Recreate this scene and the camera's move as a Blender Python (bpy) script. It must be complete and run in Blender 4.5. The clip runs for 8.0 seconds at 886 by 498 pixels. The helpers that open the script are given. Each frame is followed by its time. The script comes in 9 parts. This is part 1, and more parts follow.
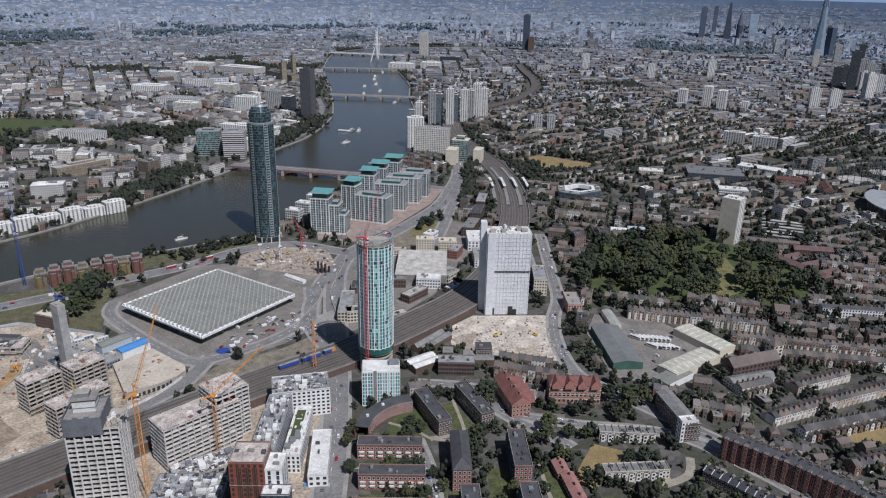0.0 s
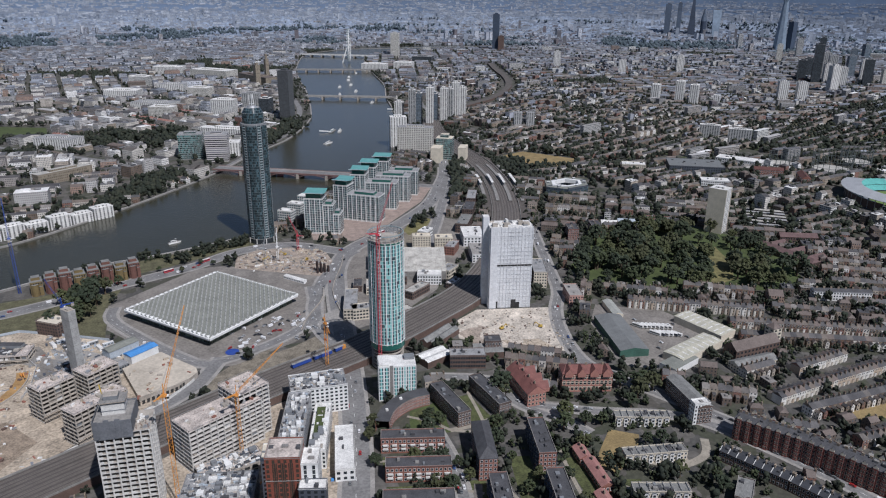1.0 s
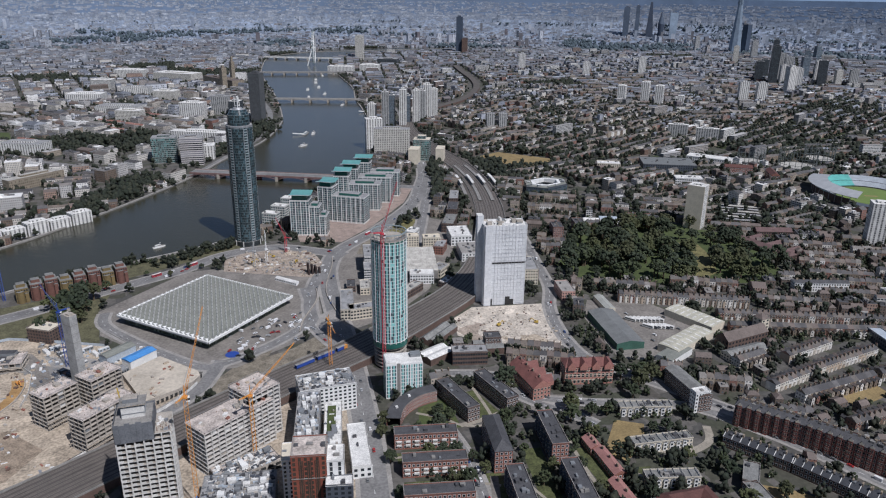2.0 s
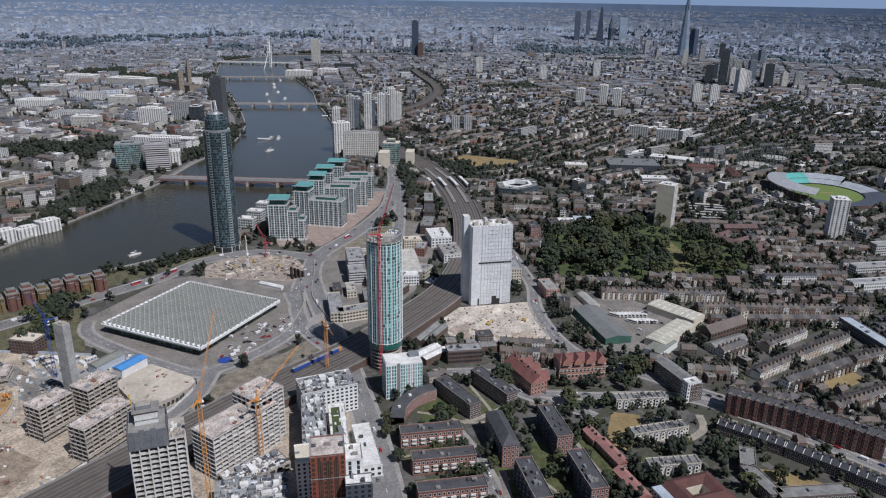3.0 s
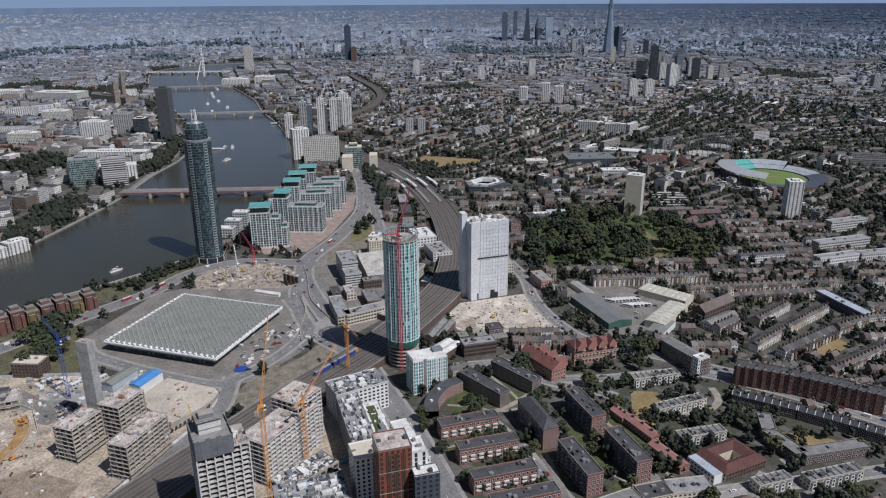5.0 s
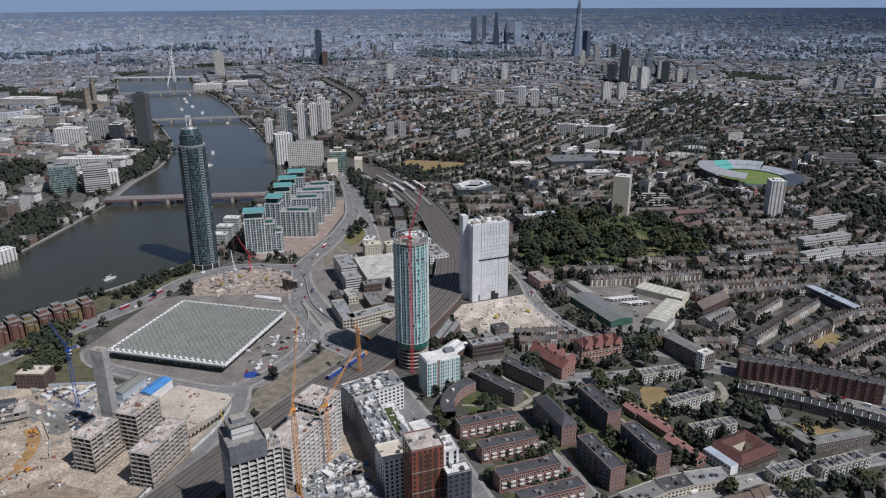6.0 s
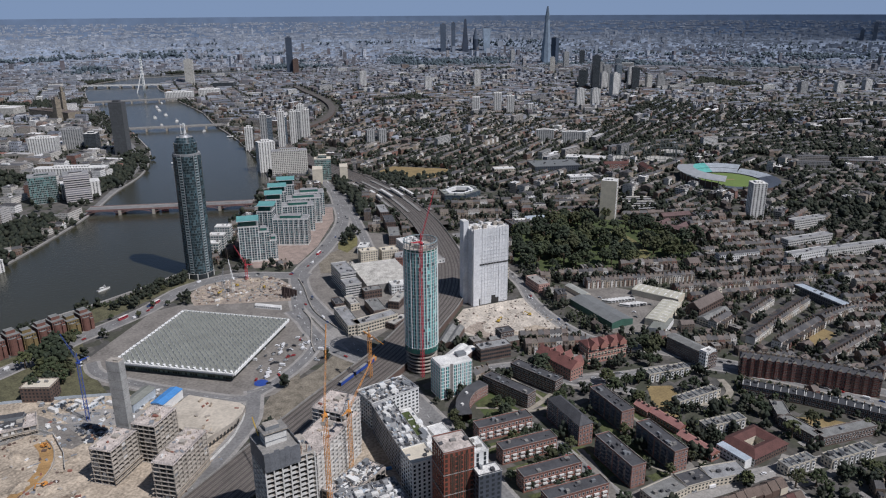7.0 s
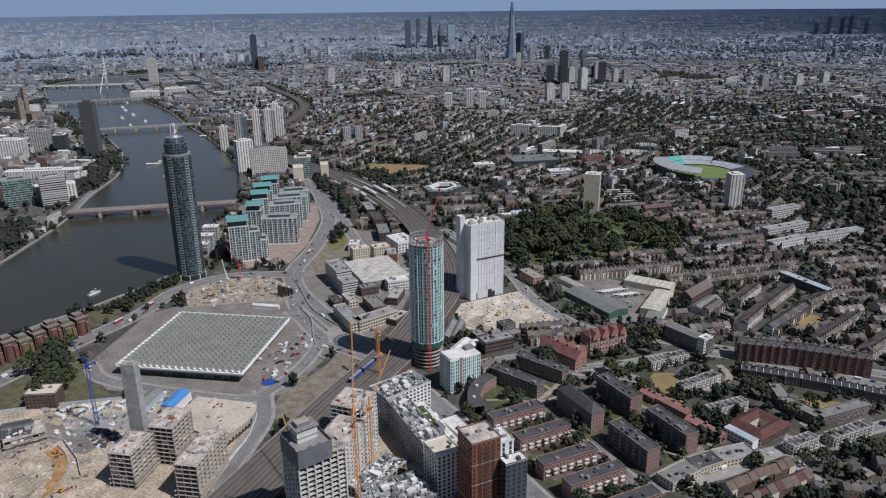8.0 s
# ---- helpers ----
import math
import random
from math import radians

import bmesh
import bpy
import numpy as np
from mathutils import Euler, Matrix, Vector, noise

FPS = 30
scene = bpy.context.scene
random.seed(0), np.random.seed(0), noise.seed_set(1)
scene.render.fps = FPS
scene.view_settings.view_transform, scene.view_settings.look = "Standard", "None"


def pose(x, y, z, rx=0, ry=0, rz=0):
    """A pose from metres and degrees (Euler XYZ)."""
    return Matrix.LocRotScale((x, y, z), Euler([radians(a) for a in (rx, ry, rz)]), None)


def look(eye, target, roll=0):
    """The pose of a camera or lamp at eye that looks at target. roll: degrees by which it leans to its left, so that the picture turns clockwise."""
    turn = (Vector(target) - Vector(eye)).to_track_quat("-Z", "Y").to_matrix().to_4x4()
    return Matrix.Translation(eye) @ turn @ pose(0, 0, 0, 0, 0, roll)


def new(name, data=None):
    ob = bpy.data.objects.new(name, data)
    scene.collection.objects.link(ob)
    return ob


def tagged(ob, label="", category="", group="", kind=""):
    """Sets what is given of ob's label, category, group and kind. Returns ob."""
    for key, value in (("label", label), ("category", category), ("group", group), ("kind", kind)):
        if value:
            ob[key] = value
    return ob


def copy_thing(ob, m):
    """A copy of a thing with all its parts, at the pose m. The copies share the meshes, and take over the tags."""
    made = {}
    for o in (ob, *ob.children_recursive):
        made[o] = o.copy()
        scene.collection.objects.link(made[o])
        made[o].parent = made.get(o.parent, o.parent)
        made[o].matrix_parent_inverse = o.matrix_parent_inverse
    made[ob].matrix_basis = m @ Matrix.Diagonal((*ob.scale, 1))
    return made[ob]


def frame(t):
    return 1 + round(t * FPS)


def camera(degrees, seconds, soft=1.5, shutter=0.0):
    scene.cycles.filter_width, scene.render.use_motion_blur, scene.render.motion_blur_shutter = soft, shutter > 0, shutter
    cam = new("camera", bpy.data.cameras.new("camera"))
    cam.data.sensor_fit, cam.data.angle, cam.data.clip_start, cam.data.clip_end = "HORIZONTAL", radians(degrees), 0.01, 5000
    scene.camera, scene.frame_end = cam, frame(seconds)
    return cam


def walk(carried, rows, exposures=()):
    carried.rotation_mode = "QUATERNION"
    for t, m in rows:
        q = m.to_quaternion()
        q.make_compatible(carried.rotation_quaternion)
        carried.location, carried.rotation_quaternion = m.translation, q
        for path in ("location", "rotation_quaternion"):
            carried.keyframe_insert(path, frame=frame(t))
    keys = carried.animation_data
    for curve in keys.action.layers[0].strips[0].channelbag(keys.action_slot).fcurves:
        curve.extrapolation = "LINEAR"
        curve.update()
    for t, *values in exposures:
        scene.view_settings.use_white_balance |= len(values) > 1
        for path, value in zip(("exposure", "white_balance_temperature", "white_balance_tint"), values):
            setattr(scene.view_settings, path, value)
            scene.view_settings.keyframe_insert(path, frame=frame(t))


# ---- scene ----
cam = camera(62.83, 8.0, 1.15)
ROWS = [
    (0.0, 0.00, 0.00, 307.35, -17.305, -20.173, -1.106),
    (0.5, -16.80, 1.42, 305.97, -18.899, -20.122, -0.740),
    (1.0, -33.80, 3.16, 304.82, -20.144, -20.110, -0.456),
    (1.5, -51.03, 5.65, 303.96, -21.611, -20.024, -0.427),
    (3.0, -102.76, 16.38, 302.32, -27.313, -19.490, -0.812),
    (3.5, -120.00, 20.87, 301.76, -29.039, -19.338, -0.487),
    (4.0, -137.14, 26.26, 301.32, -30.640, -19.277, -0.070),
    (4.5, -154.06, 32.56, 301.14, -32.139, -19.264, 0.216),
    (6.0, -203.41, 54.61, 301.89, -36.330, -18.917, 0.302),
    (6.5, -219.54, 62.71, 302.48, -37.642, -18.664, 0.314),
    (7.0, -235.42, 71.30, 303.23, -39.090, -18.448, 0.301),
    (7.5, -251.09, 80.18, 303.99, -40.690, -18.397, 0.354),
    (8.0, -266.67, 89.23, 304.85, -42.212, -18.755, 0.546),
]
walk(cam, [(t, pose(x, y, z, 90 + pitch, roll, yaw)) for t, x, y, z, yaw, pitch, roll in ROWS],
     [(0.0, -0.24, 5830, 14), (3.0, -0.26, 5850, 14), (8.0, -0.31, 5960, 14)])

# ---- world and sun ----
SUN_AZ, SUN_EL = radians(163), radians(53)
world = bpy.data.worlds.new("sky")
scene.world = world
world.use_nodes = True
wn = world.node_tree.nodes
sky = wn.new("ShaderNodeTexSky")
sky.sky_type, sky.sun_disc = "NISHITA", False
sky.sun_elevation, sky.sun_rotation = SUN_EL, SUN_AZ
sky.altitude, sky.dust_density, sky.air_density = 300, 0.8, 1.0
wn["Background"].inputs["Strength"].default_value = 0.05
world.node_tree.links.new(sky.outputs[0], wn["Background"].inputs["Color"])
sun = new("sun", bpy.data.lights.new("sun", "SUN"))
sun.data.energy, sun.data.angle, sun.data.color = 4.6, radians(0.5), (1.0, 0.95, 0.88)
sun_way = Vector((math.sin(SUN_AZ) * math.cos(SUN_EL), math.cos(SUN_AZ) * math.cos(SUN_EL), math.sin(SUN_EL)))
sun.matrix_world = look(sun_way * 900, (0, 0, 0))

# ---- materials ----
def nodes_of(name):
    m = bpy.data.materials.new(name)
    m.use_nodes = True
    nt = m.node_tree
    return m, nt, nt.nodes, nt.nodes["Principled BSDF"]


def node(nt, kind, links=(), **values):
    n = nt.nodes.new("ShaderNode" + kind)
    for key, value in values.items():
        if key == "op":
            n.operation = value
        elif key == "blend":
            n.data_type, n.blend_type = "RGBA", value
        else:
            n.inputs[int(key[1:])].default_value = value
    for index, socket in links:
        nt.links.new(socket, n.inputs[index])
    return n


def ramp(nt, socket, colours, steps=True):
    r = nt.nodes.new("ShaderNodeValToRGB")
    r.color_ramp.interpolation = "CONSTANT" if steps else "LINEAR"
    e = r.color_ramp.elements
    k = len(colours)
    while len(e) < k:
        e.new(0.5)
    for i, c in enumerate(colours):
        e[i].position = i / k if steps else i / max(1, k - 1)
        e[i].color = (*c, 1)
    nt.links.new(socket, r.inputs[0])
    return r.outputs[0]


def chance(nt, by):
    if by == "object":
        return node(nt, "ObjectInfo").outputs["Random"]
    return node(nt, "NewGeometry").outputs["Random Per Island"]


def grain(nt, colour, amount, coarse, fine):
    """Multiply a colour by noise at two scales."""
    place = node(nt, "NewGeometry").outputs["Position"]
    a = node(nt, "TexNoise", [(0, place)], i2=1 / coarse, i3=3.0)
    b = node(nt, "TexNoise", [(0, place)], i2=1 / fine, i3=2.0)
    add = node(nt, "Math", [(0, a.outputs[0]), (1, b.outputs[0])], op="ADD")
    span = node(nt, "MapRange", [(0, add.outputs[0])], i1=0.7, i2=1.3, i3=1 - amount, i4=1 + amount)
    mul = node(nt, "Mix", [(6, colour), (7, span.outputs[0])], i0=1.0, blend="MULTIPLY")
    return mul.outputs[2], add.outputs[0]


def plain(name, colours, rough=0.85, amount=0.3, coarse=9.0, fine=1.2, by="island", metal=0.0, bump=0.3, steps=True):
    m, nt, n, p = nodes_of(name)
    c = ramp(nt, chance(nt, by), colours, steps)
    c, h = grain(nt, c, amount, coarse, fine)
    nt.links.new(c, p.inputs["Base Color"])
    p.inputs["Roughness"].default_value, p.inputs["Metallic"].default_value = rough, metal
    b = node(nt, "Bump", i0=bump, i1=0.3)
    nt.links.new(h, b.inputs["Height"])
    nt.links.new(b.outputs[0], p.inputs["Normal"])
    return m


def facade(name, colours, bay=2.6, storey=3.0, win=(0.3, 0.7, 0.3, 0.75), glass=(0.03, 0.036, 0.042), by="island", amount=0.18, shine=0.25, vary=1.0):
    """A wall with a grid of small windows, laid out in metres along the wall."""
    m, nt, n, p = nodes_of(name)
    c = ramp(nt, chance(nt, by), colours)
    c, h = grain(nt, c, amount, 8.0, 1.0)
    uv = node(nt, "UVMap").outputs[0]
    sep = node(nt, "SeparateXYZ", [(0, uv)])

    def inside(socket, size, lo, hi):
        d = node(nt, "Math", [(0, socket)], op="DIVIDE", i1=size)
        f = node(nt, "Math", [(0, d.outputs[0])], op="FRACT")
        a = node(nt, "Math", [(0, f.outputs[0])], op="GREATER_THAN", i1=lo)
        b = node(nt, "Math", [(0, f.outputs[0])], op="LESS_THAN", i1=hi)
        return node(nt, "Math", [(0, a.outputs[0]), (1, b.outputs[0])], op="MULTIPLY").outputs[0], d.outputs[0]

    wu, du = inside(sep.outputs[0], bay, win[0], win[1])
    wv, dv = inside(sep.outputs[1], storey, win[2], win[3])
    mask = node(nt, "Math", [(0, wu), (1, wv)], op="MULTIPLY").outputs[0]
    fu = node(nt, "Math", [(0, du)], op="FLOOR").outputs[0]
    fv = node(nt, "Math", [(0, dv)], op="FLOOR").outputs[0]
    cell = node(nt, "CombineXYZ", [(0, fu), (1, fv)])
    wnz = node(nt, "TexWhiteNoise", [(0, cell.outputs[0])])
    gl = ramp(nt, wnz.outputs[0], [glass, tuple(g * (1 + 0.8 * vary) for g in glass), tuple(g * (1 - 0.4 * vary) for g in glass), tuple(min(1, g * (1 + 3 * vary)) for g in glass)])
    mix = node(nt, "Mix", [(0, mask), (6, c), (7, gl)], blend="MIX")
    out = mix.outputs[2]
    nt.links.new(out, p.inputs["Base Color"])
    r = node(nt, "MapRange", [(0, mask)], i3=0.85, i4=shine)
    nt.links.new(r.outputs[0], p.inputs["Roughness"])
    return m


BRICKS = [(0.17, 0.13, 0.1), (0.25, 0.2, 0.15), (0.18, 0.115, 0.085), (0.34, 0.29, 0.23), (0.6, 0.57, 0.52), (0.14, 0.11, 0.09), (0.24, 0.13, 0.1), (0.4, 0.35, 0.29), (0.7, 0.68, 0.64), (0.2, 0.16, 0.12)]
PALE = [(0.68, 0.65, 0.6), (0.58, 0.55, 0.5), (0.45, 0.41, 0.36), (0.78, 0.76, 0.73), (0.34, 0.24, 0.19), (0.62, 0.58, 0.52), (0.5, 0.48, 0.46), (0.34, 0.31, 0.29)]
SLATES = [(0.075, 0.072, 0.073), (0.12, 0.108, 0.098), (0.15, 0.125, 0.105), (0.065, 0.063, 0.066), (0.14, 0.112, 0.098), (0.105, 0.1, 0.1), (0.2, 0.185, 0.17), (0.085, 0.08, 0.08)]
FLATS = [(0.17, 0.165, 0.16), (0.27, 0.26, 0.25), (0.11, 0.11, 0.115), (0.4, 0.39, 0.38), (0.62, 0.62, 0.6), (0.23, 0.215, 0.2), (0.14, 0.14, 0.15), (0.74, 0.73, 0.71), (0.3, 0.29, 0.28), (0.09, 0.09, 0.095)]
M_brick = facade("stock_brick_wall", BRICKS, 2.7, 3.0)
M_pale = facade("stucco_and_stone_wall", PALE, 2.4, 3.2, (0.28, 0.72, 0.25, 0.78))
M_modern = facade("modern_block_wall", [(0.45, 0.44, 0.42), (0.3, 0.29, 0.28), (0.6, 0.59, 0.56), (0.24, 0.18, 0.15), (0.36, 0.33, 0.3)], 3.2, 3.0, (0.12, 0.88, 0.3, 0.8))
M_slate = plain("slate_roof", SLATES, 0.75, 0.3, 7, 0.8)
M_flat = plain("flat_felt_roof", FLATS, 0.9, 0.25, 9, 1.5)
M_brick_o = facade("house_brick_wall", BRICKS, 2.7, 3.0, by="object")
M_slate_o = plain("house_slate_roof", SLATES[:6], 0.75, 0.3, 6, 0.7, by="object")
M_render_o = plain("rendered_house_wall", [(0.6, 0.57, 0.5), (0.5, 0.46, 0.4), (0.42, 0.34, 0.26), (0.66, 0.64, 0.6)], 0.85, 0.2, by="object")
M_chimney = plain("chimney_brick", [(0.18, 0.13, 0.095), (0.25, 0.2, 0.15)], 0.9)
M_redbrick = plain("red_brick", [(0.29, 0.125, 0.092), (0.25, 0.11, 0.08)], 0.9, 0.22, 6, 0.7)
M_redtile = plain("red_clay_tile", [(0.19, 0.08, 0.068)], 0.8, 0.25, 5, 0.6)
M_mansion = plain("dark_red_brick", [(0.18, 0.06, 0.048)], 0.9, 0.22, 6, 0.7)
M_darkbrick = plain("dark_brick", [(0.12, 0.08, 0.065)], 0.9, 0.25, 6, 0.8)
M_pinktile = plain("pink_concrete_tile", [(0.34, 0.17, 0.15)], 0.85, 0.2, 5, 0.7)
M_felt = plain("dark_roof_felt", [(0.07, 0.07, 0.075)], 0.8, 0.35, 6, 0.9)
M_greyroof = plain("grey_membrane_roof", [(0.28, 0.28, 0.28)], 0.85, 0.35, 7, 1.0)
M_whiteroof = plain("white_membrane_roof", [(0.66, 0.65, 0.62)], 0.8, 0.3, 7, 1.0)
M_white = plain("white_paint", [(0.76, 0.76, 0.74)], 0.6, 0.12, 6, 0.8)
M_cream = plain("cream_render", [(0.62, 0.56, 0.45)], 0.8, 0.15)
M_concrete = plain("raw_concrete", [(0.37, 0.335, 0.29)], 0.9, 0.28, 6, 0.9)
M_concdark = plain("weathered_concrete", [(0.24, 0.23, 0.215)], 0.9, 0.3, 6, 0.9)
M_slabwhite = plain("pale_concrete_balcony", [(0.6, 0.59, 0.56)], 0.85, 0.2, 5, 0.8)
# near-black painting the shade inside openings; also used on dark steel bundles
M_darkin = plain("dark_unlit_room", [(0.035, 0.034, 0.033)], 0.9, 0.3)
M_glass = plain("window_glass", [(0.03, 0.036, 0.042)], 0.12, 0.3, 12, 4, bump=0.0)
M_greyclad = plain("grey_cladding", [(0.2, 0.21, 0.22)], 0.6, 0.15, 5, 1)
M_slateclad = plain("dark_slate_cladding", [(0.075, 0.085, 0.105)], 0.5, 0.2, 5, 1)
M_steel = plain("galvanised_steel", [(0.45, 0.46, 0.47)], 0.45, 0.15, metal=0.6)
M_orange = plain("orange_crane_paint", [(0.62, 0.27, 0.06)], 0.5, 0.15)
M_redpaint = plain("red_crane_paint", [(0.5, 0.05, 0.07)], 0.5, 0.15)
M_bluepaint = plain("blue_paint", [(0.03, 0.07, 0.3)], 0.5, 0.15)
M_yellow = plain("yellow_paint", [(0.5, 0.34, 0.06)], 0.5, 0.15)
M_brightblue = plain("bright_blue_roof_sheet", [(0.08, 0.26, 0.58)], 0.6, 0.15)
M_teal = plain("teal_glass_roof", [(0.14, 0.34, 0.33)], 0.35, 0.15, 6, 1)
M_cyan = plain("pale_cyan_glass_panel", [(0.3, 0.6, 0.58)], 0.25, 0.1, 8, 2)
M_asphalt = plain("asphalt", [(0.19, 0.186, 0.182)], 0.92, 0.3, 16, 2.0)
M_tarmacold = plain("worn_yard_tarmac", [(0.205, 0.188, 0.168)], 0.92, 0.35, 18, 2.5)
M_pave = plain("pale_paving", [(0.3, 0.285, 0.265)], 0.9, 0.25, 10, 1.5)
M_board = plain("scaffold_timber", [(0.36, 0.31, 0.25)], 0.9, 0.3, 4, 0.6)
M_quay = plain("reddish_block_paving", [(0.3, 0.235, 0.2)], 0.9, 0.35, 9, 1.5)
M_siteearth = plain("grey_site_earth", [(0.33, 0.275, 0.225)], 0.95, 0.45, 8, 1.8, bump=0.6)
M_dirt = plain("bare_site_earth", [(0.4, 0.335, 0.258)], 0.95, 0.5, 16, 2.0, bump=0.6)
M_rubble = plain("crushed_rubble", [(0.5, 0.445, 0.375)], 0.95, 0.45, 14, 2.0, bump=0.8)
M_trodden = plain("trodden_earth", [(0.27, 0.215, 0.16)], 0.95, 0.5, 9, 1.4, bump=0.8)
M_ballast = plain("rail_ballast", [(0.1, 0.088, 0.078)], 0.95, 0.3, 9, 1.2)
M_rail = plain("steel_rail", [(0.28, 0.25, 0.23)], 0.4, 0.2, metal=0.7)
M_grass = plain("mown_grass", [(0.062, 0.082, 0.026)], 0.95, 0.3, 14, 1.6)
M_parkdry = plain("worn_park_grass", [(0.16, 0.145, 0.06)], 0.95, 0.5, 8, 1.6)
M_roughgrass = plain("rough_worn_grass", [(0.105, 0.1, 0.055)], 0.95, 0.5, 8, 1.6)
M_dry = plain("dry_summer_grass", [(0.25, 0.185, 0.085)], 0.95, 0.3, 14, 1.6)
M_verge = plain("dry_sandy_verge", [(0.2, 0.175, 0.135)], 0.95, 0.5, 8, 1.4)
M_pitch = plain("cricket_turf", [(0.14, 0.2, 0.05)], 0.95, 0.12, 20, 3)
M_bark = plain("bark", [(0.1, 0.075, 0.05)], 0.95)
M_leaf = plain("tree_leaves", [(0.03, 0.041, 0.018), (0.042, 0.055, 0.022), (0.022, 0.032, 0.015), (0.062, 0.07, 0.026), (0.034, 0.046, 0.024), (0.05, 0.055, 0.022)], 0.8, 0.45, 4.0, 0.8, by="object", bump=1.0)
M_leaf_s = plain("far_tree_leaves", [(0.018, 0.025, 0.014), (0.024, 0.03, 0.017), (0.015, 0.021, 0.013), (0.032, 0.036, 0.021)], 0.85, 0.45, 5.0, 1.0, bump=1.0)


def ground_material():
    m, nt, n, p = nodes_of("city_ground")
    place = node(nt, "NewGeometry").outputs["Position"]
    plots = node(nt, "TexVoronoi", [(0, place)], i2=1 / 12)
    plots.distance = "CHEBYCHEV"
    a = node(nt, "SeparateColor", [(0, plots.outputs["Color"])])
    b = node(nt, "TexNoise", [(0, place)], i2=1 / 3.5, i3=5.0)
    c1 = ramp(nt, a.outputs[0], [(0.09, 0.087, 0.08), (0.072, 0.074, 0.052), (0.115, 0.108, 0.098), (0.075, 0.074, 0.056), (0.066, 0.07, 0.048), (0.1, 0.092, 0.08), (0.135, 0.126, 0.114)])
    c2 = ramp(nt, b.outputs[0], [(0.4, 0.4, 0.4), (0.85, 0.85, 0.85), (1.5, 1.5, 1.5)], False)
    mul = node(nt, "Mix", [(6, c1), (7, c2)], i0=1.0, blend="MULTIPLY")
    nt.links.new(mul.outputs[2], p.inputs["Base Color"])
    p.inputs["Roughness"].default_value = 0.95
    return m


def water_material():
    m, nt, n, p = nodes_of("river_water")
    place = node(nt, "NewGeometry").outputs["Position"]
    a = node(nt, "TexNoise", [(0, place)], i2=1 / 90, i3=4.0)
    c = ramp(nt, a.outputs[0], [(0.036, 0.036, 0.023), (0.054, 0.051, 0.033)], False)
    nt.links.new(c, p.inputs["Base Color"])
    w = node(nt, "TexNoise", [(0, place)], i2=1 / 5, i3=4.0)
    b = node(nt, "Bump", [], i0=0.6, i1=0.5)
    nt.links.new(w.outputs[0], b.inputs["Height"])
    nt.links.new(b.outputs[0], p.inputs["Normal"])
    p.inputs["Roughness"].default_value = 0.22
    return m


def rows_roof_material():
    """Dark old glazing and felt of the station and depot sheds."""
    return plain("old_shed_roof", [(0.2, 0.2, 0.19)], 0.8, 0.35, 5, 0.8)


M_ground, M_water, M_shed = ground_material(), water_material(), rows_roof_material()

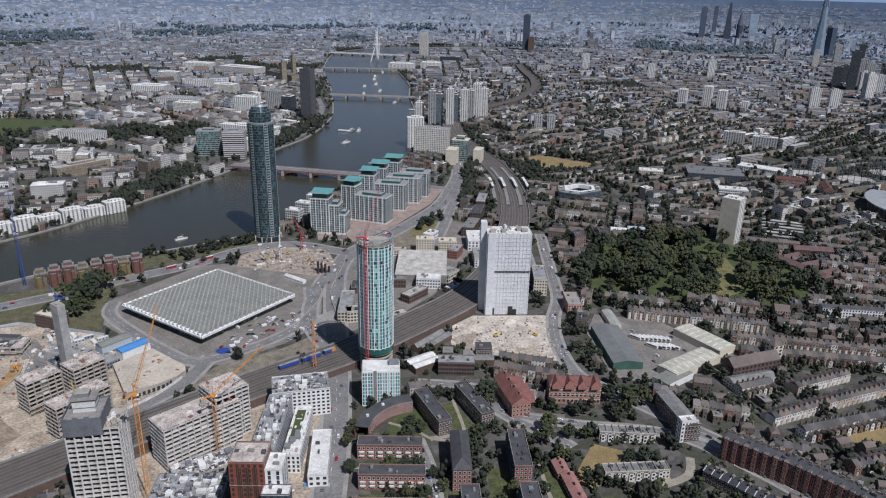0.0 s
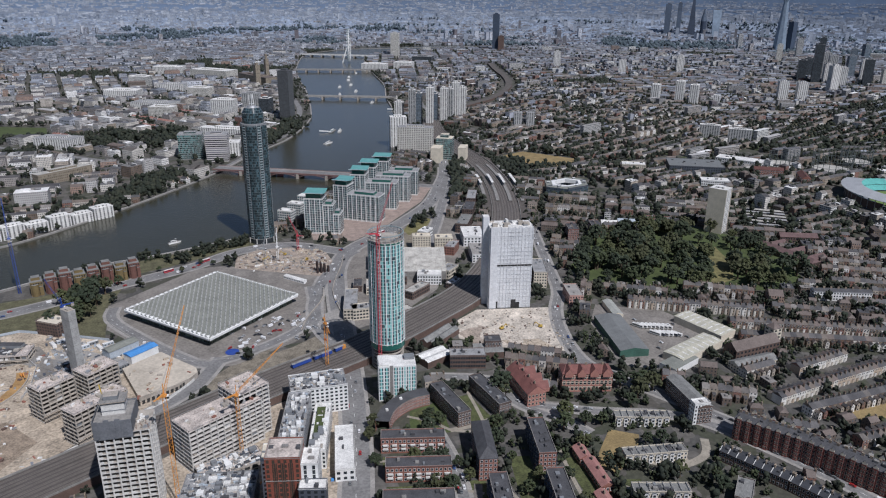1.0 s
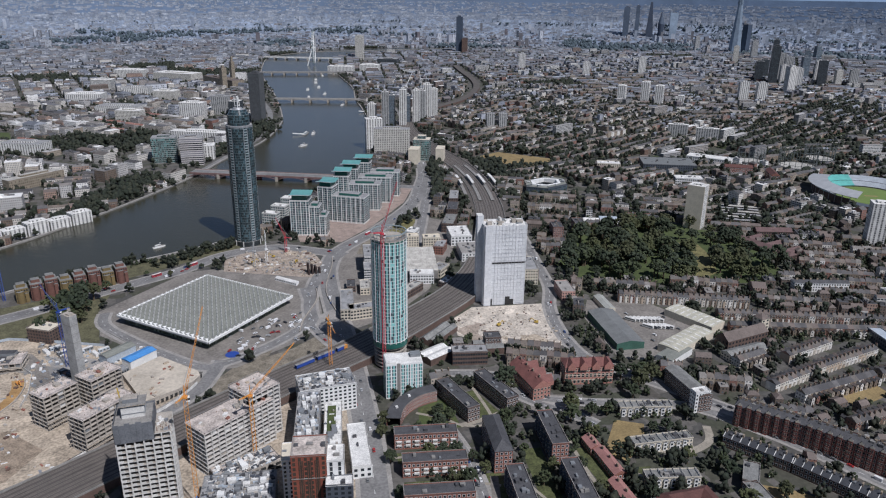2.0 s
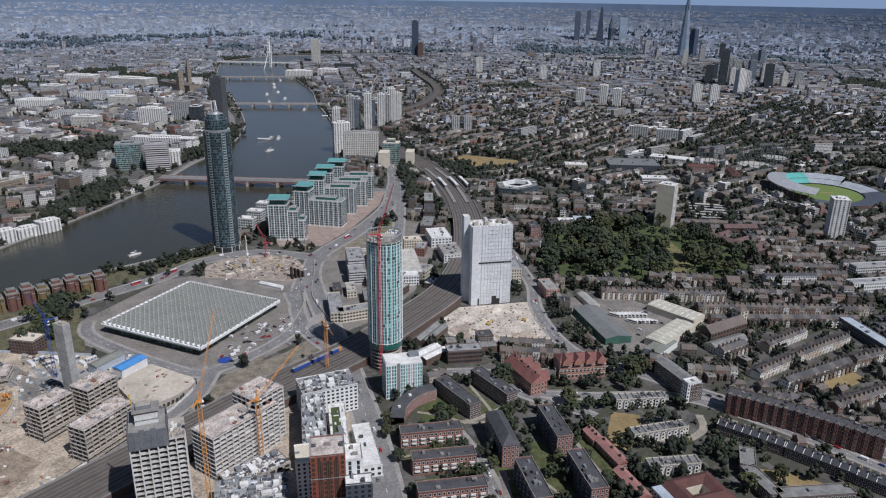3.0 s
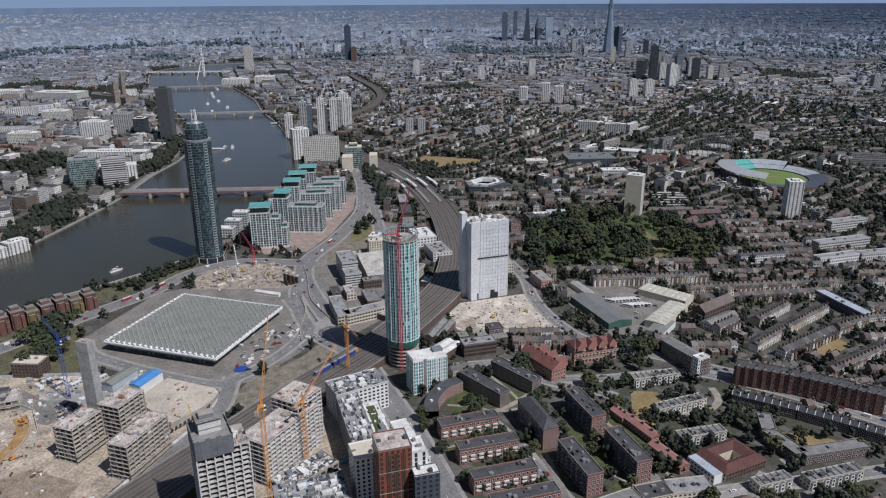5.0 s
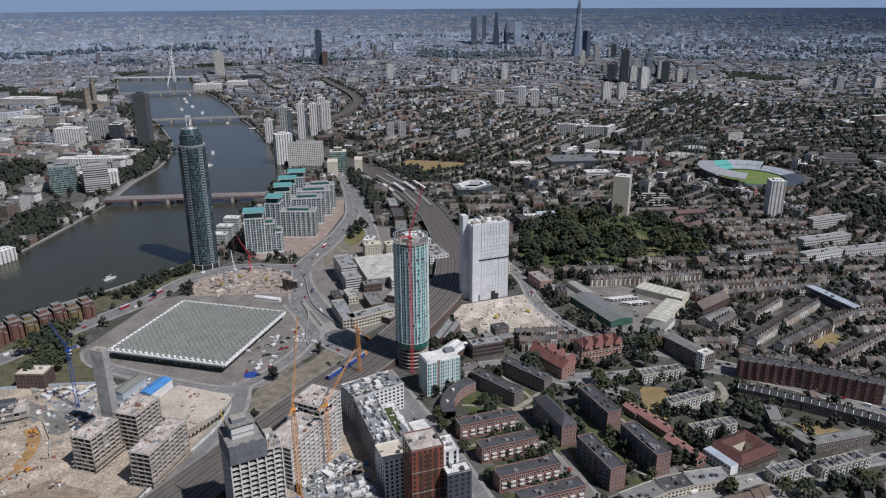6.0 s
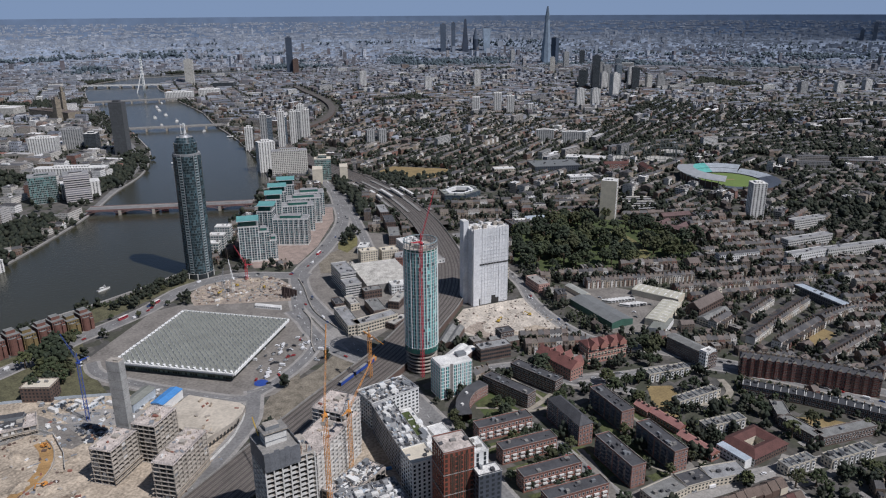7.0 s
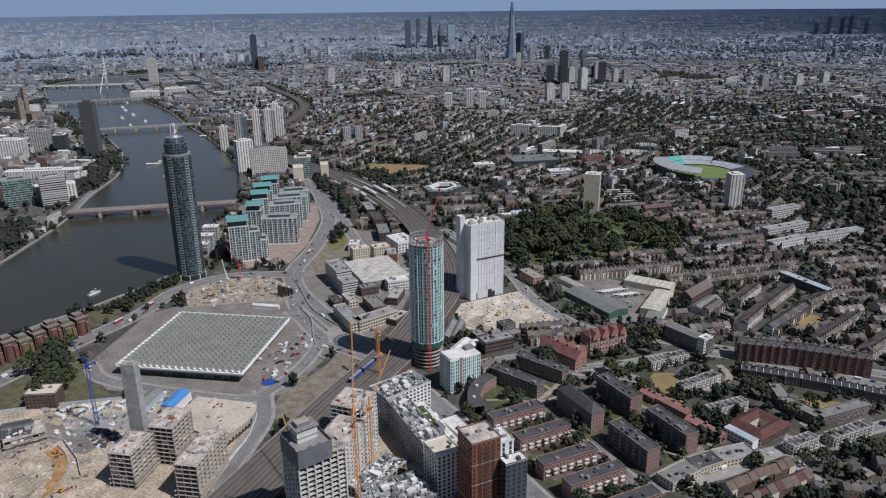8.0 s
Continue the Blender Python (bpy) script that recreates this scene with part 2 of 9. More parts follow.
# ---- building tools ----
class Geo:
    """Collects faces, with a material and metre-true wall coordinates, for one mesh."""

    def __init__(self):
        self.v, self.f, self.m, self.uv, self.mats = [], [], [], [], []

    def slot(self, mat):
        if mat not in self.mats:
            self.mats.append(mat)
        return self.mats.index(mat)

    def face(self, idx, mat, uvs=None):
        idx = tuple(idx)
        self.f.append(idx)
        self.m.append(self.slot(mat))
        self.uv.extend(uvs if uvs else [(self.v[i][0], self.v[i][1]) for i in idx])

    def poly(self, pts, mat, uvs=None):
        k = len(self.v)
        self.v.extend(tuple(p) for p in pts)
        self.face(range(k, k + len(pts)), mat, uvs)

    def prism(self, poly, z0, z1, wall, roof=None, bottom=False, top=1.0):
        """Upright walls over a counter-clockwise outline; top: the upper outline's scale about its middle."""
        n, k = len(poly), len(self.v)
        cx, cy = sum(p[0] for p in poly) / n, sum(p[1] for p in poly) / n
        self.v.extend((x, y, z0) for x, y in poly)
        self.v.extend((cx + (x - cx) * top, cy + (y - cy) * top, z1) for x, y in poly)
        u = 0.0
        for i in range(n):
            j = (i + 1) % n
            w = math.hypot(poly[j][0] - poly[i][0], poly[j][1] - poly[i][1])
            self.face((k + i, k + j, k + n + j, k + n + i), wall, [(u, 0), (u + w, 0), (u + w, z1 - z0), (u, z1 - z0)])
            u += w
        self.face(range(k + n, k + 2 * n), roof or wall)
        if bottom:
            self.face(reversed(range(k, k + n)), wall)
        return self

    def box(self, cx, cy, z0, z1, w, d, wall, roof=None, ang=0.0, bottom=False):
        return self.prism(rect(cx, cy, w, d, ang), z0, z1, wall, roof, bottom)

    def gable(self, cx, cy, z0, z1, zr, w, d, wall, roof, ang=0.0, hip=0.0):
        """A house body, w along the ridge and d across it, with a pitched roof; hip: how far the ridge stops short."""
        r, k = rect(cx, cy, w, d, ang), len(self.v)
        ca, sa = math.cos(ang), math.sin(ang)
        self.v.extend((x, y, z0) for x, y in r)
        self.v.extend((x, y, z1) for x, y in r)
        h = w / 2 - hip
        self.v.extend([(cx - ca * h, cy - sa * h, zr), (cx + ca * h, cy + sa * h, zr)])
        H = z1 - z0
        self.face((k, k + 1, k + 5, k + 4), wall, [(0, 0), (w, 0), (w, H), (0, H)])
        self.face((k + 2, k + 3, k + 7, k + 6), wall, [(0, 0), (w, 0), (w, H), (0, H)])
        self.face((k + 1, k + 2, k + 6, k + 5), wall, [(0, 0), (d, 0), (d, H), (0, H)])
        self.face((k + 3, k, k + 4, k + 7), wall, [(0, 0), (d, 0), (d, H), (0, H)])
        end = roof if hip > 0 else wall
        self.face((k + 5, k + 6, k + 9), end, [(0, 0), (0.1, 0), (0.05, 0.1)])
        self.face((k + 7, k + 4, k + 8), end, [(0, 0), (0.1, 0), (0.05, 0.1)])
        self.face((k + 4, k + 5, k + 9, k + 8), roof)
        self.face((k + 6, k + 7, k + 8, k + 9), roof)
        return self

    def tube(self, cx, cy, z0, z1, r, n, wall, roof=None, r2=None, a0=0.0):
        return self.prism([(cx + r * math.cos(a0 + i * math.tau / n), cy + r * math.sin(a0 + i * math.tau / n)) for i in range(n)], z0, z1, wall, roof, False, (r2 / r) if r2 else 1.0)

    def beam(self, p, q, w, mat):
        """A square bar from p to q."""
        p, q = Vector(p), Vector(q)
        a = (q - p).normalized()
        s = a.cross(Vector((0, 0, 1)) if abs(a.z) < 0.9 else Vector((1, 0, 0))).normalized() * w / 2
        t = a.cross(s)
        k = len(self.v)
        for o in (p, q):
            self.v.extend(tuple(o + e) for e in (-s - t, s - t, s + t, -s + t))
        for i in range(4):
            j = (i + 1) % 4
            self.face((k + i, k + j, k + 4 + j, k + 4 + i), mat)
        self.face((k + 4, k + 5, k + 6, k + 7), mat)
        self.face((k + 3, k + 2, k + 1, k), mat)
        return self

    def panes(self, p, q, z0, z1, bay, storey, fw, fh, mat, off=0.07, skip=0.0, rng=None):
        """Small shallow window boxes over a wall from p to q (its outside to the right of the way)."""
        w = math.hypot(q[0] - p[0], q[1] - p[1])
        n, m = max(1, round(w / bay)), max(1, int((z1 - z0) / storey + 0.3))
        ux, uy = (q[0] - p[0]) / w, (q[1] - p[1]) / w
        nx, ny = uy * off, -ux * off
        b, s = w / n, (z1 - z0) / m
        for i in range(n):
            for j in range(m):
                if rng and rng.random() < skip:
                    continue
                a, c = (i + 0.5 - fw / 2) * b, (i + 0.5 + fw / 2) * b
                e, g = z0 + (j + 0.5 - fh / 2) * s, z0 + (j + 0.5 + fh / 2) * s
                self.poly([(p[0] + ux * a + nx, p[1] + uy * a + ny, e), (p[0] + ux * c + nx, p[1] + uy * c + ny, e), (p[0] + ux * c + nx, p[1] + uy * c + ny, g), (p[0] + ux * a + nx, p[1] + uy * a + ny, g)], mat)
        return self

    def strip(self, line, width, z, mat, wall=None, z0=0.0):
        """A ribbon along a line of (x, y) or (x, y, width); with wall, a raised one with sides down to z0."""
        left, right = [], []
        for i, pt in enumerate(line):
            a, b = line[max(0, i - 1)], line[min(len(line) - 1, i + 1)]
            d = math.hypot(b[0] - a[0], b[1] - a[1])
            w = (pt[2] if len(pt) > 2 else width) / 2
            nx, ny = -(b[1] - a[1]) / d * w, (b[0] - a[0]) / d * w
            left.append((pt[0] + nx, pt[1] + ny))
            right.append((pt[0] - nx, pt[1] - ny))
        k, n = len(self.v), len(line)
        self.v.extend((x, y, z) for x, y in left)
        self.v.extend((x, y, z) for x, y in right)
        for i in range(n - 1):
            self.face((k + i, k + n + i, k + n + i + 1, k + i + 1), mat)
        if wall:
            for side, flip in ((left, False), (right, True)):
                u = 0.0
                for i in range(n - 1):
                    (ax, ay), (bx, by) = (side[i], side[i + 1]) if not flip else (side[i + 1], side[i])
                    w = math.hypot(bx - ax, by - ay)
                    self.poly([(bx, by, z0), (ax, ay, z0), (ax, ay, z), (bx, by, z)], wall, [(u + w, 0), (u, 0), (u, z - z0), (u + w, z - z0)])
                    u += w
        return self

    def mesh(self, name):
        me = bpy.data.meshes.new(name)
        me.from_pydata(self.v, [], self.f)
        for mat in self.mats:
            me.materials.append(mat)
        me.polygons.foreach_set("material_index", self.m)
        layer = me.uv_layers.new(name="UVMap")
        layer.data.foreach_set("uv", [c for uv in self.uv for c in uv])
        me.update()
        return me


def rect(cx, cy, w, d, ang=0.0):
    ca, sa = math.cos(ang), math.sin(ang)
    return [(cx + ca * x - sa * y, cy + sa * x + ca * y) for x, y in ((-w / 2, -d / 2), (w / 2, -d / 2), (w / 2, d / 2), (-w / 2, d / 2))]


def smooth_line(pts, per=6):
    """A rounded line through a few points."""
    out = []
    for i in range(len(pts) - 1):
        p0, p1, p2, p3 = pts[max(0, i - 1)], pts[i], pts[i + 1], pts[min(len(pts) - 1, i + 2)]
        for j in range(per):
            t = j / per
            out.append(tuple(0.5 * (2 * b + (c - a) * t + (2 * a - 5 * b + 4 * c - d) * t * t + (3 * b - a - 3 * c + d) * t ** 3) for a, b, c, d in zip(p0, p1, p2, p3)))
    out.append(tuple(pts[-1]))
    return out


def thing(name, label, category, x=0, y=0, z=0, ang=0.0, group=""):
    ob = new(name)
    ob.empty_display_size = 2.0
    ob.matrix_basis = pose(x, y, z, 0, 0, math.degrees(ang))
    return tagged(ob, label, category, group)


def solid(name, mesh, label, category, m, group=""):
    """A thing whose main part is one mesh, at the pose m."""
    ob = new(name, mesh)
    ob.matrix_basis = m
    return tagged(ob, label, category, group)


def part(name, geo, parent, label="", kind=""):
    ob = new(name, geo.mesh(name) if isinstance(geo, Geo) else geo)
    ob.parent = parent
    return tagged(ob, label, kind=kind)


def setting(name, geo, label, category, kind="structure"):
    return tagged(new(name, geo.mesh(name)), label, category, kind=kind)


# ---- the plan: what takes up the ground ----
CELL, X0, Y0, NX, NY = 6.0, -1100.0, -200.0, 960, 800
TAKEN = np.zeros((NX, NY), np.uint8)
GX, GY = np.meshgrid(X0 + (np.arange(NX) + 0.5) * CELL, Y0 + (np.arange(NY) + 0.5) * CELL, indexing="ij")


def in_poly(poly, x, y):
    inside = np.zeros(np.shape(x), bool)
    n = len(poly)
    for i in range(n):
        (ax, ay), (bx, by) = poly[i], poly[(i + 1) % n]
        if ay != by:
            inside ^= ((ay > y) != (by > y)) & (x < (bx - ax) * (y - ay) / (by - ay) + ax)
    return inside


def take_poly(poly, code=1):
    xs, ys = [p[0] for p in poly], [p[1] for p in poly]
    i0, i1 = max(0, int((min(xs) - X0) / CELL)), min(NX, int((max(xs) - X0) / CELL) + 2)
    j0, j1 = max(0, int((min(ys) - Y0) / CELL)), min(NY, int((max(ys) - Y0) / CELL) + 2)
    if i0 < i1 and j0 < j1:
        TAKEN[i0:i1, j0:j1][in_poly(poly, GX[i0:i1, j0:j1], GY[i0:i1, j0:j1])] = code


def take_line(line, width, code=1):
    for a, b in zip(line, line[1:]):
        lo = (min(a[0], b[0]) - width, min(a[1], b[1]) - width)
        hi = (max(a[0], b[0]) + width, max(a[1], b[1]) + width)
        i0, i1 = max(0, int((lo[0] - X0) / CELL)), min(NX, int((hi[0] - X0) / CELL) + 2)
        j0, j1 = max(0, int((lo[1] - Y0) / CELL)), min(NY, int((hi[1] - Y0) / CELL) + 2)
        if i0 >= i1 or j0 >= j1:
            continue
        x, y = GX[i0:i1, j0:j1], GY[i0:i1, j0:j1]
        dx, dy = b[0] - a[0], b[1] - a[1]
        t = np.clip(((x - a[0]) * dx + (y - a[1]) * dy) / (dx * dx + dy * dy + 1e-9), 0, 1)
        TAKEN[i0:i1, j0:j1][np.hypot(x - a[0] - t * dx, y - a[1] - t * dy) < width / 2 + 2] = code


def is_taken(x, y):
    i, j = int((x - X0) / CELL), int((y - Y0) / CELL)
    return 0 <= i < NX and 0 <= j < NY and TAKEN[i, j] > 0


def take_rect(cx, cy, w, d, ang, pad=2.0):
    take_poly(rect(cx, cy, w + 2 * pad, d + 2 * pad, ang))


CENTRE, EYE = (-130.0, 40.0), 304.0


def far_place(x, y):
    """Beyond 4 km the land is drawn in, shrinks and rises to the horizon: where a true place goes, and its scale."""
    dx, dy = x - CENTRE[0], y - CENTRE[1]
    D = math.hypot(dx, dy)
    if D <= 4000:
        return x, y, 0.0, 1.0
    d = 4000 + 820 * (1 - math.exp(-(D - 4000) / 820))
    z = EYE - d * (EYE + D * D / 14.0e6) / D
    return CENTRE[0] + dx * d / D, CENTRE[1] + dy * d / D, z, d / D

# ---- ground, river, roads, railway ----
def build_ground():
    g = Geo()
    rings = [60, 400, 1200, 2400, 3600] + [4000 * 1.06 ** k for k in range(39)]
    n = 480
    for r in rings:
        for i in range(n):
            a = i * math.tau / n
            x, y, z, s = far_place(CENTRE[0] + r * math.cos(a), CENTRE[1] + r * math.sin(a))
            g.v.append((x, y, z))
    g.face(range(n), M_ground)
    for k in range(len(rings) - 1):
        # outer rings take land colours with haze blue painted in
        mat = M_ground if rings[k] < 4000 else (M_hazeland if rings[k] < 9000 else M_hazehorizon)
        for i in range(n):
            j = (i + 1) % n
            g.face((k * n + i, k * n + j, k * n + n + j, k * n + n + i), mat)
    setting("ground", g, "city ground of streets, yards and gardens reaching the horizon", "ground")


SOUTH_BANK = [(-1000, 520), (-500, 690), (-240, 802), (-150, 850), (-60, 872), (32, 905), (80, 940), (112, 980), (160, 1060), (229, 1145), (300, 1230), (345, 1300), (404, 1474), (468, 1700), (500, 1845), (535, 2020), (600, 2270), (650, 2600), (692, 2770), (725, 3011), (780, 3180), (900, 3340), (1200, 3460), (1700, 3490), (2100, 3400), (2600, 3170), (3000, 3060)]
NORTH_BANK = [(-1000, 730), (-500, 850), (-268, 947), (-145, 1053), (2, 1229), (97, 1384), (183, 1510), (258, 1699), (290, 1850), (312, 1996), (340, 2200), (365, 2456), (395, 2700), (440, 2950), (528, 3300), (640, 3480), (1000, 3680), (1700, 3720), (2100, 3620), (2600, 3390), (3000, 3270)]
bank_s, bank_n = smooth_line(SOUTH_BANK), smooth_line(NORTH_BANK)
river_outline = bank_s + bank_n[::-1]
take_poly(river_outline, 2)


def even_line(line, n):
    """The same line in n points at even steps."""
    cum = [0.0]
    for p, q in zip(line, line[1:]):
        cum.append(cum[-1] + math.hypot(q[0] - p[0], q[1] - p[1]))
    at = np.linspace(0, cum[-1], n)
    return list(zip(np.interp(at, cum, [p[0] for p in line]).tolist(), np.interp(at, cum, [p[1] for p in line]).tolist()))


def build_river():
    g = Geo()
    a, b = even_line(bank_s, 140), even_line(bank_n, 140)
    g.v = [(*far_place(x, y)[:2], 0.3 + far_place(x, y)[2]) for x, y in a + b]
    for i in range(139):
        g.face((i, i + 1, 141 + i, 140 + i), M_water)
    setting("water", g, "wide grey-green tidal river with small ripples", "river")
    for name, line in (("embankment_south", bank_s), ("embankment_north", bank_n)):
        e = Geo()
        e.strip([q for q in line if -1000 < q[0] < 2900 and q[1] < 3600], 3.0, 2.2, M_pave, M_concdark, 0.0)
        setting(name, e, "stone river wall with a pale coping", "embankment")


ROADS = {
    "main_road": (18, [(20, 250), (38, 340), (58, 420), (72, 490), (84, 560), (96, 640), (108, 715), (122, 770), (150, 820), (218, 880), (300, 970), (350, 1060), (392, 1150), (440, 1300)]),
    "riverside_road": (17, [(-700, 560), (-400, 700), (-210, 748), (-104, 792), (-35, 820), (20, 855), (80, 858), (125, 825), (150, 800)]),
    "curving_road": (9, [(395, 820), (350, 690), (326, 624), (300, 580), (281, 531), (273, 481), (284, 452), (300, 420), (340, 340), (390, 230), (420, 160)]),
    "yard_road": (11, [(-20, 590), (-32, 566), (-45, 545), (-72, 522), (-102, 500), (-140, 470), (-200, 440)]),
    "estate_road": (7, [(60, 300), (100, 296), (140, 284), (190, 265), (260, 235), (330, 205)]),
    "parade_road": (7, [(118, 425), (116, 380), (106, 330), (100, 296)]),
    "gyratory": (12, [(84, 560), (72, 615), (76, 670), (96, 730), (120, 775)]),
    "market_road": (9, [(-112, 730), (-108, 690), (-45, 592), (-15, 585), (40, 612), (72, 650), (82, 720)]),
    "school_road": (7, [(140, 500), (185, 478), (190, 440), (215, 400), (222, 385)]),
    "mews_road": (7, [(190, 440), (235, 412), (300, 380), (330, 330), (352, 270), (370, 210)]),
    "bridge_road": (14, [(230, 1140), (300, 1090), (345, 1060)]),
    "loop_road": (10, [(345, 1060), (420, 960), (380, 860), (330, 700)]),
    "approach_street": (12, [(236, 795), (267, 853), (314, 952), (367, 1068), (414, 1173)]),
    "far_road": (9, [(440, 1300), (520, 1560), (600, 1900)]),
    "north_road": (13, [(28, 1262), (-60, 1320), (-200, 1450), (-420, 1650)]),
    "north_bank_road": (13, [(20, 1262), (120, 1440), (200, 1600), (262, 1850), (285, 2100), (330, 2450)]),
}
RAIL = smooth_line([(-260, 388), (-153, 442), (-60, 487), (20, 525), (101, 560), (170, 600), (235, 645), (295, 715), (345, 800), (395, 905), (440, 1040), (465, 1180), (474, 1353), (500, 1520), (560, 1660), (680, 1780), (819, 1900), (950, 2090), (1040, 2300), (1110, 2540), (1180, 2760)], 5)
# blue-grey, then blue: haze over the far land put into its colour
M_hazeland = plain("far_land", [(0.18, 0.215, 0.275)], 0.95, 0.5, 60, 14)
M_hazehorizon = plain("horizon_land", [(0.165, 0.225, 0.325)], 0.95, 0.14, 400, 60)
def sky_backdrop():
    """Pale blue haze of the low sky, far behind everything."""
    m, nt, n, p = nodes_of("low_sky")
    e = node(nt, "Emission", i0=(0.27, 0.365, 0.515, 1), i1=1.0)
    nt.links.new(e.outputs[0], n["Material Output"].inputs[0])
    g = Geo()
    for k in range(41):
        a = radians(-48 + k * 4)
        for z in (215, 900):
            g.v.append((CENTRE[0] + 4836 * math.sin(a), CENTRE[1] + 4836 * math.cos(a), z))
    for k in range(40):
        g.face((2 * k, 2 * k + 2, 2 * k + 3, 2 * k + 1), m)
    setting("backdrop", g, "plain pale blue low sky above the horizon", "sky")


build_ground()
sky_backdrop()
build_river()
for lift, (road_name, (wide, line)) in enumerate(ROADS.items()):
    lift *= 0.006
    road = Geo()
    path = smooth_line(line, 5)
    near_path = [p for p in path if p[1] < 1200 and p[0] < 700]
    if len(near_path) > 2:
        road.strip(near_path, wide + 6, 0.13 + lift, M_pave)
        setting("pavement_" + road_name, road, "pale paved footway along the road", "pavement")
    road = Geo()
    road.strip(path, wide, 0.25 + lift, M_asphalt)
    for off in (0,):
        for i in range(0, len(path) - 1):
            (ax, ay), (bx, by) = path[i][:2], path[i + 1][:2]
            d = math.hypot(bx - ax, by - ay)
            for k in range(int(d / 9)):
                t0, t1 = k * 9 / d, (k * 9 + 4) / d
                if ay < 1200:
                    road.strip([(ax + (bx - ax) * t0, ay + (by - ay) * t0), (ax + (bx - ax) * t1, ay + (by - ay) * t1)], 0.25, 0.29 + lift, M_white)
    setting(road_name, road, "grey asphalt road with white lane dashes", "road", )
    take_line(path, wide + 9, 3)


def build_railway():
    deck = Geo()
    deck.strip(RAIL[:68], 40, 6.0, M_ballast, M_darkbrick, 0.0)
    deck.strip(RAIL[67:], 20, 5.9, M_ballast, M_darkbrick, 0.0)
    base = setting("railway_viaduct", deck, "brown brick viaduct carrying ballasted tracks", "railway")
    take_line(RAIL, 46, 3)
    for lane in (-16, -12.5, -8, -4.5, 0, 3.5, 8, 11.5, 16):
        rails = Geo()
        for gauge in (-0.72, 0.72):
            side = []
            for i, p in enumerate(RAIL):
                a, b = RAIL[max(0, i - 1)], RAIL[min(len(RAIL) - 1, i + 1)]
                d = math.hypot(b[0] - a[0], b[1] - a[1])
                o = lane + gauge
                side.append((p[0] - (b[1] - a[1]) / d * o, p[1] + (b[0] - a[0]) / d * o))
            rails.strip(side[:70], 0.3, 6.2, M_rail)
        rails.strip([(p[0], p[1]) for p in offset_line(RAIL, lane)][:70], 2.3, 6.06, M_sleeper)
        part("track", rails, base)
    for side in (-19.6, 19.6):
        wall = Geo()
        wall.strip(offset_line(RAIL, side)[:75], 0.7, 7.3, M_concdark, M_concdark, 6.0)
        part("parapet", wall, base, "weathered parapet wall")


def offset_line(line, o):
    out = []
    for i, p in enumerate(line):
        a, b = line[max(0, i - 1)], line[min(len(line) - 1, i + 1)]
        d = math.hypot(b[0] - a[0], b[1] - a[1])
        out.append((p[0] - (b[1] - a[1]) / d * o, p[1] + (b[0] - a[0]) / d * o))
    return out


M_sleeper = plain("timber_sleepers_and_oil", [(0.16, 0.14, 0.122)], 0.95, 0.3, 7, 1.0)
build_railway()


def flat_patch(name, poly, z, mat, label, category, code=4):
    g = Geo()
    g.poly([(x, y, z) for x, y in poly], mat)
    setting(name, g, label, category)
    take_poly(poly, code)


flat_patch("market_yard", [(-118, 735), (-116, 680), (-50, 578), (-10, 572), (45, 598), (80, 628), (98, 735), (85, 770), (-5, 812), (-30, 812)], 0.1, M_tarmacold, "worn grey tarmac yard round the market hall", "yard")
flat_patch("building_site", [(-330, 430), (-200, 455), (-140, 482), (-100, 512), (-66, 535), (-45, 560), (-60, 590), (-112, 655), (-190, 700), (-330, 660)], 0.08, M_dirt, "bare sandy building site with wheel tracks", "building site")
flat_patch("demolition_site", [(187, 556), (200, 592), (226, 608), (296, 590), (300, 570), (282, 520), (272, 500), (215, 528)], 0.1, M_rubble, "pale crushed rubble on a cleared site", "demolition site")
flat_patch("demolition_hollow", [(222, 540), (256, 531), (264, 504), (240, 508), (226, 524)], 0.13, M_dirt, "browner scraped earth on the cleared site", "demolition site")
flat_patch("demolition_ramp", [(190, 566), (214, 577), (222, 566), (204, 536), (196, 540)], 0.125, M_siteearth, "grey earth ramp on the cleared site", "demolition site")
flat_patch("riverside_site", [(15, 835), (40, 852), (95, 848), (118, 818), (120, 770), (98, 745), (10, 800)], 0.17, M_siteearth, "bare building site by the road junction", "building site")
flat_patch("frame_site", [(-92, 360), (-30, 340), (20, 345), (48, 400), (72, 480), (70, 505), (30, 505), (-8, 490), (-70, 455), (-110, 420)], 0.06, M_dirt, "crowded building site between new blocks", "building site")
PARK = [(368, 640), (456, 580), (556, 546), (600, 562), (648, 672), (600, 762), (480, 775), (440, 752), (370, 678)]
CLEARINGS = ([(476, 702), (505, 690), (514, 712), (488, 724)], [(538, 696), (578, 682), (562, 640), (528, 588), (494, 580), (506, 612), (542, 652)])
flat_patch("park_lawn", PARK, 0.06, M_grass, "park lawn under old trees", "park", 5)
for clearing in CLEARINGS:
    flat_patch("park_clearing", clearing, 0.1, M_parkdry, "sunlit dry clearing in the park", "lawn", 5)
flat_patch("dry_green", [(205, 352), (238, 385), (255, 372), (238, 350), (216, 340)], 0.12, M_dry, "dry yellowed summer grass", "lawn", 5)
flat_patch("school_yard", [(186, 418), (228, 410), (236, 425), (196, 440)], 0.12, M_tarmacold, "grey tarmac school playground", "yard", 5)
flat_patch("estate_green", [(98, 425), (128, 420), (134, 462), (108, 456)], 0.12, M_grass, "green lawn between the flats", "lawn", 5)
flat_patch("clay_court", [(421, 344), (468, 350), (466, 330), (424, 326)], 0.12, M_dry, "ochre playground between the terraces", "yard", 5)
flat_patch("depot_yard", [(318, 545), (345, 580), (400, 545), (425, 470), (335, 440), (300, 465)], 0.1, M_tarmacold, "tarmac depot yard", "yard", 5)
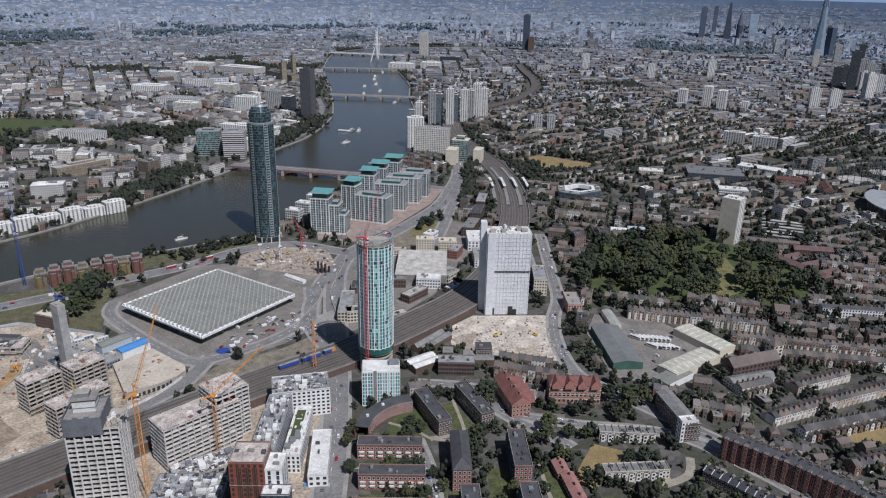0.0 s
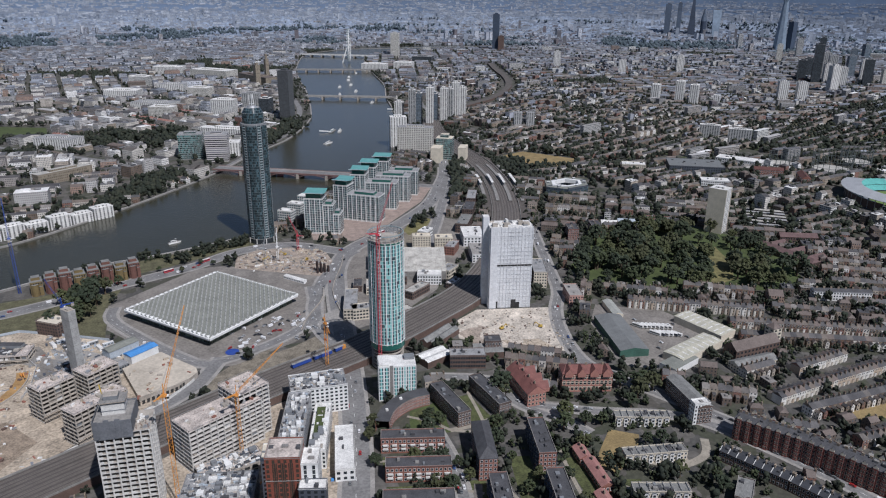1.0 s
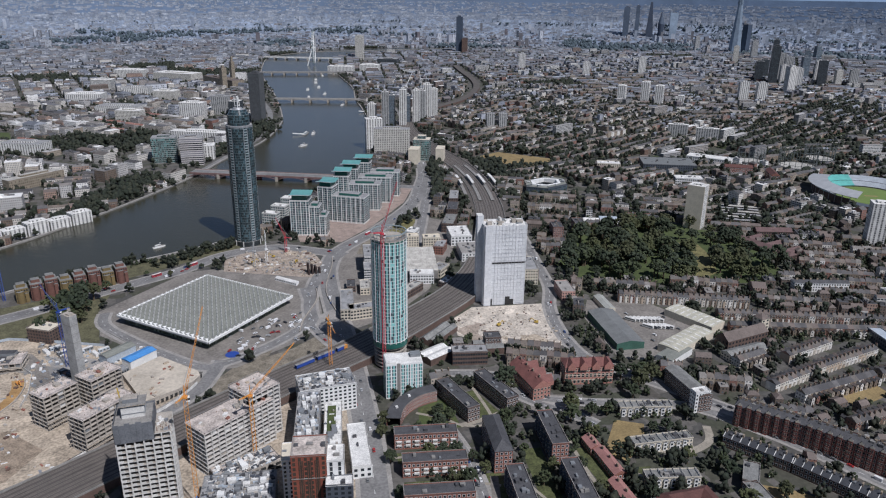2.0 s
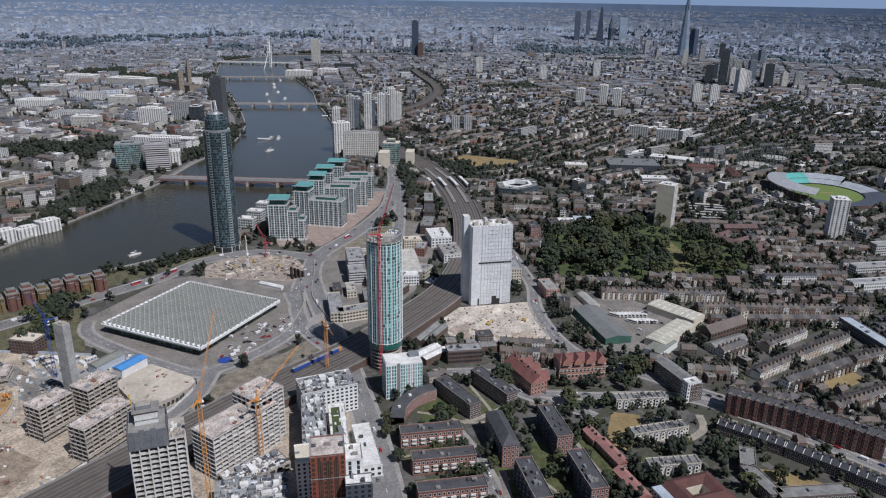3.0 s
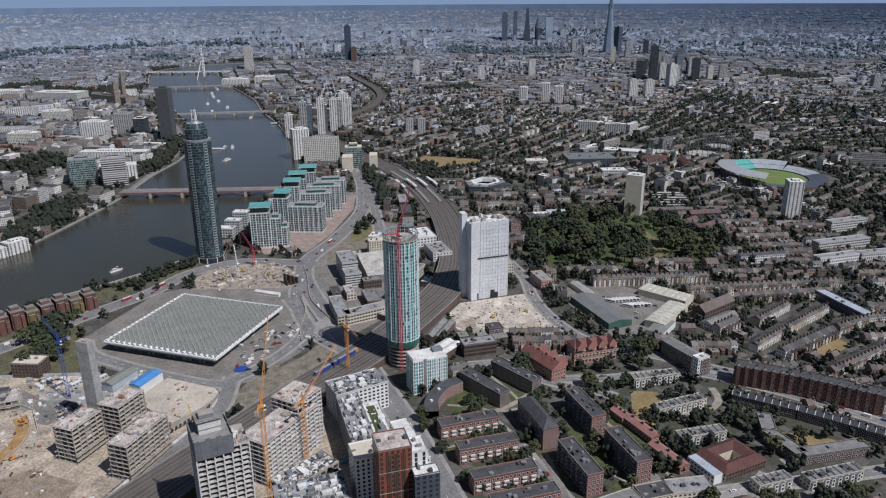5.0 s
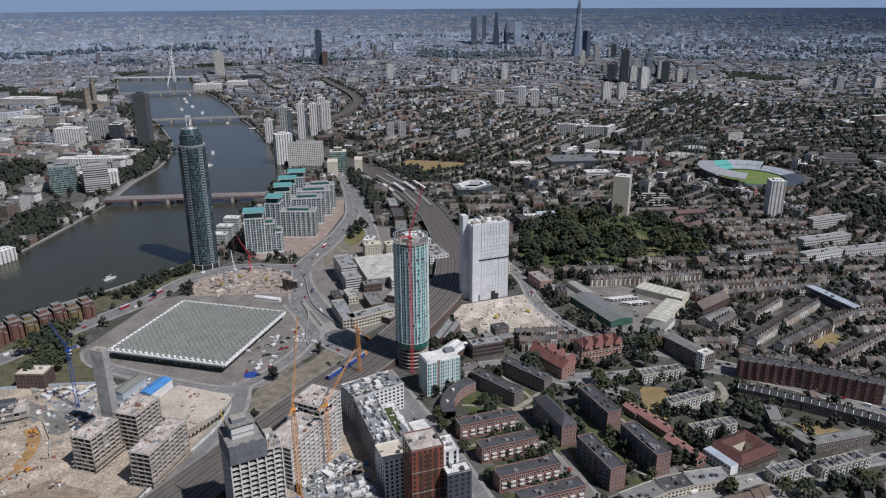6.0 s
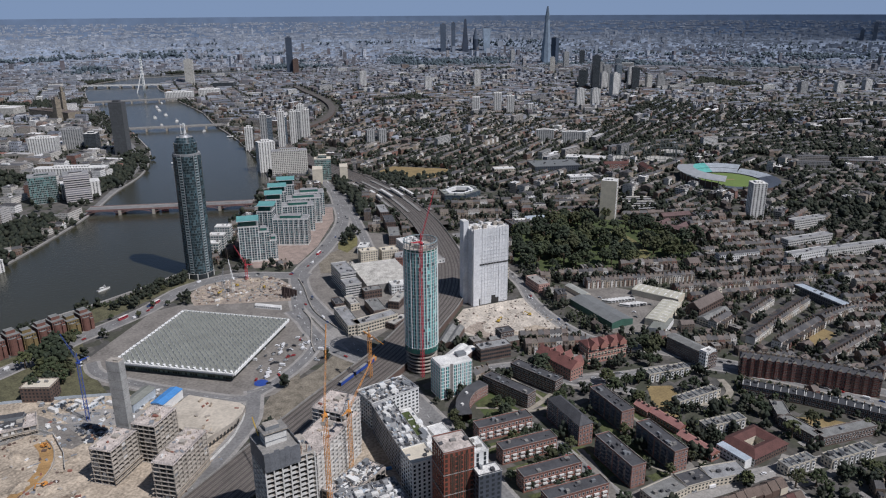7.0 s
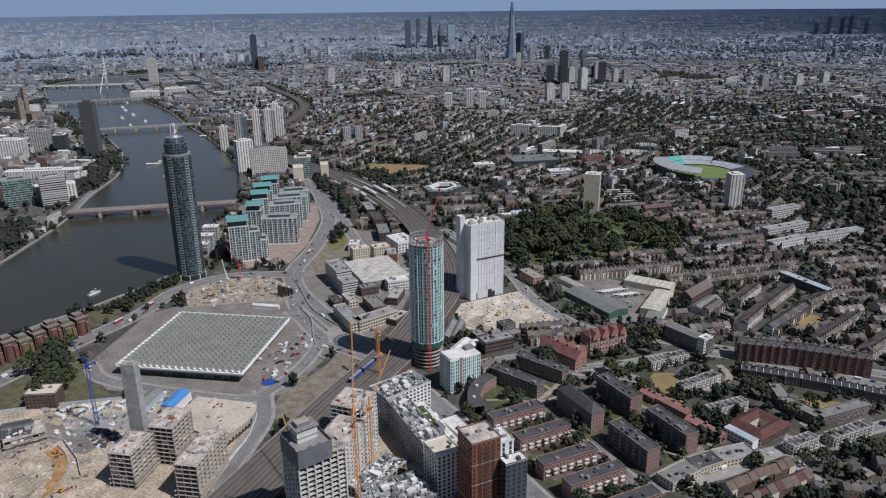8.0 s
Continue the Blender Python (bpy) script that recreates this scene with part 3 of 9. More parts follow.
flat_patch("dry_park", [(540, 1230), (590, 1250), (660, 1160), (600, 1100), (545, 1170)], 0.1, M_dry, "dry yellow park grass", "park", 5)
take_poly([(-330, 655), (-190, 695), (-112, 655), (-116, 740), (-104, 800), (-215, 815), (-330, 760)], 5)
flat_patch("north_green", [(-476, 1864), (-303, 1793), (-283, 1657), (-429, 1657)], 0.1, M_grass, "green lawn of a square across the river", "lawn", 5)
flat_patch("zigzag_green", [(276, 290), (300, 270), (312, 246), (285, 256), (272, 262)], 0.12, M_dry, "dry lawn inside the zigzag flats", "lawn", 5)
flat_patch("rail_verge", [(-38, 548), (-14, 572), (40, 588), (66, 604), (70, 578), (40, 556), (0, 538), (-30, 524)], 0.09, M_verge, "dry sandy verge beside the railway", "verge", 5)
flat_patch("works_ground", [(96, 602), (150, 622), (205, 668), (252, 728), (296, 800), (328, 862), (300, 905), (255, 890), (200, 862), (165, 820), (140, 790), (118, 750), (108, 715), (100, 660)], 0.05, M_tarmacold, "worn tarmac yards between workshops and offices", "yard", 5)
flat_patch("quay_paving", [(112, 868), (160, 848), (215, 895), (295, 987), (338, 1062), (300, 1100), (262, 1080), (240, 1010), (190, 975), (150, 950), (115, 905)], 0.05, M_quay, "reddish paved quay round the riverside flats", "pavement", 5)
flat_patch("traffic_island", [(82, 648), (96, 656), (99, 640), (95, 624), (72, 616), (70, 626)], 0.3, M_pave, "pale paved traffic island", "pavement", 5)
flat_patch("turning_island", [(-4, 566), (13, 588), (24, 592), (10, 566), (4, 560)], 0.3, M_verge, "dry sandy island in the bus yard", "verge", 5)
for i, (line, mat) in enumerate((([(93, 711), (86, 682), (64, 643), (54, 618)], M_concrete), ([(135, 800), (126, 770), (108, 724), (100, 694), (98, 656), (99, 624)], M_concrete), ([(-112, 690), (-60, 602), (-14, 586)], M_pave))):
    wall_line = Geo()
    wall_line.strip(smooth_line(line, 5), 0.7, 1.6 if i < 2 else 0.5, mat, mat, 0.0)
    setting("road_wall_%d" % i, wall_line, "low concrete wall beside the road" if i < 2 else "pale kerb of the market yard", "wall")
flat_patch("corner_green", [(252, 902), (272, 914), (282, 900), (258, 864), (231, 846), (230, 867)], 0.12, M_parkdry, "worn green with trees beside the gyratory", "lawn", 5)
flat_patch("riverside_walk", [(-150, 838), (-110, 812), (-60, 828), (0, 858), (40, 872), (36, 900), (-60, 868)], 0.07, M_roughgrass, "planted riverside walk beside the road", "verge", 5)
flat_patch("pub_yard", [(-330, 655), (-190, 702), (-116, 662), (-118, 735), (-104, 790), (-150, 790), (-330, 760)], 0.04, M_roughgrass, "rough worn grass beside the trees and the pub", "yard", 5)
flat_patch("verge", [(165, 800), (190, 850), (245, 870), (250, 820), (200, 780)], 0.1, M_verge, "dry grass beside the gyratory", "lawn", 5)

# ---- the towers ----
def river_tower(x, y):
    t = thing("riverside_tower", "tall round dark glass residential tower with a stepped crown", "tower", x, y)
    n, r = 80, 15.2
    def ring(z, k, lobes=0.07):
        return [(k * r * (1 + lobes * abs(math.sin(2.5 * a)) - lobes / 2) * math.cos(a), k * r * (1 + lobes * abs(math.sin(2.5 * a)) - lobes / 2) * math.sin(a)) for a in (i * math.tau / n for i in range(n))]
    part("glass_shaft", Geo().prism(ring(0, 1), 6, 146, M_tower, M_greyroof), t, "dark blue-green glazed shaft")
    part("podium", Geo().tube(0, 0, 0, 6, 16.4, 40, M_darkglass_base, M_concdark), t, "dark glazed ground floor")
    for k in range(9):
        a = k * math.tau / 9
        part("entrance_pier", Geo().box(math.cos(a) * 16.6, math.sin(a) * 16.6, 0, 6.6, 0.9, 0.9, M_slabwhite, None, a), t, "pale entrance pier")
    for i in range(5):
        a = i * math.tau / 5
        g = Geo()
        for j in range(44):
            z = 8 + j * 3.15
            g.box(math.cos(a) * 14.6, math.sin(a) * 14.6, z, z + 1.1, 1.7, 3.6, M_paleglass, None, a, True)
        part("balcony_stack", g, t, "pale stacked balconies in the recess", "stuff")
        part("fin", Geo().box(math.cos(a + 0.16) * 14.9, math.sin(a + 0.16) * 14.9, 6, 148, 0.7, 0.45, M_steel, None, a), t, "metal corner fin")
        part("fin", Geo().box(math.cos(a - 0.16) * 14.9, math.sin(a - 0.16) * 14.9, 6, 148, 0.7, 0.45, M_steel, None, a), t, "metal corner fin")
    part("cornice", Geo().tube(0, 0, 146, 148, 15.0, 60, M_greyclad, M_greyroof), t)
    part("upper_drum", Geo().tube(0, 0, 148, 160, 12.6, 60, M_tower, M_greyroof), t, "narrower glazed upper drum")
    part("crown", Geo().tube(0, 0, 160, 166, 12.2, 60, M_tower, M_greyroof, 9.0), t, "glazed crown")
    part("crown_ring", Geo().tube(0, 0, 166, 168, 6.5, 40, M_steel, M_greyroof, 4.5), t)
    mast = Geo().tube(0, 0, 168, 181, 0.5, 10, M_white)
    part("turbine_mast", mast, t)
    for k in range(3):
        a = k * math.tau / 3 + 0.4
        b = Geo()
        b.beam((math.cos(a) * 3, math.sin(a) * 3, 169), (math.cos(a + 0.5) * 3, math.sin(a + 0.5) * 3, 181), 0.6, M_white)
        b.beam((0, 0, 170), (math.cos(a) * 3, math.sin(a) * 3, 170), 0.4, M_white)
        b.beam((0, 0, 180), (math.cos(a + 0.5) * 3, math.sin(a + 0.5) * 3, 180), 0.4, M_white)
        part("turbine_blade", b, t, "white turbine blade")
    take_rect(x, y, 36, 36, 0)


M_darkglass_base = plain("dark_lobby_glass", [(0.03, 0.036, 0.04)], 0.15, 0.3, 6, 2, bump=0)
M_tower = facade("dark_tower_glass", [(0.1, 0.125, 0.135)], 1.5, 3.15, (0.05, 0.95, 0.12, 1.0), (0.018, 0.032, 0.038), shine=0.16, vary=0.8)
M_paleglass = plain("pale_balcony_glass", [(0.3, 0.36, 0.37)], 0.25, 0.2, 6, 1)


def round_tower(x, y):
    t = thing("round_tower", "round white and pale cyan glazed tower still under construction", "tower", x, y)
    r, n = 14.2, 48
    part("core", Geo().tube(0, 0, 0, 116, 6.5, 16, M_concrete), t, "concrete core")
    part("facade_wall", Geo().tube(0, 0, 24, 112, r, 60, M_white, M_concrete), t, "white cladding")
    bays, rng = 20, random.Random(12)
    for i in range(bays):
        a0 = i * math.tau / bays
        g = Geo()
        for lane in range(3):
            b0, b1 = a0 + (0.12 + 0.27 * lane) * math.tau / bays, a0 + (0.12 + 0.27 * (lane + 0.93)) * math.tau / bays
            rr = r + 0.12
            for j in range(28):
                z = 25.4 + j * 3.08
                mat = M_cyan if ((lane + i) % 2 == 0) != (rng.random() < 0.07) else M_bayglass
                g.poly([(rr * math.cos(b0), rr * math.sin(b0), z), (rr * math.cos(b1), rr * math.sin(b1), z), (rr * math.cos(b1), rr * math.sin(b1), z + 2.7), (rr * math.cos(b0), rr * math.sin(b0), z + 2.7)], mat)
        part("window_strip", g, t, "bay of dark and pale cyan glass", "stuff")
        part("pier", Geo().beam((math.cos(a0) * (r + 0.15), math.sin(a0) * (r + 0.15), 24), (math.cos(a0) * (r + 0.15), math.sin(a0) * (r + 0.15), 113.5), 0.55, M_white), t, "white upright pier")
    part("green_collar", Geo().tube(0, 0, 20, 25, r + 0.4, n, M_greenglass, M_white), t, "dark green band round the tower")
    for j in range(6):
        part("floor_slab", Geo().tube(0, 0, j * 3.4 + 1.5, j * 3.4 + 2.3, r - 0.5, n, M_concrete), t)
    # solid black drum gives the open storeys their shade
    part("open_base", Geo().tube(0, 0, 0, 20, r - 2.2, n, M_darkin), t, "near-black drum painting the shade of the unglazed lower storeys")
    part("roof_rim", Geo().tube(0, 0, 112, 113.4, r + 0.3, n, M_greenglass, M_concrete), t)
    for i in range(24):
        a = i * math.tau / 24
        part("roof_post", Geo().beam((math.cos(a) * r, math.sin(a) * r, 113), (math.cos(a) * r, math.sin(a) * r, 119), 0.45, M_steel), t)
    ring = Geo()
    for i in range(24):
        a, b = i * math.tau / 24, (i + 1) * math.tau / 24
        ring.beam((math.cos(a) * r, math.sin(a) * r, 119), (math.cos(b) * r, math.sin(b) * r, 119), 0.7, M_paleglass)
    part("roof_ring", ring, t, "open parapet ring")
    rail = Geo()
    for i in range(24):
        a, b = i * math.tau / 24, (i + 1) * math.tau / 24
        rail.beam((math.cos(a) * r, math.sin(a) * r, 116), (math.cos(b) * r, math.sin(b) * r, 116), 0.4, M_steel)
    part("roof_rail", rail, t, "steel guard rail")
    for k in range(18):
        a, q = rng.uniform(0, 6.28), rng.uniform(2, 11)
        part("roof_load", Geo().box(math.cos(a) * q, math.sin(a) * q, 112.2, 113 + rng.uniform(0.4, 2.6), rng.uniform(1, 4), rng.uniform(1, 3), rng.choice((M_concrete, M_whiteroof, M_steel, M_board, M_greyclad)), None, rng.uniform(0, 3)), t)
    take_rect(x, y, 36, 36, 0)
    low = thing("low_block", "low white and cyan annexe beside the round tower", "apartment block", 106, 483, 0, radians(-12))
    b = Geo().box(0, 0, 0, 30, 29, 18, M_white, M_whiteroof)
    part("body", b, low)
    for k, (p, q) in enumerate((((-14.5, -9), (-6, -9)), ((-3, -9), (14.5, -9)), ((-14.5, 9), (-14.5, -9)), ((14.5, -9), (14.5, 9)))):
        g = Geo().panes(p, q, 1, 29, 1.9, 3.1, 0.45, 0.8, M_bayglass).panes(p, q, 1, 29, 3.8, 3.1, 0.3, 0.8, M_cyan, 0.11)
        part("window_strip", g, low, "", "stuff")
    part("recess", Geo().box(-4.5, -8.95, 0, 30.4, 2.6, 0.5, M_concdark), low, "dark vertical recess")
    part("parapet", Geo().box(-10, 0, 30, 31, 8, 16, M_whiteroof), low)
    part("plant_box", Geo().box(10, 3, 30, 32.5, 8, 6, M_greyclad), low)
    take_rect(107, 491, 36, 18, radians(-12))


M_bayglass = plain("blue_bay_glass", [(0.05, 0.09, 0.105), (0.035, 0.06, 0.075), (0.1, 0.17, 0.18)], 0.12, 0.2, 12, 3, bump=0)
M_greenglass = plain("dark_green_glass", [(0.03, 0.12, 0.1)], 0.2, 0.15)


def sheeted_tower(cx, cy, ang):
    t = thing("sheeted_tower", "tall block wrapped in white scaffold sheeting above a cleared site", "tower", cx, cy, 0, ang)
    w, d, h = 42, 24, 84
    rng = random.Random(4)
    part("sheeting", Geo().box(0, 0, 0, h, w, d, M_sheet, M_whiteroof), t, "white sheeting")
    part("stair_shaft", Geo().box(-w / 2 - 2.5, 3, 0, 92, 6, 9, M_sheet, M_whiteroof), t, "taller sheeted hoist shaft")
    part("offset_bay", Geo().box(-w / 2 + 4, -d / 2 - 0.6, 0, h + 1.2, 7, 1.6, M_sheet, M_whiteroof), t)
    for side, (ux, uy, ox, oy, L) in enumerate(((1, 0, 0, -12, 42), (0, 1, 21, 0, 24), (0, 1, -21, 0, 24))):
        m = round(L / 2.8)
        for i in range(m):
            u = -L / 2 + (i + 0.5) * L / m
            top, foot = h + rng.uniform(-0.4, 1.8), rng.choice((0.2, 0.2, 0.2, 1.6))
            out = rng.uniform(0.12, 0.4)
            lean = (0, -out) if side == 0 else (out if side == 1 else -out, 0)
            for z0, z1 in (((foot, 44.3), (46.4, top)) if side < 2 else ((foot, top),)):
                part("sheet_strip", Geo().box(ox + ux * u + lean[0], oy + uy * u + lean[1], z0, z1, L / m * 0.97 if ux else 0.3, 0.3 if ux else L / m * 0.97, M_sheet, M_whiteroof), t, "hanging sheet strip")
    for z in np.arange(4, h, 4.0):
        g = Geo()
        for (px, py, qx, qy) in ((-21, -12.6, 21, -12.6), (21.6, -12, 21.6, 12), (-21.6, 12, -21.6, -12)):
            g.beam((px, py, z), (qx, qy, z), 0.14, M_paleposts)
        part("scaffold_lift", g, t, "scaffold rail", "stuff")
    for x in np.arange(-20.4, 21, 3.4):
        part("scaffold_standard", Geo().beam((x, -12.65, 0), (x, -12.65, h + 1.6 + rng.random()), 0.16, M_paleposts), t)
    # black bars and boxes on the sheeting paint the shade of its openings
    part("dark_gap", Geo().box(3.5, -d / 2, 44.5, 46.2, 35, 0.5, M_darkin), t, "black bar painting the shade of a gap in the sheeting")
    part("dark_gap", Geo().box(w / 2, 0, 45.5, 47, 0.5, 23, M_darkin), t, "black bar painting the shade of a gap in the sheeting")
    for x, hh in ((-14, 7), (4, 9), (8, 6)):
        part("doorway", Geo().box(x, -d / 2 - 0.35, 0, hh, 4.5, 0.9, M_darkin), t, "black box painting the shade of an opening at the foot")
    for k in range(16):
        part("roof_clutter", Geo().box(rng.uniform(-18, 18), rng.uniform(-9, 9), h, h + rng.uniform(0.8, 4), rng.uniform(2, 7), rng.uniform(2, 6), rng.choice((M_whiteroof, M_concrete, M_greyclad)), None, rng.uniform(0, 0.2)), t)
    take_rect(cx, cy, 54, 28, ang)


def sheet_material():
    m, nt, n, p = nodes_of("scaffold_sheeting")
    uv = node(nt, "UVMap").outputs[0]
    br = node(nt, "TexBrick", [(0, uv)], i1=(0.7, 0.71, 0.72, 1), i2=(0.62, 0.635, 0.65, 1), i3=(0.56, 0.575, 0.59, 1), i4=1.0, i5=0.03)
    br.offset, br.squash = 0.0, 1.0
    br.inputs["Brick Width"].default_value, br.inputs["Row Height"].default_value = 3.4, 2.0
    c, h = grain(nt, br.outputs[0], 0.12, 12, 1.5)
    nt.links.new(c, p.inputs["Base Color"])
    p.inputs["Roughness"].default_value = 0.7
    return m


M_sheet = sheet_material()
M_paleposts = plain("pale_scaffold_tube", [(0.55, 0.56, 0.57)], 0.5, 0.1)
river_tower(52, 889)
round_tower(113, 532)
sheeted_tower(262, 614, radians(-15))


def crane(x, y, height, reach, yaw, mat, label, luff=None, base=0.0):
    """A tower crane; luff: the jib's rise in degrees, or None for a level jib."""
    c = thing("tower_crane", label, "crane", x, y, base)
    w = 1.1
    mast = Geo()
    for sx in (-w, w):
        for sy in (-w, w):
            mast.beam((sx, sy, 0), (sx, sy, height), 0.26, mat)
    k = int(height / 3)
    for i in range(k):
        z0, z1 = i * height / k, (i + 1) * height / k
        for (ax, ay), (bx, by) in (((-w, -w), (w, -w)), ((w, -w), (w, w)), ((w, w), (-w, w)), ((-w, w), (-w, -w))):
            mast.beam((ax, ay, z0), (bx, by, z1), 0.14, mat)
    part("mast", mast, c, "lattice mast")
    cab = part("cab", Geo().box(1.6, 0, height - 3, height, 2, 2, M_white), c)
    part("cab_window", Geo().box(1.6, 0, height - 1.9, height - 0.5, 2.08, 2.08, M_glass, None, 0, True), cab, "dark cab window")
    part("slewing_ring", Geo().tube(0, 0, height - 0.4, height + 0.6, 1.7, 12, mat), c)
    rise = radians(luff or 0)
    ux, uy, uz = math.cos(yaw) * math.cos(rise), math.sin(yaw) * math.cos(rise), math.sin(rise)
    jib = Geo()
    n = max(4, int(reach / 3))
    side = Vector((-math.sin(yaw), math.cos(yaw), 0)) * 0.7
    o = Vector((0, 0, height + 1))
    u = Vector((ux, uy, uz))
    up = u.cross(side).normalized() * -1.4 if u.cross(side).z < 0 else u.cross(side).normalized() * 1.4
    for e in (side, -side, up):
        jib.beam(o + e, o + e * 0.35 + u * reach, 0.16, mat)
    for i in range(n):
        a, b = o + u * reach * i / n, o + u * reach * (i + 1) / n
        k0, k1 = 1 - 0.65 * i / n, 1 - 0.65 * (i + 1) / n
        jib.beam(a + side * k0, b + up * k1, 0.1, mat)
        jib.beam(a - side * k0, b + up * k1, 0.1, mat)
        jib.beam(a + side * k0, b - side * k1, 0.1, mat)
    part("jib", jib, c, "lattice jib")
    back = Geo()
    back.beam(o, o - Vector((math.cos(yaw), math.sin(yaw), 0)) * 9, 0.9, mat)
    part("counter_jib", back, c)
    w0 = o - Vector((math.cos(yaw), math.sin(yaw), 0)) * 8
    part("counterweight", Geo().box(w0.x, w0.y, height - 1.2, height + 1.2, 2.4, 2.4, M_concrete, None, yaw), c)
    tip = Geo()
    top = o + Vector((0, 0, 7))
    tip.beam(o, top, 0.5, mat)
    tip.beam(top, o + u * reach * 0.75, 0.14, M_steel)
    tip.beam(top, w0, 0.14, M_steel)
    part("stay", tip, c, "apex and stay cables")
    return c


crane(102.5, 517.5, 122, 42, radians(-12), M_redpaint, "red luffing tower crane tied to the round tower", 73)
crane(-58, 400, 80, 52, radians(53), M_orange, "orange luffing tower crane beside the balcony tower", 58)
crane(-16.5, 443, 47, 46, radians(30), M_orange, "orange luffing tower crane on the building site", 28)
crane(62, 537, 44, 22, radians(-92), M_orange, "orange tower crane beside the railway", None)
crane(-140, 628, 50, 28, radians(200), M_bluepaint, "dark blue luffing tower crane on the site", 70)
crane(-205, 800, 60, 40, radians(100), M_bluepaint, "thin dark blue luffing crane by the river", 75)

M_palegrey = plain("pale_grey_brick", [(0.42, 0.43, 0.45)], 0.85, 0.15, 5, 0.8)
M_rustbrick = plain("rust_red_brick", [(0.23, 0.068, 0.042)], 0.85, 0.16, 5, 0.7)
M_darkwin = plain("bronze_window", [(0.06, 0.05, 0.04)], 0.2, 0.3)
M_rusttile = plain("rusty_tile", [(0.105, 0.045, 0.038)], 0.85, 0.25, 5, 0.7)
M_roofwornpale = plain("worn_pale_roof", [(0.4, 0.385, 0.35)], 0.85, 0.4, 7, 1.2)
M_bluegrey = plain("pale_blue_grey_sheet", [(0.4, 0.45, 0.5)], 0.6, 0.2)
M_brownroof = plain("brown_tile_roof", [(0.135, 0.1, 0.08)], 0.85, 0.3, 5, 0.7)
M_schoolbrick = plain("pinkish_red_brick", [(0.36, 0.17, 0.135)], 0.9, 0.2, 5, 0.7)
M_blackslate = plain("blue_black_slate", [(0.04, 0.043, 0.05)], 0.7, 0.3, 5, 0.7)
M_plumtile = plain("plum_clay_tile", [(0.13, 0.082, 0.078)], 0.85, 0.25, 5, 0.7)
M_pinkwall = plain("pink_render", [(0.5, 0.3, 0.25)], 0.85, 0.15)

# ---- market hall ----
def market_hall(cx, cy, ang, size):
    t = thing("market_hall", "low square market hall with a pale roof of small pyramid skylights", "market hall", cx, cy, 0, ang)
    h = size / 2
    part("wall", Geo().box(0, 0, 0, 7, size - 9, size - 9, M_greenwall, M_greyclad), t, "dull green glazed walls")
    part("roof_deck", Geo().box(0, 0, 7.4, 9, size, size, M_greyclad, M_roofgrey, 0, True), t, "grey-green roof deck")
    part("fascia", Geo().box(0, 0, 6.2, 7.4, size - 2, size - 2, M_greenwall, None, 0, True), t, "green fascia")
    n = 20
    s = size / n
    pyr = Geo()
    k = s * 0.46
    c = k * 0.2
    pyr.v = [(-k - c, -k + c, 0), (-k + c, -k - c, 0), (k + c, k - c, 0), (k - c, k + c, 0), (-k * 0.7, -k * 0.7, 1.5), (k * 0.7, k * 0.7, 1.5)]
    faces = (((0, 1, 4), M_skylight), ((1, 2, 5, 4), M_ridgepale), ((2, 3, 5), M_roofpale), ((3, 0, 4, 5), M_ridgepale))
    for f, m in faces:
        pyr.face(f, m)
    me = pyr.mesh("skylight")
    rest = Geo()
    for i in range(n):
        for j in range(n):
            x, y = -h + (i + 0.5) * s, -h + (j + 0.5) * s
            if j < 15:
                o = part("skylight", me, t)
                o.location = (x, y, 9.0)
            else:
                b = len(rest.v)
                rest.v.extend((x + a, y + c, 9 + e) for a, c, e in pyr.v)
                for f, m in faces:
                    rest.face([b + q for q in f], m)
    part("skylight_field", rest, t, "", "stuff")
    tooth = Geo()
    tooth.v = [(-s / 2, 0, 0), (s / 2, 0, 0), (0, -0.8, 3.0), (-s / 2, -0.6, -1.8), (s / 2, -0.6, -1.8), (0, 3.4, 1.6)]
    tooth.face((3, 4, 1, 0), M_white)
    tooth.face((0, 1, 2), M_white)
    tooth.face((1, 5, 2), M_white)
    tooth.face((0, 2, 5), M_roofpale)
    tm = tooth.mesh("roof_tooth")
    # white strips added along the teeth so the roof edge reads brighter
    for x, y, w, d in ((0, -h, size, 2.0), (0, h, size, 2.0), (-h, 0, 2.0, size), (h, 0, 2.0, size)):
        part("white_eave", Geo().box(x, y, 8.4, 9.5, w + 0.2, d, M_white, M_white, 0, True), t, "white eave")
    for side in range(4):
        for i in range(n):
            o = part("roof_tooth", tm, t)
            a = side * math.pi / 2
            x, y = -h + (i + 0.5) * s, -h - 0.15
            o.matrix_basis = pose(math.cos(a) * x - math.sin(a) * y, math.sin(a) * x + math.cos(a) * y, 9.0, 0, 0, math.degrees(a)) @ Matrix.Diagonal((1, 1, 0.4 if side in (1, 2) else 1, 1))
    take_rect(cx, cy, size, size, ang)


M_greenwall = facade("green_glazed_wall", [(0.17, 0.2, 0.155)], 2.4, 3.4, (0.08, 0.92, 0.2, 0.85), (0.05, 0.065, 0.055))
M_ridgepale = plain("pale_ridge_glazing", [(0.43, 0.43, 0.41)], 0.6, 0.2, 10, 1.5)
M_roofgrey = plain("grey_green_roof_sheet", [(0.215, 0.222, 0.195)], 0.8, 0.2, 12, 1.5)
M_roofpale = plain("pale_roof_sheet", [(0.33, 0.335, 0.305)], 0.75, 0.18, 10, 1.5)
M_skylight = plain("grey_rooflight", [(0.19, 0.2, 0.18)], 0.5, 0.2, 10, 1.5)
market_hall(-19, 692, radians(39), 115)


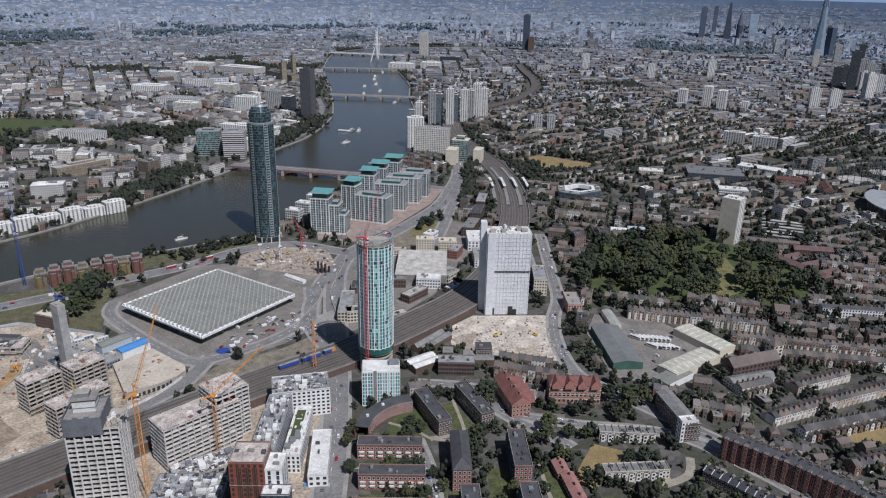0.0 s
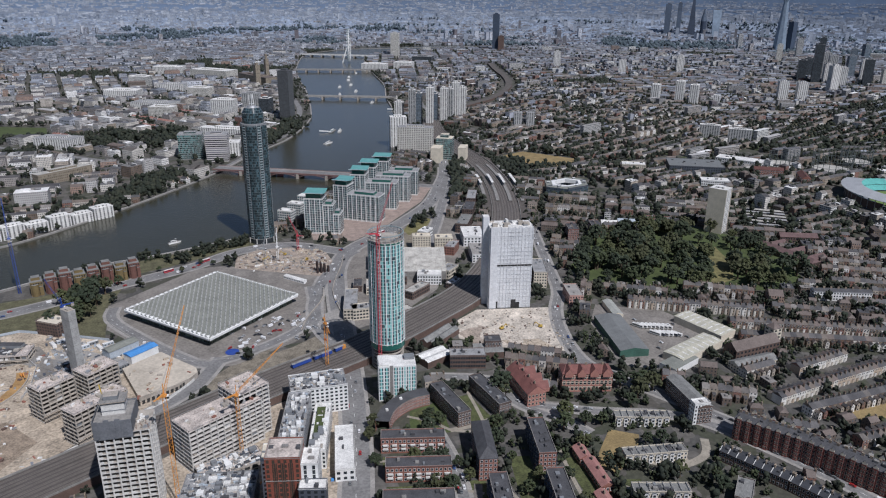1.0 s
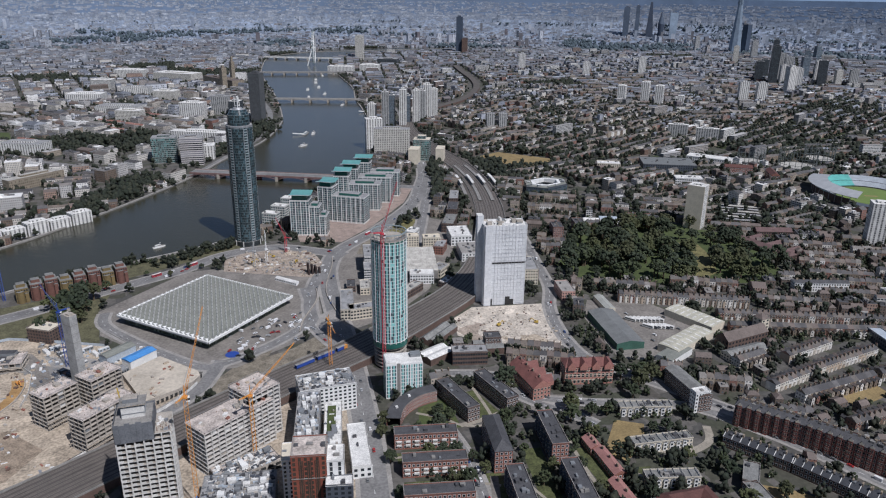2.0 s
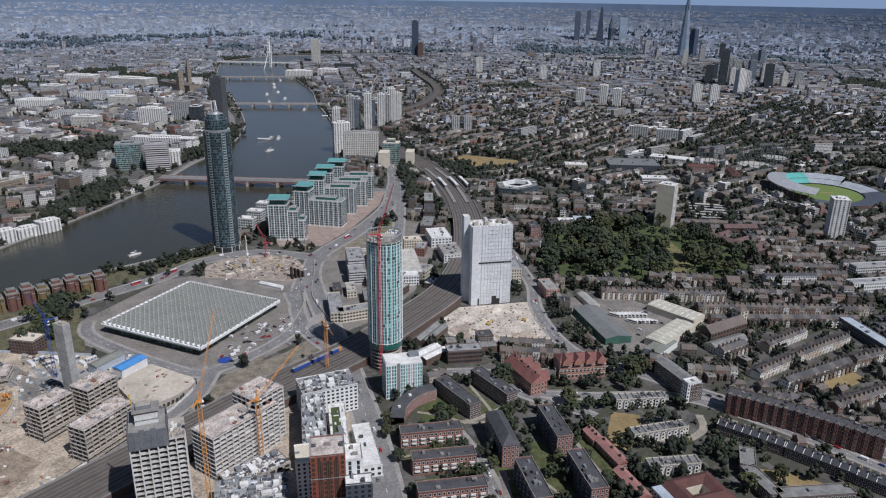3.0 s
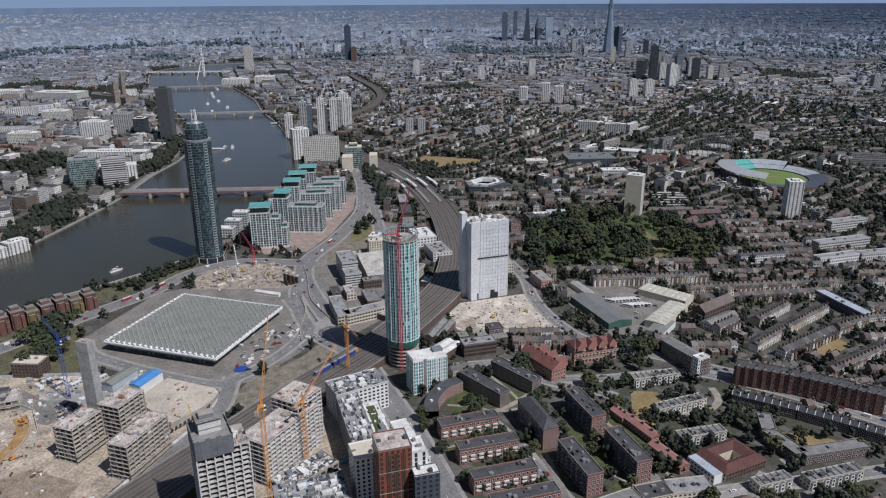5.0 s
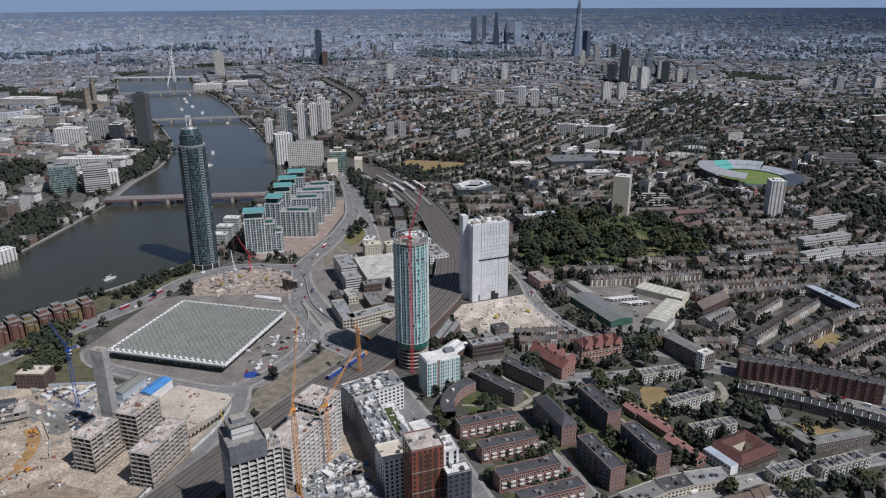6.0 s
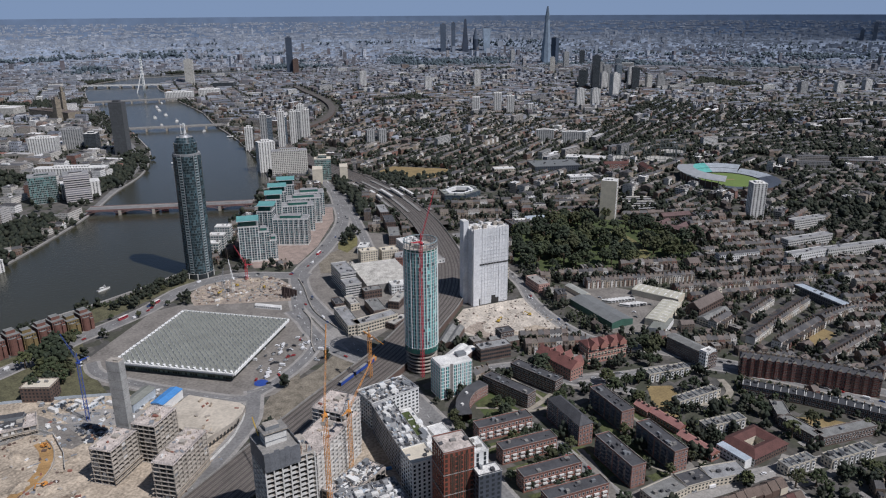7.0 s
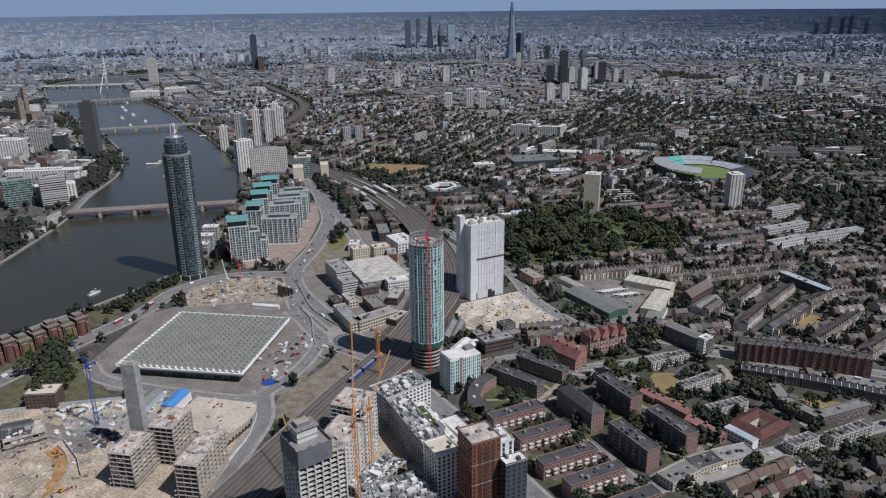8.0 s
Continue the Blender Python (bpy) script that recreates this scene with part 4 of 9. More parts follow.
# ---- unfinished concrete frames ----
def frame_block(cx, cy, ang, w, d, storeys, label, storey=3.3, infill=0.13, name="concrete_frame", seed=1, skin=None):
    t = thing(name, label, "unfinished building", cx, cy, 0, ang)
    rng = random.Random(seed)
    skin = skin or M_concrete
    for j in range(storeys + 1):
        z = j * storey
        part("floor_slab", Geo().box(0, 0, z, z + 0.45, w + 0.3, d + 0.3, skin, skin if j < storeys else M_slabtop, 0, True), t)
    cols = Geo()
    nx, ny = max(2, round(w / 5)), max(2, round(d / 5))
    H = storeys * storey
    for i in range(nx + 1):
        for y in (-d / 2 + 0.5, d / 2 - 0.5):
            cols.box(-w / 2 + 0.5 + i * (w - 1) / nx, y, 0.4, H, 0.85, 0.6, skin)
    for i in range(1, ny):
        for x in (-w / 2 + 0.5, w / 2 - 0.5):
            cols.box(x, -d / 2 + 0.5 + i * (d - 1) / ny, 0.4, H, 0.6, 0.85, skin)
    part("column_grid", cols, t, "rows of concrete columns", "stuff")
    # a near-black box fills the storeys, so the voids look shaded
    part("inner_wall", Geo().box(0, 0, 0.4, H, w - 4.5, d - 4.5, M_inner), t, "near-black box painting the shade of the open floors")
    low = max(1, storeys // 3) if skin is M_concrete else 0
    for y in (-d / 2 - 1.2, d / 2 + 1.2):
        for j in range(low * 2):
            part("scaffold_board", Geo().box(0, y, 1.6 + j * storey / 2, 1.85 + j * storey / 2, w + 2, 1.1, M_board, None, 0, True), t, "scaffold boards") if j % 2 else None
    bars = Geo()
    for i in range(nx * 2 + 1):
        for j in range(ny + 1):
            if rng.random() < 0.6:
                continue
            bars.box(-w / 2 + 0.8 + i * (w - 1.6) / nx / 2, -d / 2 + 0.8 + j * (d - 1.6) / ny, H + 0.4, H + 0.9 + rng.random() * 0.6, 0.3, 0.25, rng.choice((M_concdark, M_rustbar, M_darkbrick)))
    part("starter_bar_field", bars, t, "rusty starter bars on the top slab", "stuff")
    part("stair_core", Geo().box(w * 0.1, 0, H, H + 2.2, 4, 4, M_concrete), t)
    for k in range(10):
        part("site_stack", Geo().box(rng.uniform(-w * 0.42, w * 0.42), rng.uniform(-d * 0.42, d * 0.42), H + 0.45, H + 0.45 + rng.uniform(0.4, 1.6), rng.uniform(1, 4), rng.uniform(0.8, 3), rng.choice((M_dirt, M_concrete, M_steel, M_redbrick, M_whiteroof)), None, rng.uniform(0, 1.5)), t)
    pan = Geo()
    for j in range(storeys):
        for i in range(nx):
            if rng.random() < infill:
                x = -w / 2 + 0.5 + (i + 0.5) * (w - 1) / nx
                pan.box(x, -d / 2 + 0.9, j * storey + 0.45, (j + 1) * storey, (w - 1) / nx * rng.uniform(0.4, 0.9), 0.25, rng.choice((M_slabwhite, M_concrete, M_greyclad)))
        for i in range(ny):
            if rng.random() < infill:
                for x in (-w / 2 + 0.9, w / 2 - 0.9):
                    pan.box(x, -d / 2 + 0.5 + (i + 0.5) * (d - 1) / ny, j * storey + 0.45, (j + 1) * storey, 0.25, (d - 1) / ny * rng.uniform(0.4, 0.9), rng.choice((M_slabwhite, M_concrete, M_greyclad)))
    part("infill", pan, t, "scattered wall panels", "stuff")
    edge = Geo()
    for (ax, ay), (bx, by) in zip(rect(0, 0, w - 0.4, d - 0.4), rect(0, 0, w - 0.4, d - 0.4)[1:] + rect(0, 0, w - 0.4, d - 0.4)[:1]):
        edge.beam((ax, ay, H + 1.6), (bx, by, H + 1.6), 0.14, M_steel)
        for i in range(9):
            q = i / 8
            edge.beam((ax + (bx - ax) * q, ay + (by - ay) * q, H + 0.4), (ax + (bx - ax) * q, ay + (by - ay) * q, H + 1.7), 0.12, M_steel)
    part("edge_rail", edge, t, "temporary guard rail", "stuff")
    take_rect(cx, cy, w, d, ang)
    return t


M_podium = plain("fresh_cream_screed", [(0.5, 0.445, 0.365)], 0.9, 0.22, 14, 2.5)
# colour holds the shade of the open storeys, not a wall tone
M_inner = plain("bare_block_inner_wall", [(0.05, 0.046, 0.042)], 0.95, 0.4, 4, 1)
M_palecon = plain("pale_concrete", [(0.5, 0.48, 0.45)], 0.9, 0.25, 5, 0.9)
M_pile = plain("dark_rusty_pile", [(0.045, 0.03, 0.027)], 0.8, 0.3)
M_rustbar = plain("rusty_steel", [(0.22, 0.12, 0.08)], 0.9, 0.3)
M_slabtop = plain("dusty_slab", [(0.49, 0.43, 0.385)], 0.9, 0.45, 7, 1.2)
frame_block(-142, 543, radians(37), 27, 17, 8, "unfinished concrete frame block with open storeys", seed=2)
frame_block(-110, 506, radians(38), 41, 16, 8, "unfinished concrete frame block with open storeys", seed=3)
frame_block(-112, 550, radians(37), 26, 19, 9, "unfinished concrete frame block with open storeys", seed=4)
frame_block(-29, 454, radians(28), 56, 22, 10, "pale unfinished concrete frame beside the railway", 3.2, 0.2, seed=5, skin=M_palecon)
frame_block(-10, 471, radians(28), 26, 24, 12, "pale unfinished concrete frame beside the railway", 3.2, 0.2, seed=6, skin=M_palecon)


def lift_core(cx, cy):
    t = thing("lift_core", "freestanding tall grey concrete lift core", "concrete core", cx, cy, 0, radians(37))
    part("shaft", Geo().box(0, 0, 0, 71, 6, 10.5, M_corewall, M_concrete), t)
    part("lift_head", Geo().box(0, -2, 71, 72.2, 4, 4, M_concrete), t)
    for k in range(1, 10):
        part("pour_joint", Geo().box(0, 0, k * 7, k * 7 + 0.25, 6.12, 10.62, M_concdark, None, 0, True), t, "dark day joint")
    take_rect(cx, cy, 12, 12, 0)


M_corewall = plain("grey_core_concrete", [(0.34, 0.34, 0.33)], 0.9, 0.25, 6, 0.9)
lift_core(-127, 570)
frame_block(-186, 645, radians(-10), 28, 20, 2, "low white steel frame building on the site", 3.6, 0.5, "steel_frame", 7)
frame_block(-215, 665, radians(-10), 28, 18, 3, "low concrete frame building on the site", 3.4, 0.3, seed=8)


def podium():
    t = thing("podium_slab", "broad pale concrete podium slab with setting-out marks", "unfinished building")
    g = Geo().prism([(-98, 588), (-84, 536), (-58, 546), (-46, 554), (-40, 562), (-41, 570), (-68, 608)], 0.1, 5.0, M_concrete, M_podium)
    part("slab", g, t)
    rng = random.Random(8)
    take_poly([(-128, 602), (-72, 588), (-60, 622), (-88, 655), (-122, 645)], 4)
    take_poly([(-104, 588), (-88, 524), (-52, 540), (-32, 566), (-66, 612)], 4)
    for k in range(30):
        x, y = rng.uniform(-95, -45), rng.uniform(535, 600)
        if in_poly([(-97, 583), (-85, 533), (-56, 547), (-41, 566), (-66, 600)], np.array(x), np.array(y)):
            part("site_stack", Geo().box(x, y, 5, 5 + rng.uniform(0.3, 1.4), rng.uniform(1, 5), rng.uniform(0.6, 2), rng.choice((M_concrete, M_dirt, M_steel, M_redbrick)), None, rng.uniform(0, 3)), t)
    # flat black panes on the solid sides paint shaded openings
    w = Geo()
    for (ax, ay), (bx, by) in (((-86, 530), (-55, 545)), ((-55, 545), (-38, 566))):
        w.panes((ax, ay), (bx, by), 0.4, 4.6, 4, 4, 0.6, 0.7, M_darkin)
    part("opening_row", w, t, "black panes painting the shade of openings under the slab", "stuff")
    b = thing("site_office", "site cabin with a bright blue roof", "site cabin", -84, 612, 0, radians(36))
    part("body", Geo().box(0, 0, 0, 8, 26, 11, M_white, M_white), b)
    part("roof", Geo().gable(0, 0, 8, 8.2, 9.6, 26.6, 11.8, M_brightblue, M_brightblue), b, "bright blue sheet roof")
    e = thing("site_shed", "long grey sheeted shed beside the blue roofed cabin", "shed", -101, 629, 0, radians(36))
    part("body", Geo().box(0, 0, 0, 7, 28, 11, M_bluegrey, M_greyroof), e)
    part("roof", Geo().gable(0, 0, 7, 7.2, 9.2, 28.6, 11.8, M_greyclad, M_roofgrey), e, "grey sheet roof")
    c = thing("site_office", "long grey site cabin block", "site cabin", -105, 590, 0, radians(36))
    part("body", Geo().box(0, 0, 0, 7, 24, 9, M_greyclad, M_greyroof), c)
    part("glazing", Geo().panes((-12, -4.5), (12, -4.5), 0.6, 6.6, 2.4, 3, 0.6, 0.5, M_glass), c, "", "stuff")


podium()


def balcony_tower(cx, cy, ang):
    t = thing("balcony_tower", "pale concrete tower with deep balconies, grey screens round its unfinished top", "tower", cx, cy, 0, ang)
    w, d, n, s = 30, 22, 19, 3.25
    H = n * s
    rng = random.Random(40)
    # recessed walls coloured near-black to put balcony shade into them
    part("core_wall", Geo().box(0, 0, 0, H - 3, w - 4, d - 4, M_darkin, M_concrete), t, "near-black recessed walls painting the shade behind the balconies")
    for j in range(n + 1):
        part("floor_slab", Geo().box(0, 0, j * s, j * s + 0.45, w, d, M_slabwhite, M_concrete, 0, True), t)
    fronts = Geo()
    for j in range(n - 1):
        z = j * s
        for i in range(6):
            x = -w / 2 + (i + 0.5) * w / 6
            for y in (-d / 2 + 0.15, d / 2 - 0.15):
                fronts.box(x - 0.9, y, z + 0.45, z + 1.75, w / 6 - 2.2, 0.2, M_slabwhite)
        for i in range(4):
            y = -d / 2 + (i + 0.5) * d / 4
            for x in (-w / 2 + 0.15, w / 2 - 0.15):
                fronts.box(x, y - 0.6, z + 0.45, z + 1.75, 0.2, d / 4 - 1.8, M_slabwhite)
    part("balcony_front_row", fronts, t, "pale balcony fronts", "stuff")
    for i in range(7):
        for y in (-d / 2 + 0.3, d / 2 - 0.3):
            part("pier", Geo().box(-w / 2 + 0.35 + i * (w - 0.7) / 6, y, 0, H, 0.7, 0.9, M_slabwhite), t, "pale vertical pier")
    for i in range(1, 4):
        for x in (-w / 2 + 0.3, w / 2 - 0.3):
            part("pier", Geo().box(x, -d / 2 + i * d / 4, 0, H, 0.9, 0.7, M_slabwhite), t, "pale vertical pier")
    # climbing screens: upright grey panels of uneven height round the left two thirds
    z0, z1 = H - 2.5, H + 9.5
    part("screen_backing", Geo().box(-4.5, 0, z0 + 0.5, z1 - 1.5, 20.2, d + 0.4, M_screendark, M_concdark), t, "dark backing inside the screens")
    for (ax, ay), (bx, by) in (((-15, -11.5), (6, -11.5)), ((6, -11.5), (6, 11.5)), ((6, 11.5), (-15, 11.5)), ((-15, 11.5), (-15, -11.5))):
        L = math.hypot(bx - ax, by - ay)
        m = round(L / 3.0)
        for i in range(m):
            q0, q1 = (i + 0.02) / m, (i + 0.98) / m
            p, q = (ax + (bx - ax) * q0, ay + (by - ay) * q0), (ax + (bx - ax) * q1, ay + (by - ay) * q1)
            part("screen_panel", Geo().strip([p, ((p[0] + q[0]) / 2, (p[1] + q[1]) / 2), q], 0.35, z1 + rng.uniform(-0.7, 0.5), M_screen, M_screen, z0 + rng.uniform(-0.4, 0.3)), t, "grey mesh screen panel")
    part("upper_core", Geo().box(-4.5, 1.5, z1 - 1.6, z1 + 6.5, 12.5, 9, M_slabwhite, M_concdark), t, "pale formwork round the upper core")
    for z in (z1 + 1.2, z1 + 5.4):
        part("formwork_waler", Geo().box(-4.5, 1.5, z, z + 0.35, 13.1, 9.6, M_greyclad, None, 0, True), t, "grey formwork waler")
    part("core_platform", Geo().box(-4.5, 1.5, z1 + 6.5, z1 + 7.0, 14.5, 11, M_board, M_concdark, 0, True), t, "timber working platform")
    part("top_core", Geo().box(-5.5, 2, z1 + 7.0, z1 + 9.5, 8, 6, M_greyclad, M_concrete), t)
    for x in (-11.6, -8, -4.5, -1, 2.6):
        for y in (-3.9, 6.9):
            part("guard_post", Geo().beam((x, y, z1 + 7.0), (x, y, z1 + 8.6), 0.2, M_steel), t)
    for i in range(5):
        part("formwork_post", Geo().beam((7.5 + i * 1.6, -9 + (i % 2) * 4, H + 0.4), (7.5 + i * 1.6, -9 + (i % 2) * 4, H + 3.2), 0.3, M_rustbar), t)
    for k in range(14):
        part("site_load", Geo().box(rng.uniform(7, 14), rng.uniform(-9, 9), H + 0.45, H + rng.uniform(0.9, 2.2), rng.uniform(1, 3), rng.uniform(0.6, 2), rng.choice((M_board, M_concrete, M_steel, M_whiteroof)), None, rng.uniform(0, 1.5)), t)
    part("placing_boom", Geo().beam((-11, 8, z1), (-13, 10, z1 + 12), 0.6, M_yellow), t, "yellow concrete placing boom")
    take_rect(cx, cy, w, d, ang)


M_screendark = plain("dark_screen_backing", [(0.06, 0.062, 0.066)], 0.9, 0.2)
M_screen = plain("grey_screen_mesh", [(0.15, 0.158, 0.172)], 0.7, 0.25, 5, 1)
balcony_tower(-81.5, 408.5, radians(-6))


# ---- general blocks of flats ----
def flats(cx, cy, ang, w, d, h, wall, roof, label, name="apartment_block", bay=3.2, storey=3.0, fw=0.5, fh=0.5, trim=None, clutter=4, seed=0, group="", sills=False, balconies=False, chimneys=0, pitched=0.0, hip=0.0, ends=True, base=0.0, glass=None, parapet=0.7):
    """A block with windows set on all sides, a roof of its own and things on the roof."""
    t = thing(name, label, "apartment block", cx, cy, base, ang, group)
    rng = random.Random(seed)
    part("wall", Geo().box(0, 0, 0, h, w, d, wall, roof), t)
    if pitched:
        part("roof", Geo().gable(0, 0, h - 0.1, h + 0.1, h + pitched, w + 0.8, d + 0.8, wall if not hip else roof, roof, 0, hip), t, "pitched roof")
    else:
        part("roof", Geo().box(0, 0, h, h + 0.25, w + 0.5, d + 0.5, roof, roof, 0, True), t, "flat roof")
        if parapet:
            ring = Geo()
            for x, y, a, b in ((0, -d / 2, w + 0.3, 0.3), (0, d / 2, w + 0.3, 0.3), (-w / 2, 0, 0.3, d - 0.3), (w / 2, 0, 0.3, d - 0.3)):
                ring.box(x, y, h + 0.25, h + 0.25 + parapet, a, b, wall, M_pave)
            part("parapet", ring, t)
    sides = [((-w / 2, -d / 2), (w / 2, -d / 2)), ((w / 2, d / 2), (-w / 2, d / 2))]
    if ends:
        sides += [((w / 2, -d / 2), (w / 2, d / 2)), ((-w / 2, d / 2), (-w / 2, -d / 2))]
    for p, q in sides:
        g = Geo()
        if trim:
            g.panes(p, q, 0.6, h - 0.3, bay, storey, fw + 0.12, fh + 0.12, trim, 0.05)
        g.panes(p, q, 0.6, h - 0.3, bay, storey, fw, fh, glass or M_glass, 0.09)
        part("glazing", g, t, "", "stuff")
    if balconies:
        for y, sgn in ((-d / 2, -1), (d / 2, 1)):
            g = Geo()
            k = max(2, round(w / 6.5))
            for i in range(k):
                for j in range(1, int(h / storey)):
                    g.box(-w / 2 + (i + 0.5) * w / k, y + sgn * 0.6, j * storey + 0.2, j * storey + 1.3, 3.4, 1.2, balconies, None, 0, True)
            part("balcony_tier", g, t, "row of pale balconies", "stuff")
    for k in range(round(clutter * 0.8)):
        part("roof_box", Geo().box(rng.uniform(-w * 0.42, w * 0.42), rng.uniform(-d * 0.28, d * 0.28), h + (pitched * 0.5), h + pitched * 0.5 + rng.uniform(0.8, 2.4), rng.uniform(1.2, 3.6), rng.uniform(1.2, 3), rng.choice((M_greyclad, M_felt, M_felt, M_concdark)), None), t)
    for k in range(chimneys):
        x = -w / 2 + (k + 0.5) * w / chimneys
        part("chimney", Geo().box(x, 0, h + pitched * 0.4, h + pitched + 1.8, 1.9, 0.8, M_chimney), t, "brick chimney")
    take_rect(cx, cy, w, d, ang)
    return t


# the estate of walk-up flats, its lawns and paths
M_navypanel = plain("navy_cladding", [(0.045, 0.05, 0.075)], 0.6, 0.25, 4, 1)
M_lawn = plain("patchy_estate_lawn", [(0.075, 0.085, 0.032)], 0.95, 0.55, 6, 1.4)
M_path = plain("tan_paved_path", [(0.3, 0.27, 0.22)], 0.9, 0.25, 6, 1.0)
for i, (x, y, w, d, a) in enumerate(((93, 396, 44, 12, -17), (86, 365, 43, 12, -17), (78, 336, 44, 9, -17), (73, 308, 44, 12, -17), (154, 348, 14, 62, -15), (118, 345, 14, 40, -15), (153, 440, 18, 46, 7), (190, 330, 10, 70, -7), (146, 300, 26, 14, -15), (215, 325, 20, 14, -15), (118, 440, 16, 30, 7))):
    flat_patch("estate_lawn_%d" % i, rect(x, y, w, d, radians(a)), 0.1 + 0.005 * i, M_lawn, "patchy lawn between the estate flats", "lawn", 5)
for i, (line, wide) in enumerate((([(70, 404), (115, 390), (128, 372)], 2.4), ([(66, 372), (110, 358), (124, 350)], 2.4), ([(140, 350), (146, 318), (152, 290)], 2.2), ([(104, 450), (120, 436), (132, 420), (160, 412)], 2.6), ([(160, 470), (156, 430), (150, 405), (148, 400)], 2.6), ([(196, 390), (186, 350), (178, 300), (176, 282)], 2.8), ([(240, 345), (262, 330), (270, 345)], 5.0), ([(205, 335), (216, 322), (236, 300)], 3.0))):
    g = Geo()
    g.strip(smooth_line(line, 4), wide, 0.2 + 0.006 * i, M_path)
    setting("path_%d" % i, g, "tan paved footpath between lawns", "path")
for i, (line, wide) in enumerate((([(84, 305), (114, 302), (136, 299), (160, 296), (168, 300), (168, 312)], 7), ([(110, 290), (147, 273.5), (176, 265), (196, 261), (218, 258), (232, 261)], 8), ([(296, 352), (284, 336), (262, 331), (238, 331)], 6), ([(212, 256), (200, 245), (220, 235), (240, 231)], 7), ([(200, 245), (195, 234), (190, 222)], 9), ([(128, 422), (150, 423), (172, 428)], 5), ([(124, 360), (116, 341), (108, 323), (96, 304)], 5.5), ([(252, 262), (268, 256), (284, 247), (300, 238)], 6))):
    g = Geo()
    g.strip(smooth_line(line, 4), wide, 0.27 + 0.006 * i, (M_tarmacold, M_pave, M_path)[i % 3])
    setting("estate_street_%d" % i, g, "dusty pale paved street between the flats", "road")
    take_line(smooth_line(line, 4), wide)
for i, (x, y, w) in enumerate(((96, 411, 44), (90, 380, 43), (80, 349, 44), (76, 323, 44), (70, 293, 44))):
    flats(x, y, radians(-17), w, 10.5, 11.6, M_redbrick, M_felt, "four-storey red brick flats with pale balconies and dark flat roof", bay=2.9, fw=0.5, fh=0.5, trim=M_white, balconies=M_slabwhite, clutter=6, seed=i, group="red brick estate flats")
b = flats(137, 382, radians(75), 43, 12, 17, M_redbrick, M_felt, "six-storey red brick flats with a hipped dark slate roof", bay=2.9, trim=M_white, pitched=5, hip=7, clutter=0, seed=11, group="red brick estate flats")
# dark navy panels cover most of both long walls; ends stay brick
for k in (-1, 1):
    part("deck_panel", Geo().panes((k * 21, k * 6), (-k * 21, k * 6), 0.4, 16.6, 7, 16.2, 0.86, 0.97, M_navypanel, 0.03), b, "dark navy panels over most of the long wall", "stuff")
for i, (x, y) in enumerate(((176, 374), (162, 319), (126, 327))):
    b = flats(x, y, radians(75), 41, 11.5, 16.5, M_redbrick, M_felt, "six-storey red brick flats with balcony decks and a dark roof", bay=2.9, trim=M_white, balconies=M_slateclad, clutter=12, seed=20 + i, group="red brick estate flats")
    for k in (-1, 1):
        part("deck_panel", Geo().panes((k * 20, k * 5.75), (-k * 20, k * 5.75), 0.4, 16.2, 6.6, 15.8, 0.84, 0.97, M_navypanel, 0.03), b, "dark navy panels over most of the long wall", "stuff")
for i, (x, y) in enumerate(((137, 447), (170, 448))):
    flats(x, y, radians(97), 47, 10.5, 12, M_darkbrick, M_felt, "four-storey dark brick flats with deck balconies and flat roof", bay=2.8, trim=M_white, clutter=7, seed=30 + i, group="dark brick estate flats")
for i, (x, y, L) in enumerate(((200, 339, 30), (189, 306, 31), (201, 361, 14))):
    flats(x, y, radians(83), L, 8.5, 5.6, M_redbrick, M_pinktile, "low terrace under a pink tiled roof", "house_terrace", bay=3, trim=M_white, pitched=2.6, clutter=0, chimneys=3, seed=40 + i, group="pink roofed terraces")


def curved_flats():
    t = thing("curved_flats", "curved red brick flats with a dark flat roof", "apartment block")
    pts = [(81, 436), (88, 448), (98, 457), (111, 463), (125, 464)]
    line = smooth_line(pts, 3)
    outer, inner = offset_line(line, 5), offset_line(line, -5)
    part("wall", Geo().strip(line, 10, 9.5, M_felt, M_redbrick), t)
    part("roof_edge", Geo().strip(line, 10.6, 9.9, M_felt, M_pave, 9.4), t, "dark roof with a pale edge")
    for a, b in zip(inner, inner[1:]):
        part("glazing", Geo().panes(a, b, 0.5, 9.2, 2.2, 3, 0.6, 0.6, M_white).panes(a, b, 0.5, 9.2, 2.2, 3, 0.45, 0.45, M_glass, 0.1), t, "", "stuff")
    for k in (3, 7):
        part("roof_box", Geo().box(line[k][0], line[k][1], 9.9, 11.2, 2, 2, M_whiteroof), t)
    take_line(line, 12)


curved_flats()


# ---- the new white quarter ----
def clutter_roof(t, w, d, h, count, seed):
    rng = random.Random(seed)
    for k in range(8):
        part("roof_unit", Geo().box(rng.uniform(-w * 0.42, w * 0.42), rng.uniform(-d * 0.36, d * 0.36), h, h + rng.uniform(1.4, 3.0), rng.uniform(2.5, 6), rng.uniform(2, 4.5), rng.choice((M_white, M_whiteroof, M_greyclad)), None, rng.choice((0, 0, 0.1))), t, "roof plant unit")
    g = Geo()
    for k in range(count * 4):
        g.box(rng.uniform(-w * 0.47, w * 0.47), rng.uniform(-d * 0.46, d * 0.46), h, h + rng.uniform(0.25, 1.5), rng.uniform(0.4, 4), rng.uniform(0.3, 1.8), rng.choice((M_white, M_whiteroof, M_greyclad, M_steel, M_felt, M_concrete, M_felt, M_slateclad, M_bluegrey)), None, rng.choice((0, 0, 0, 0.3, 1.57)))
    part("roof_clutter", g, t, "pipes, ducts, pallets and edge rails", "stuff")


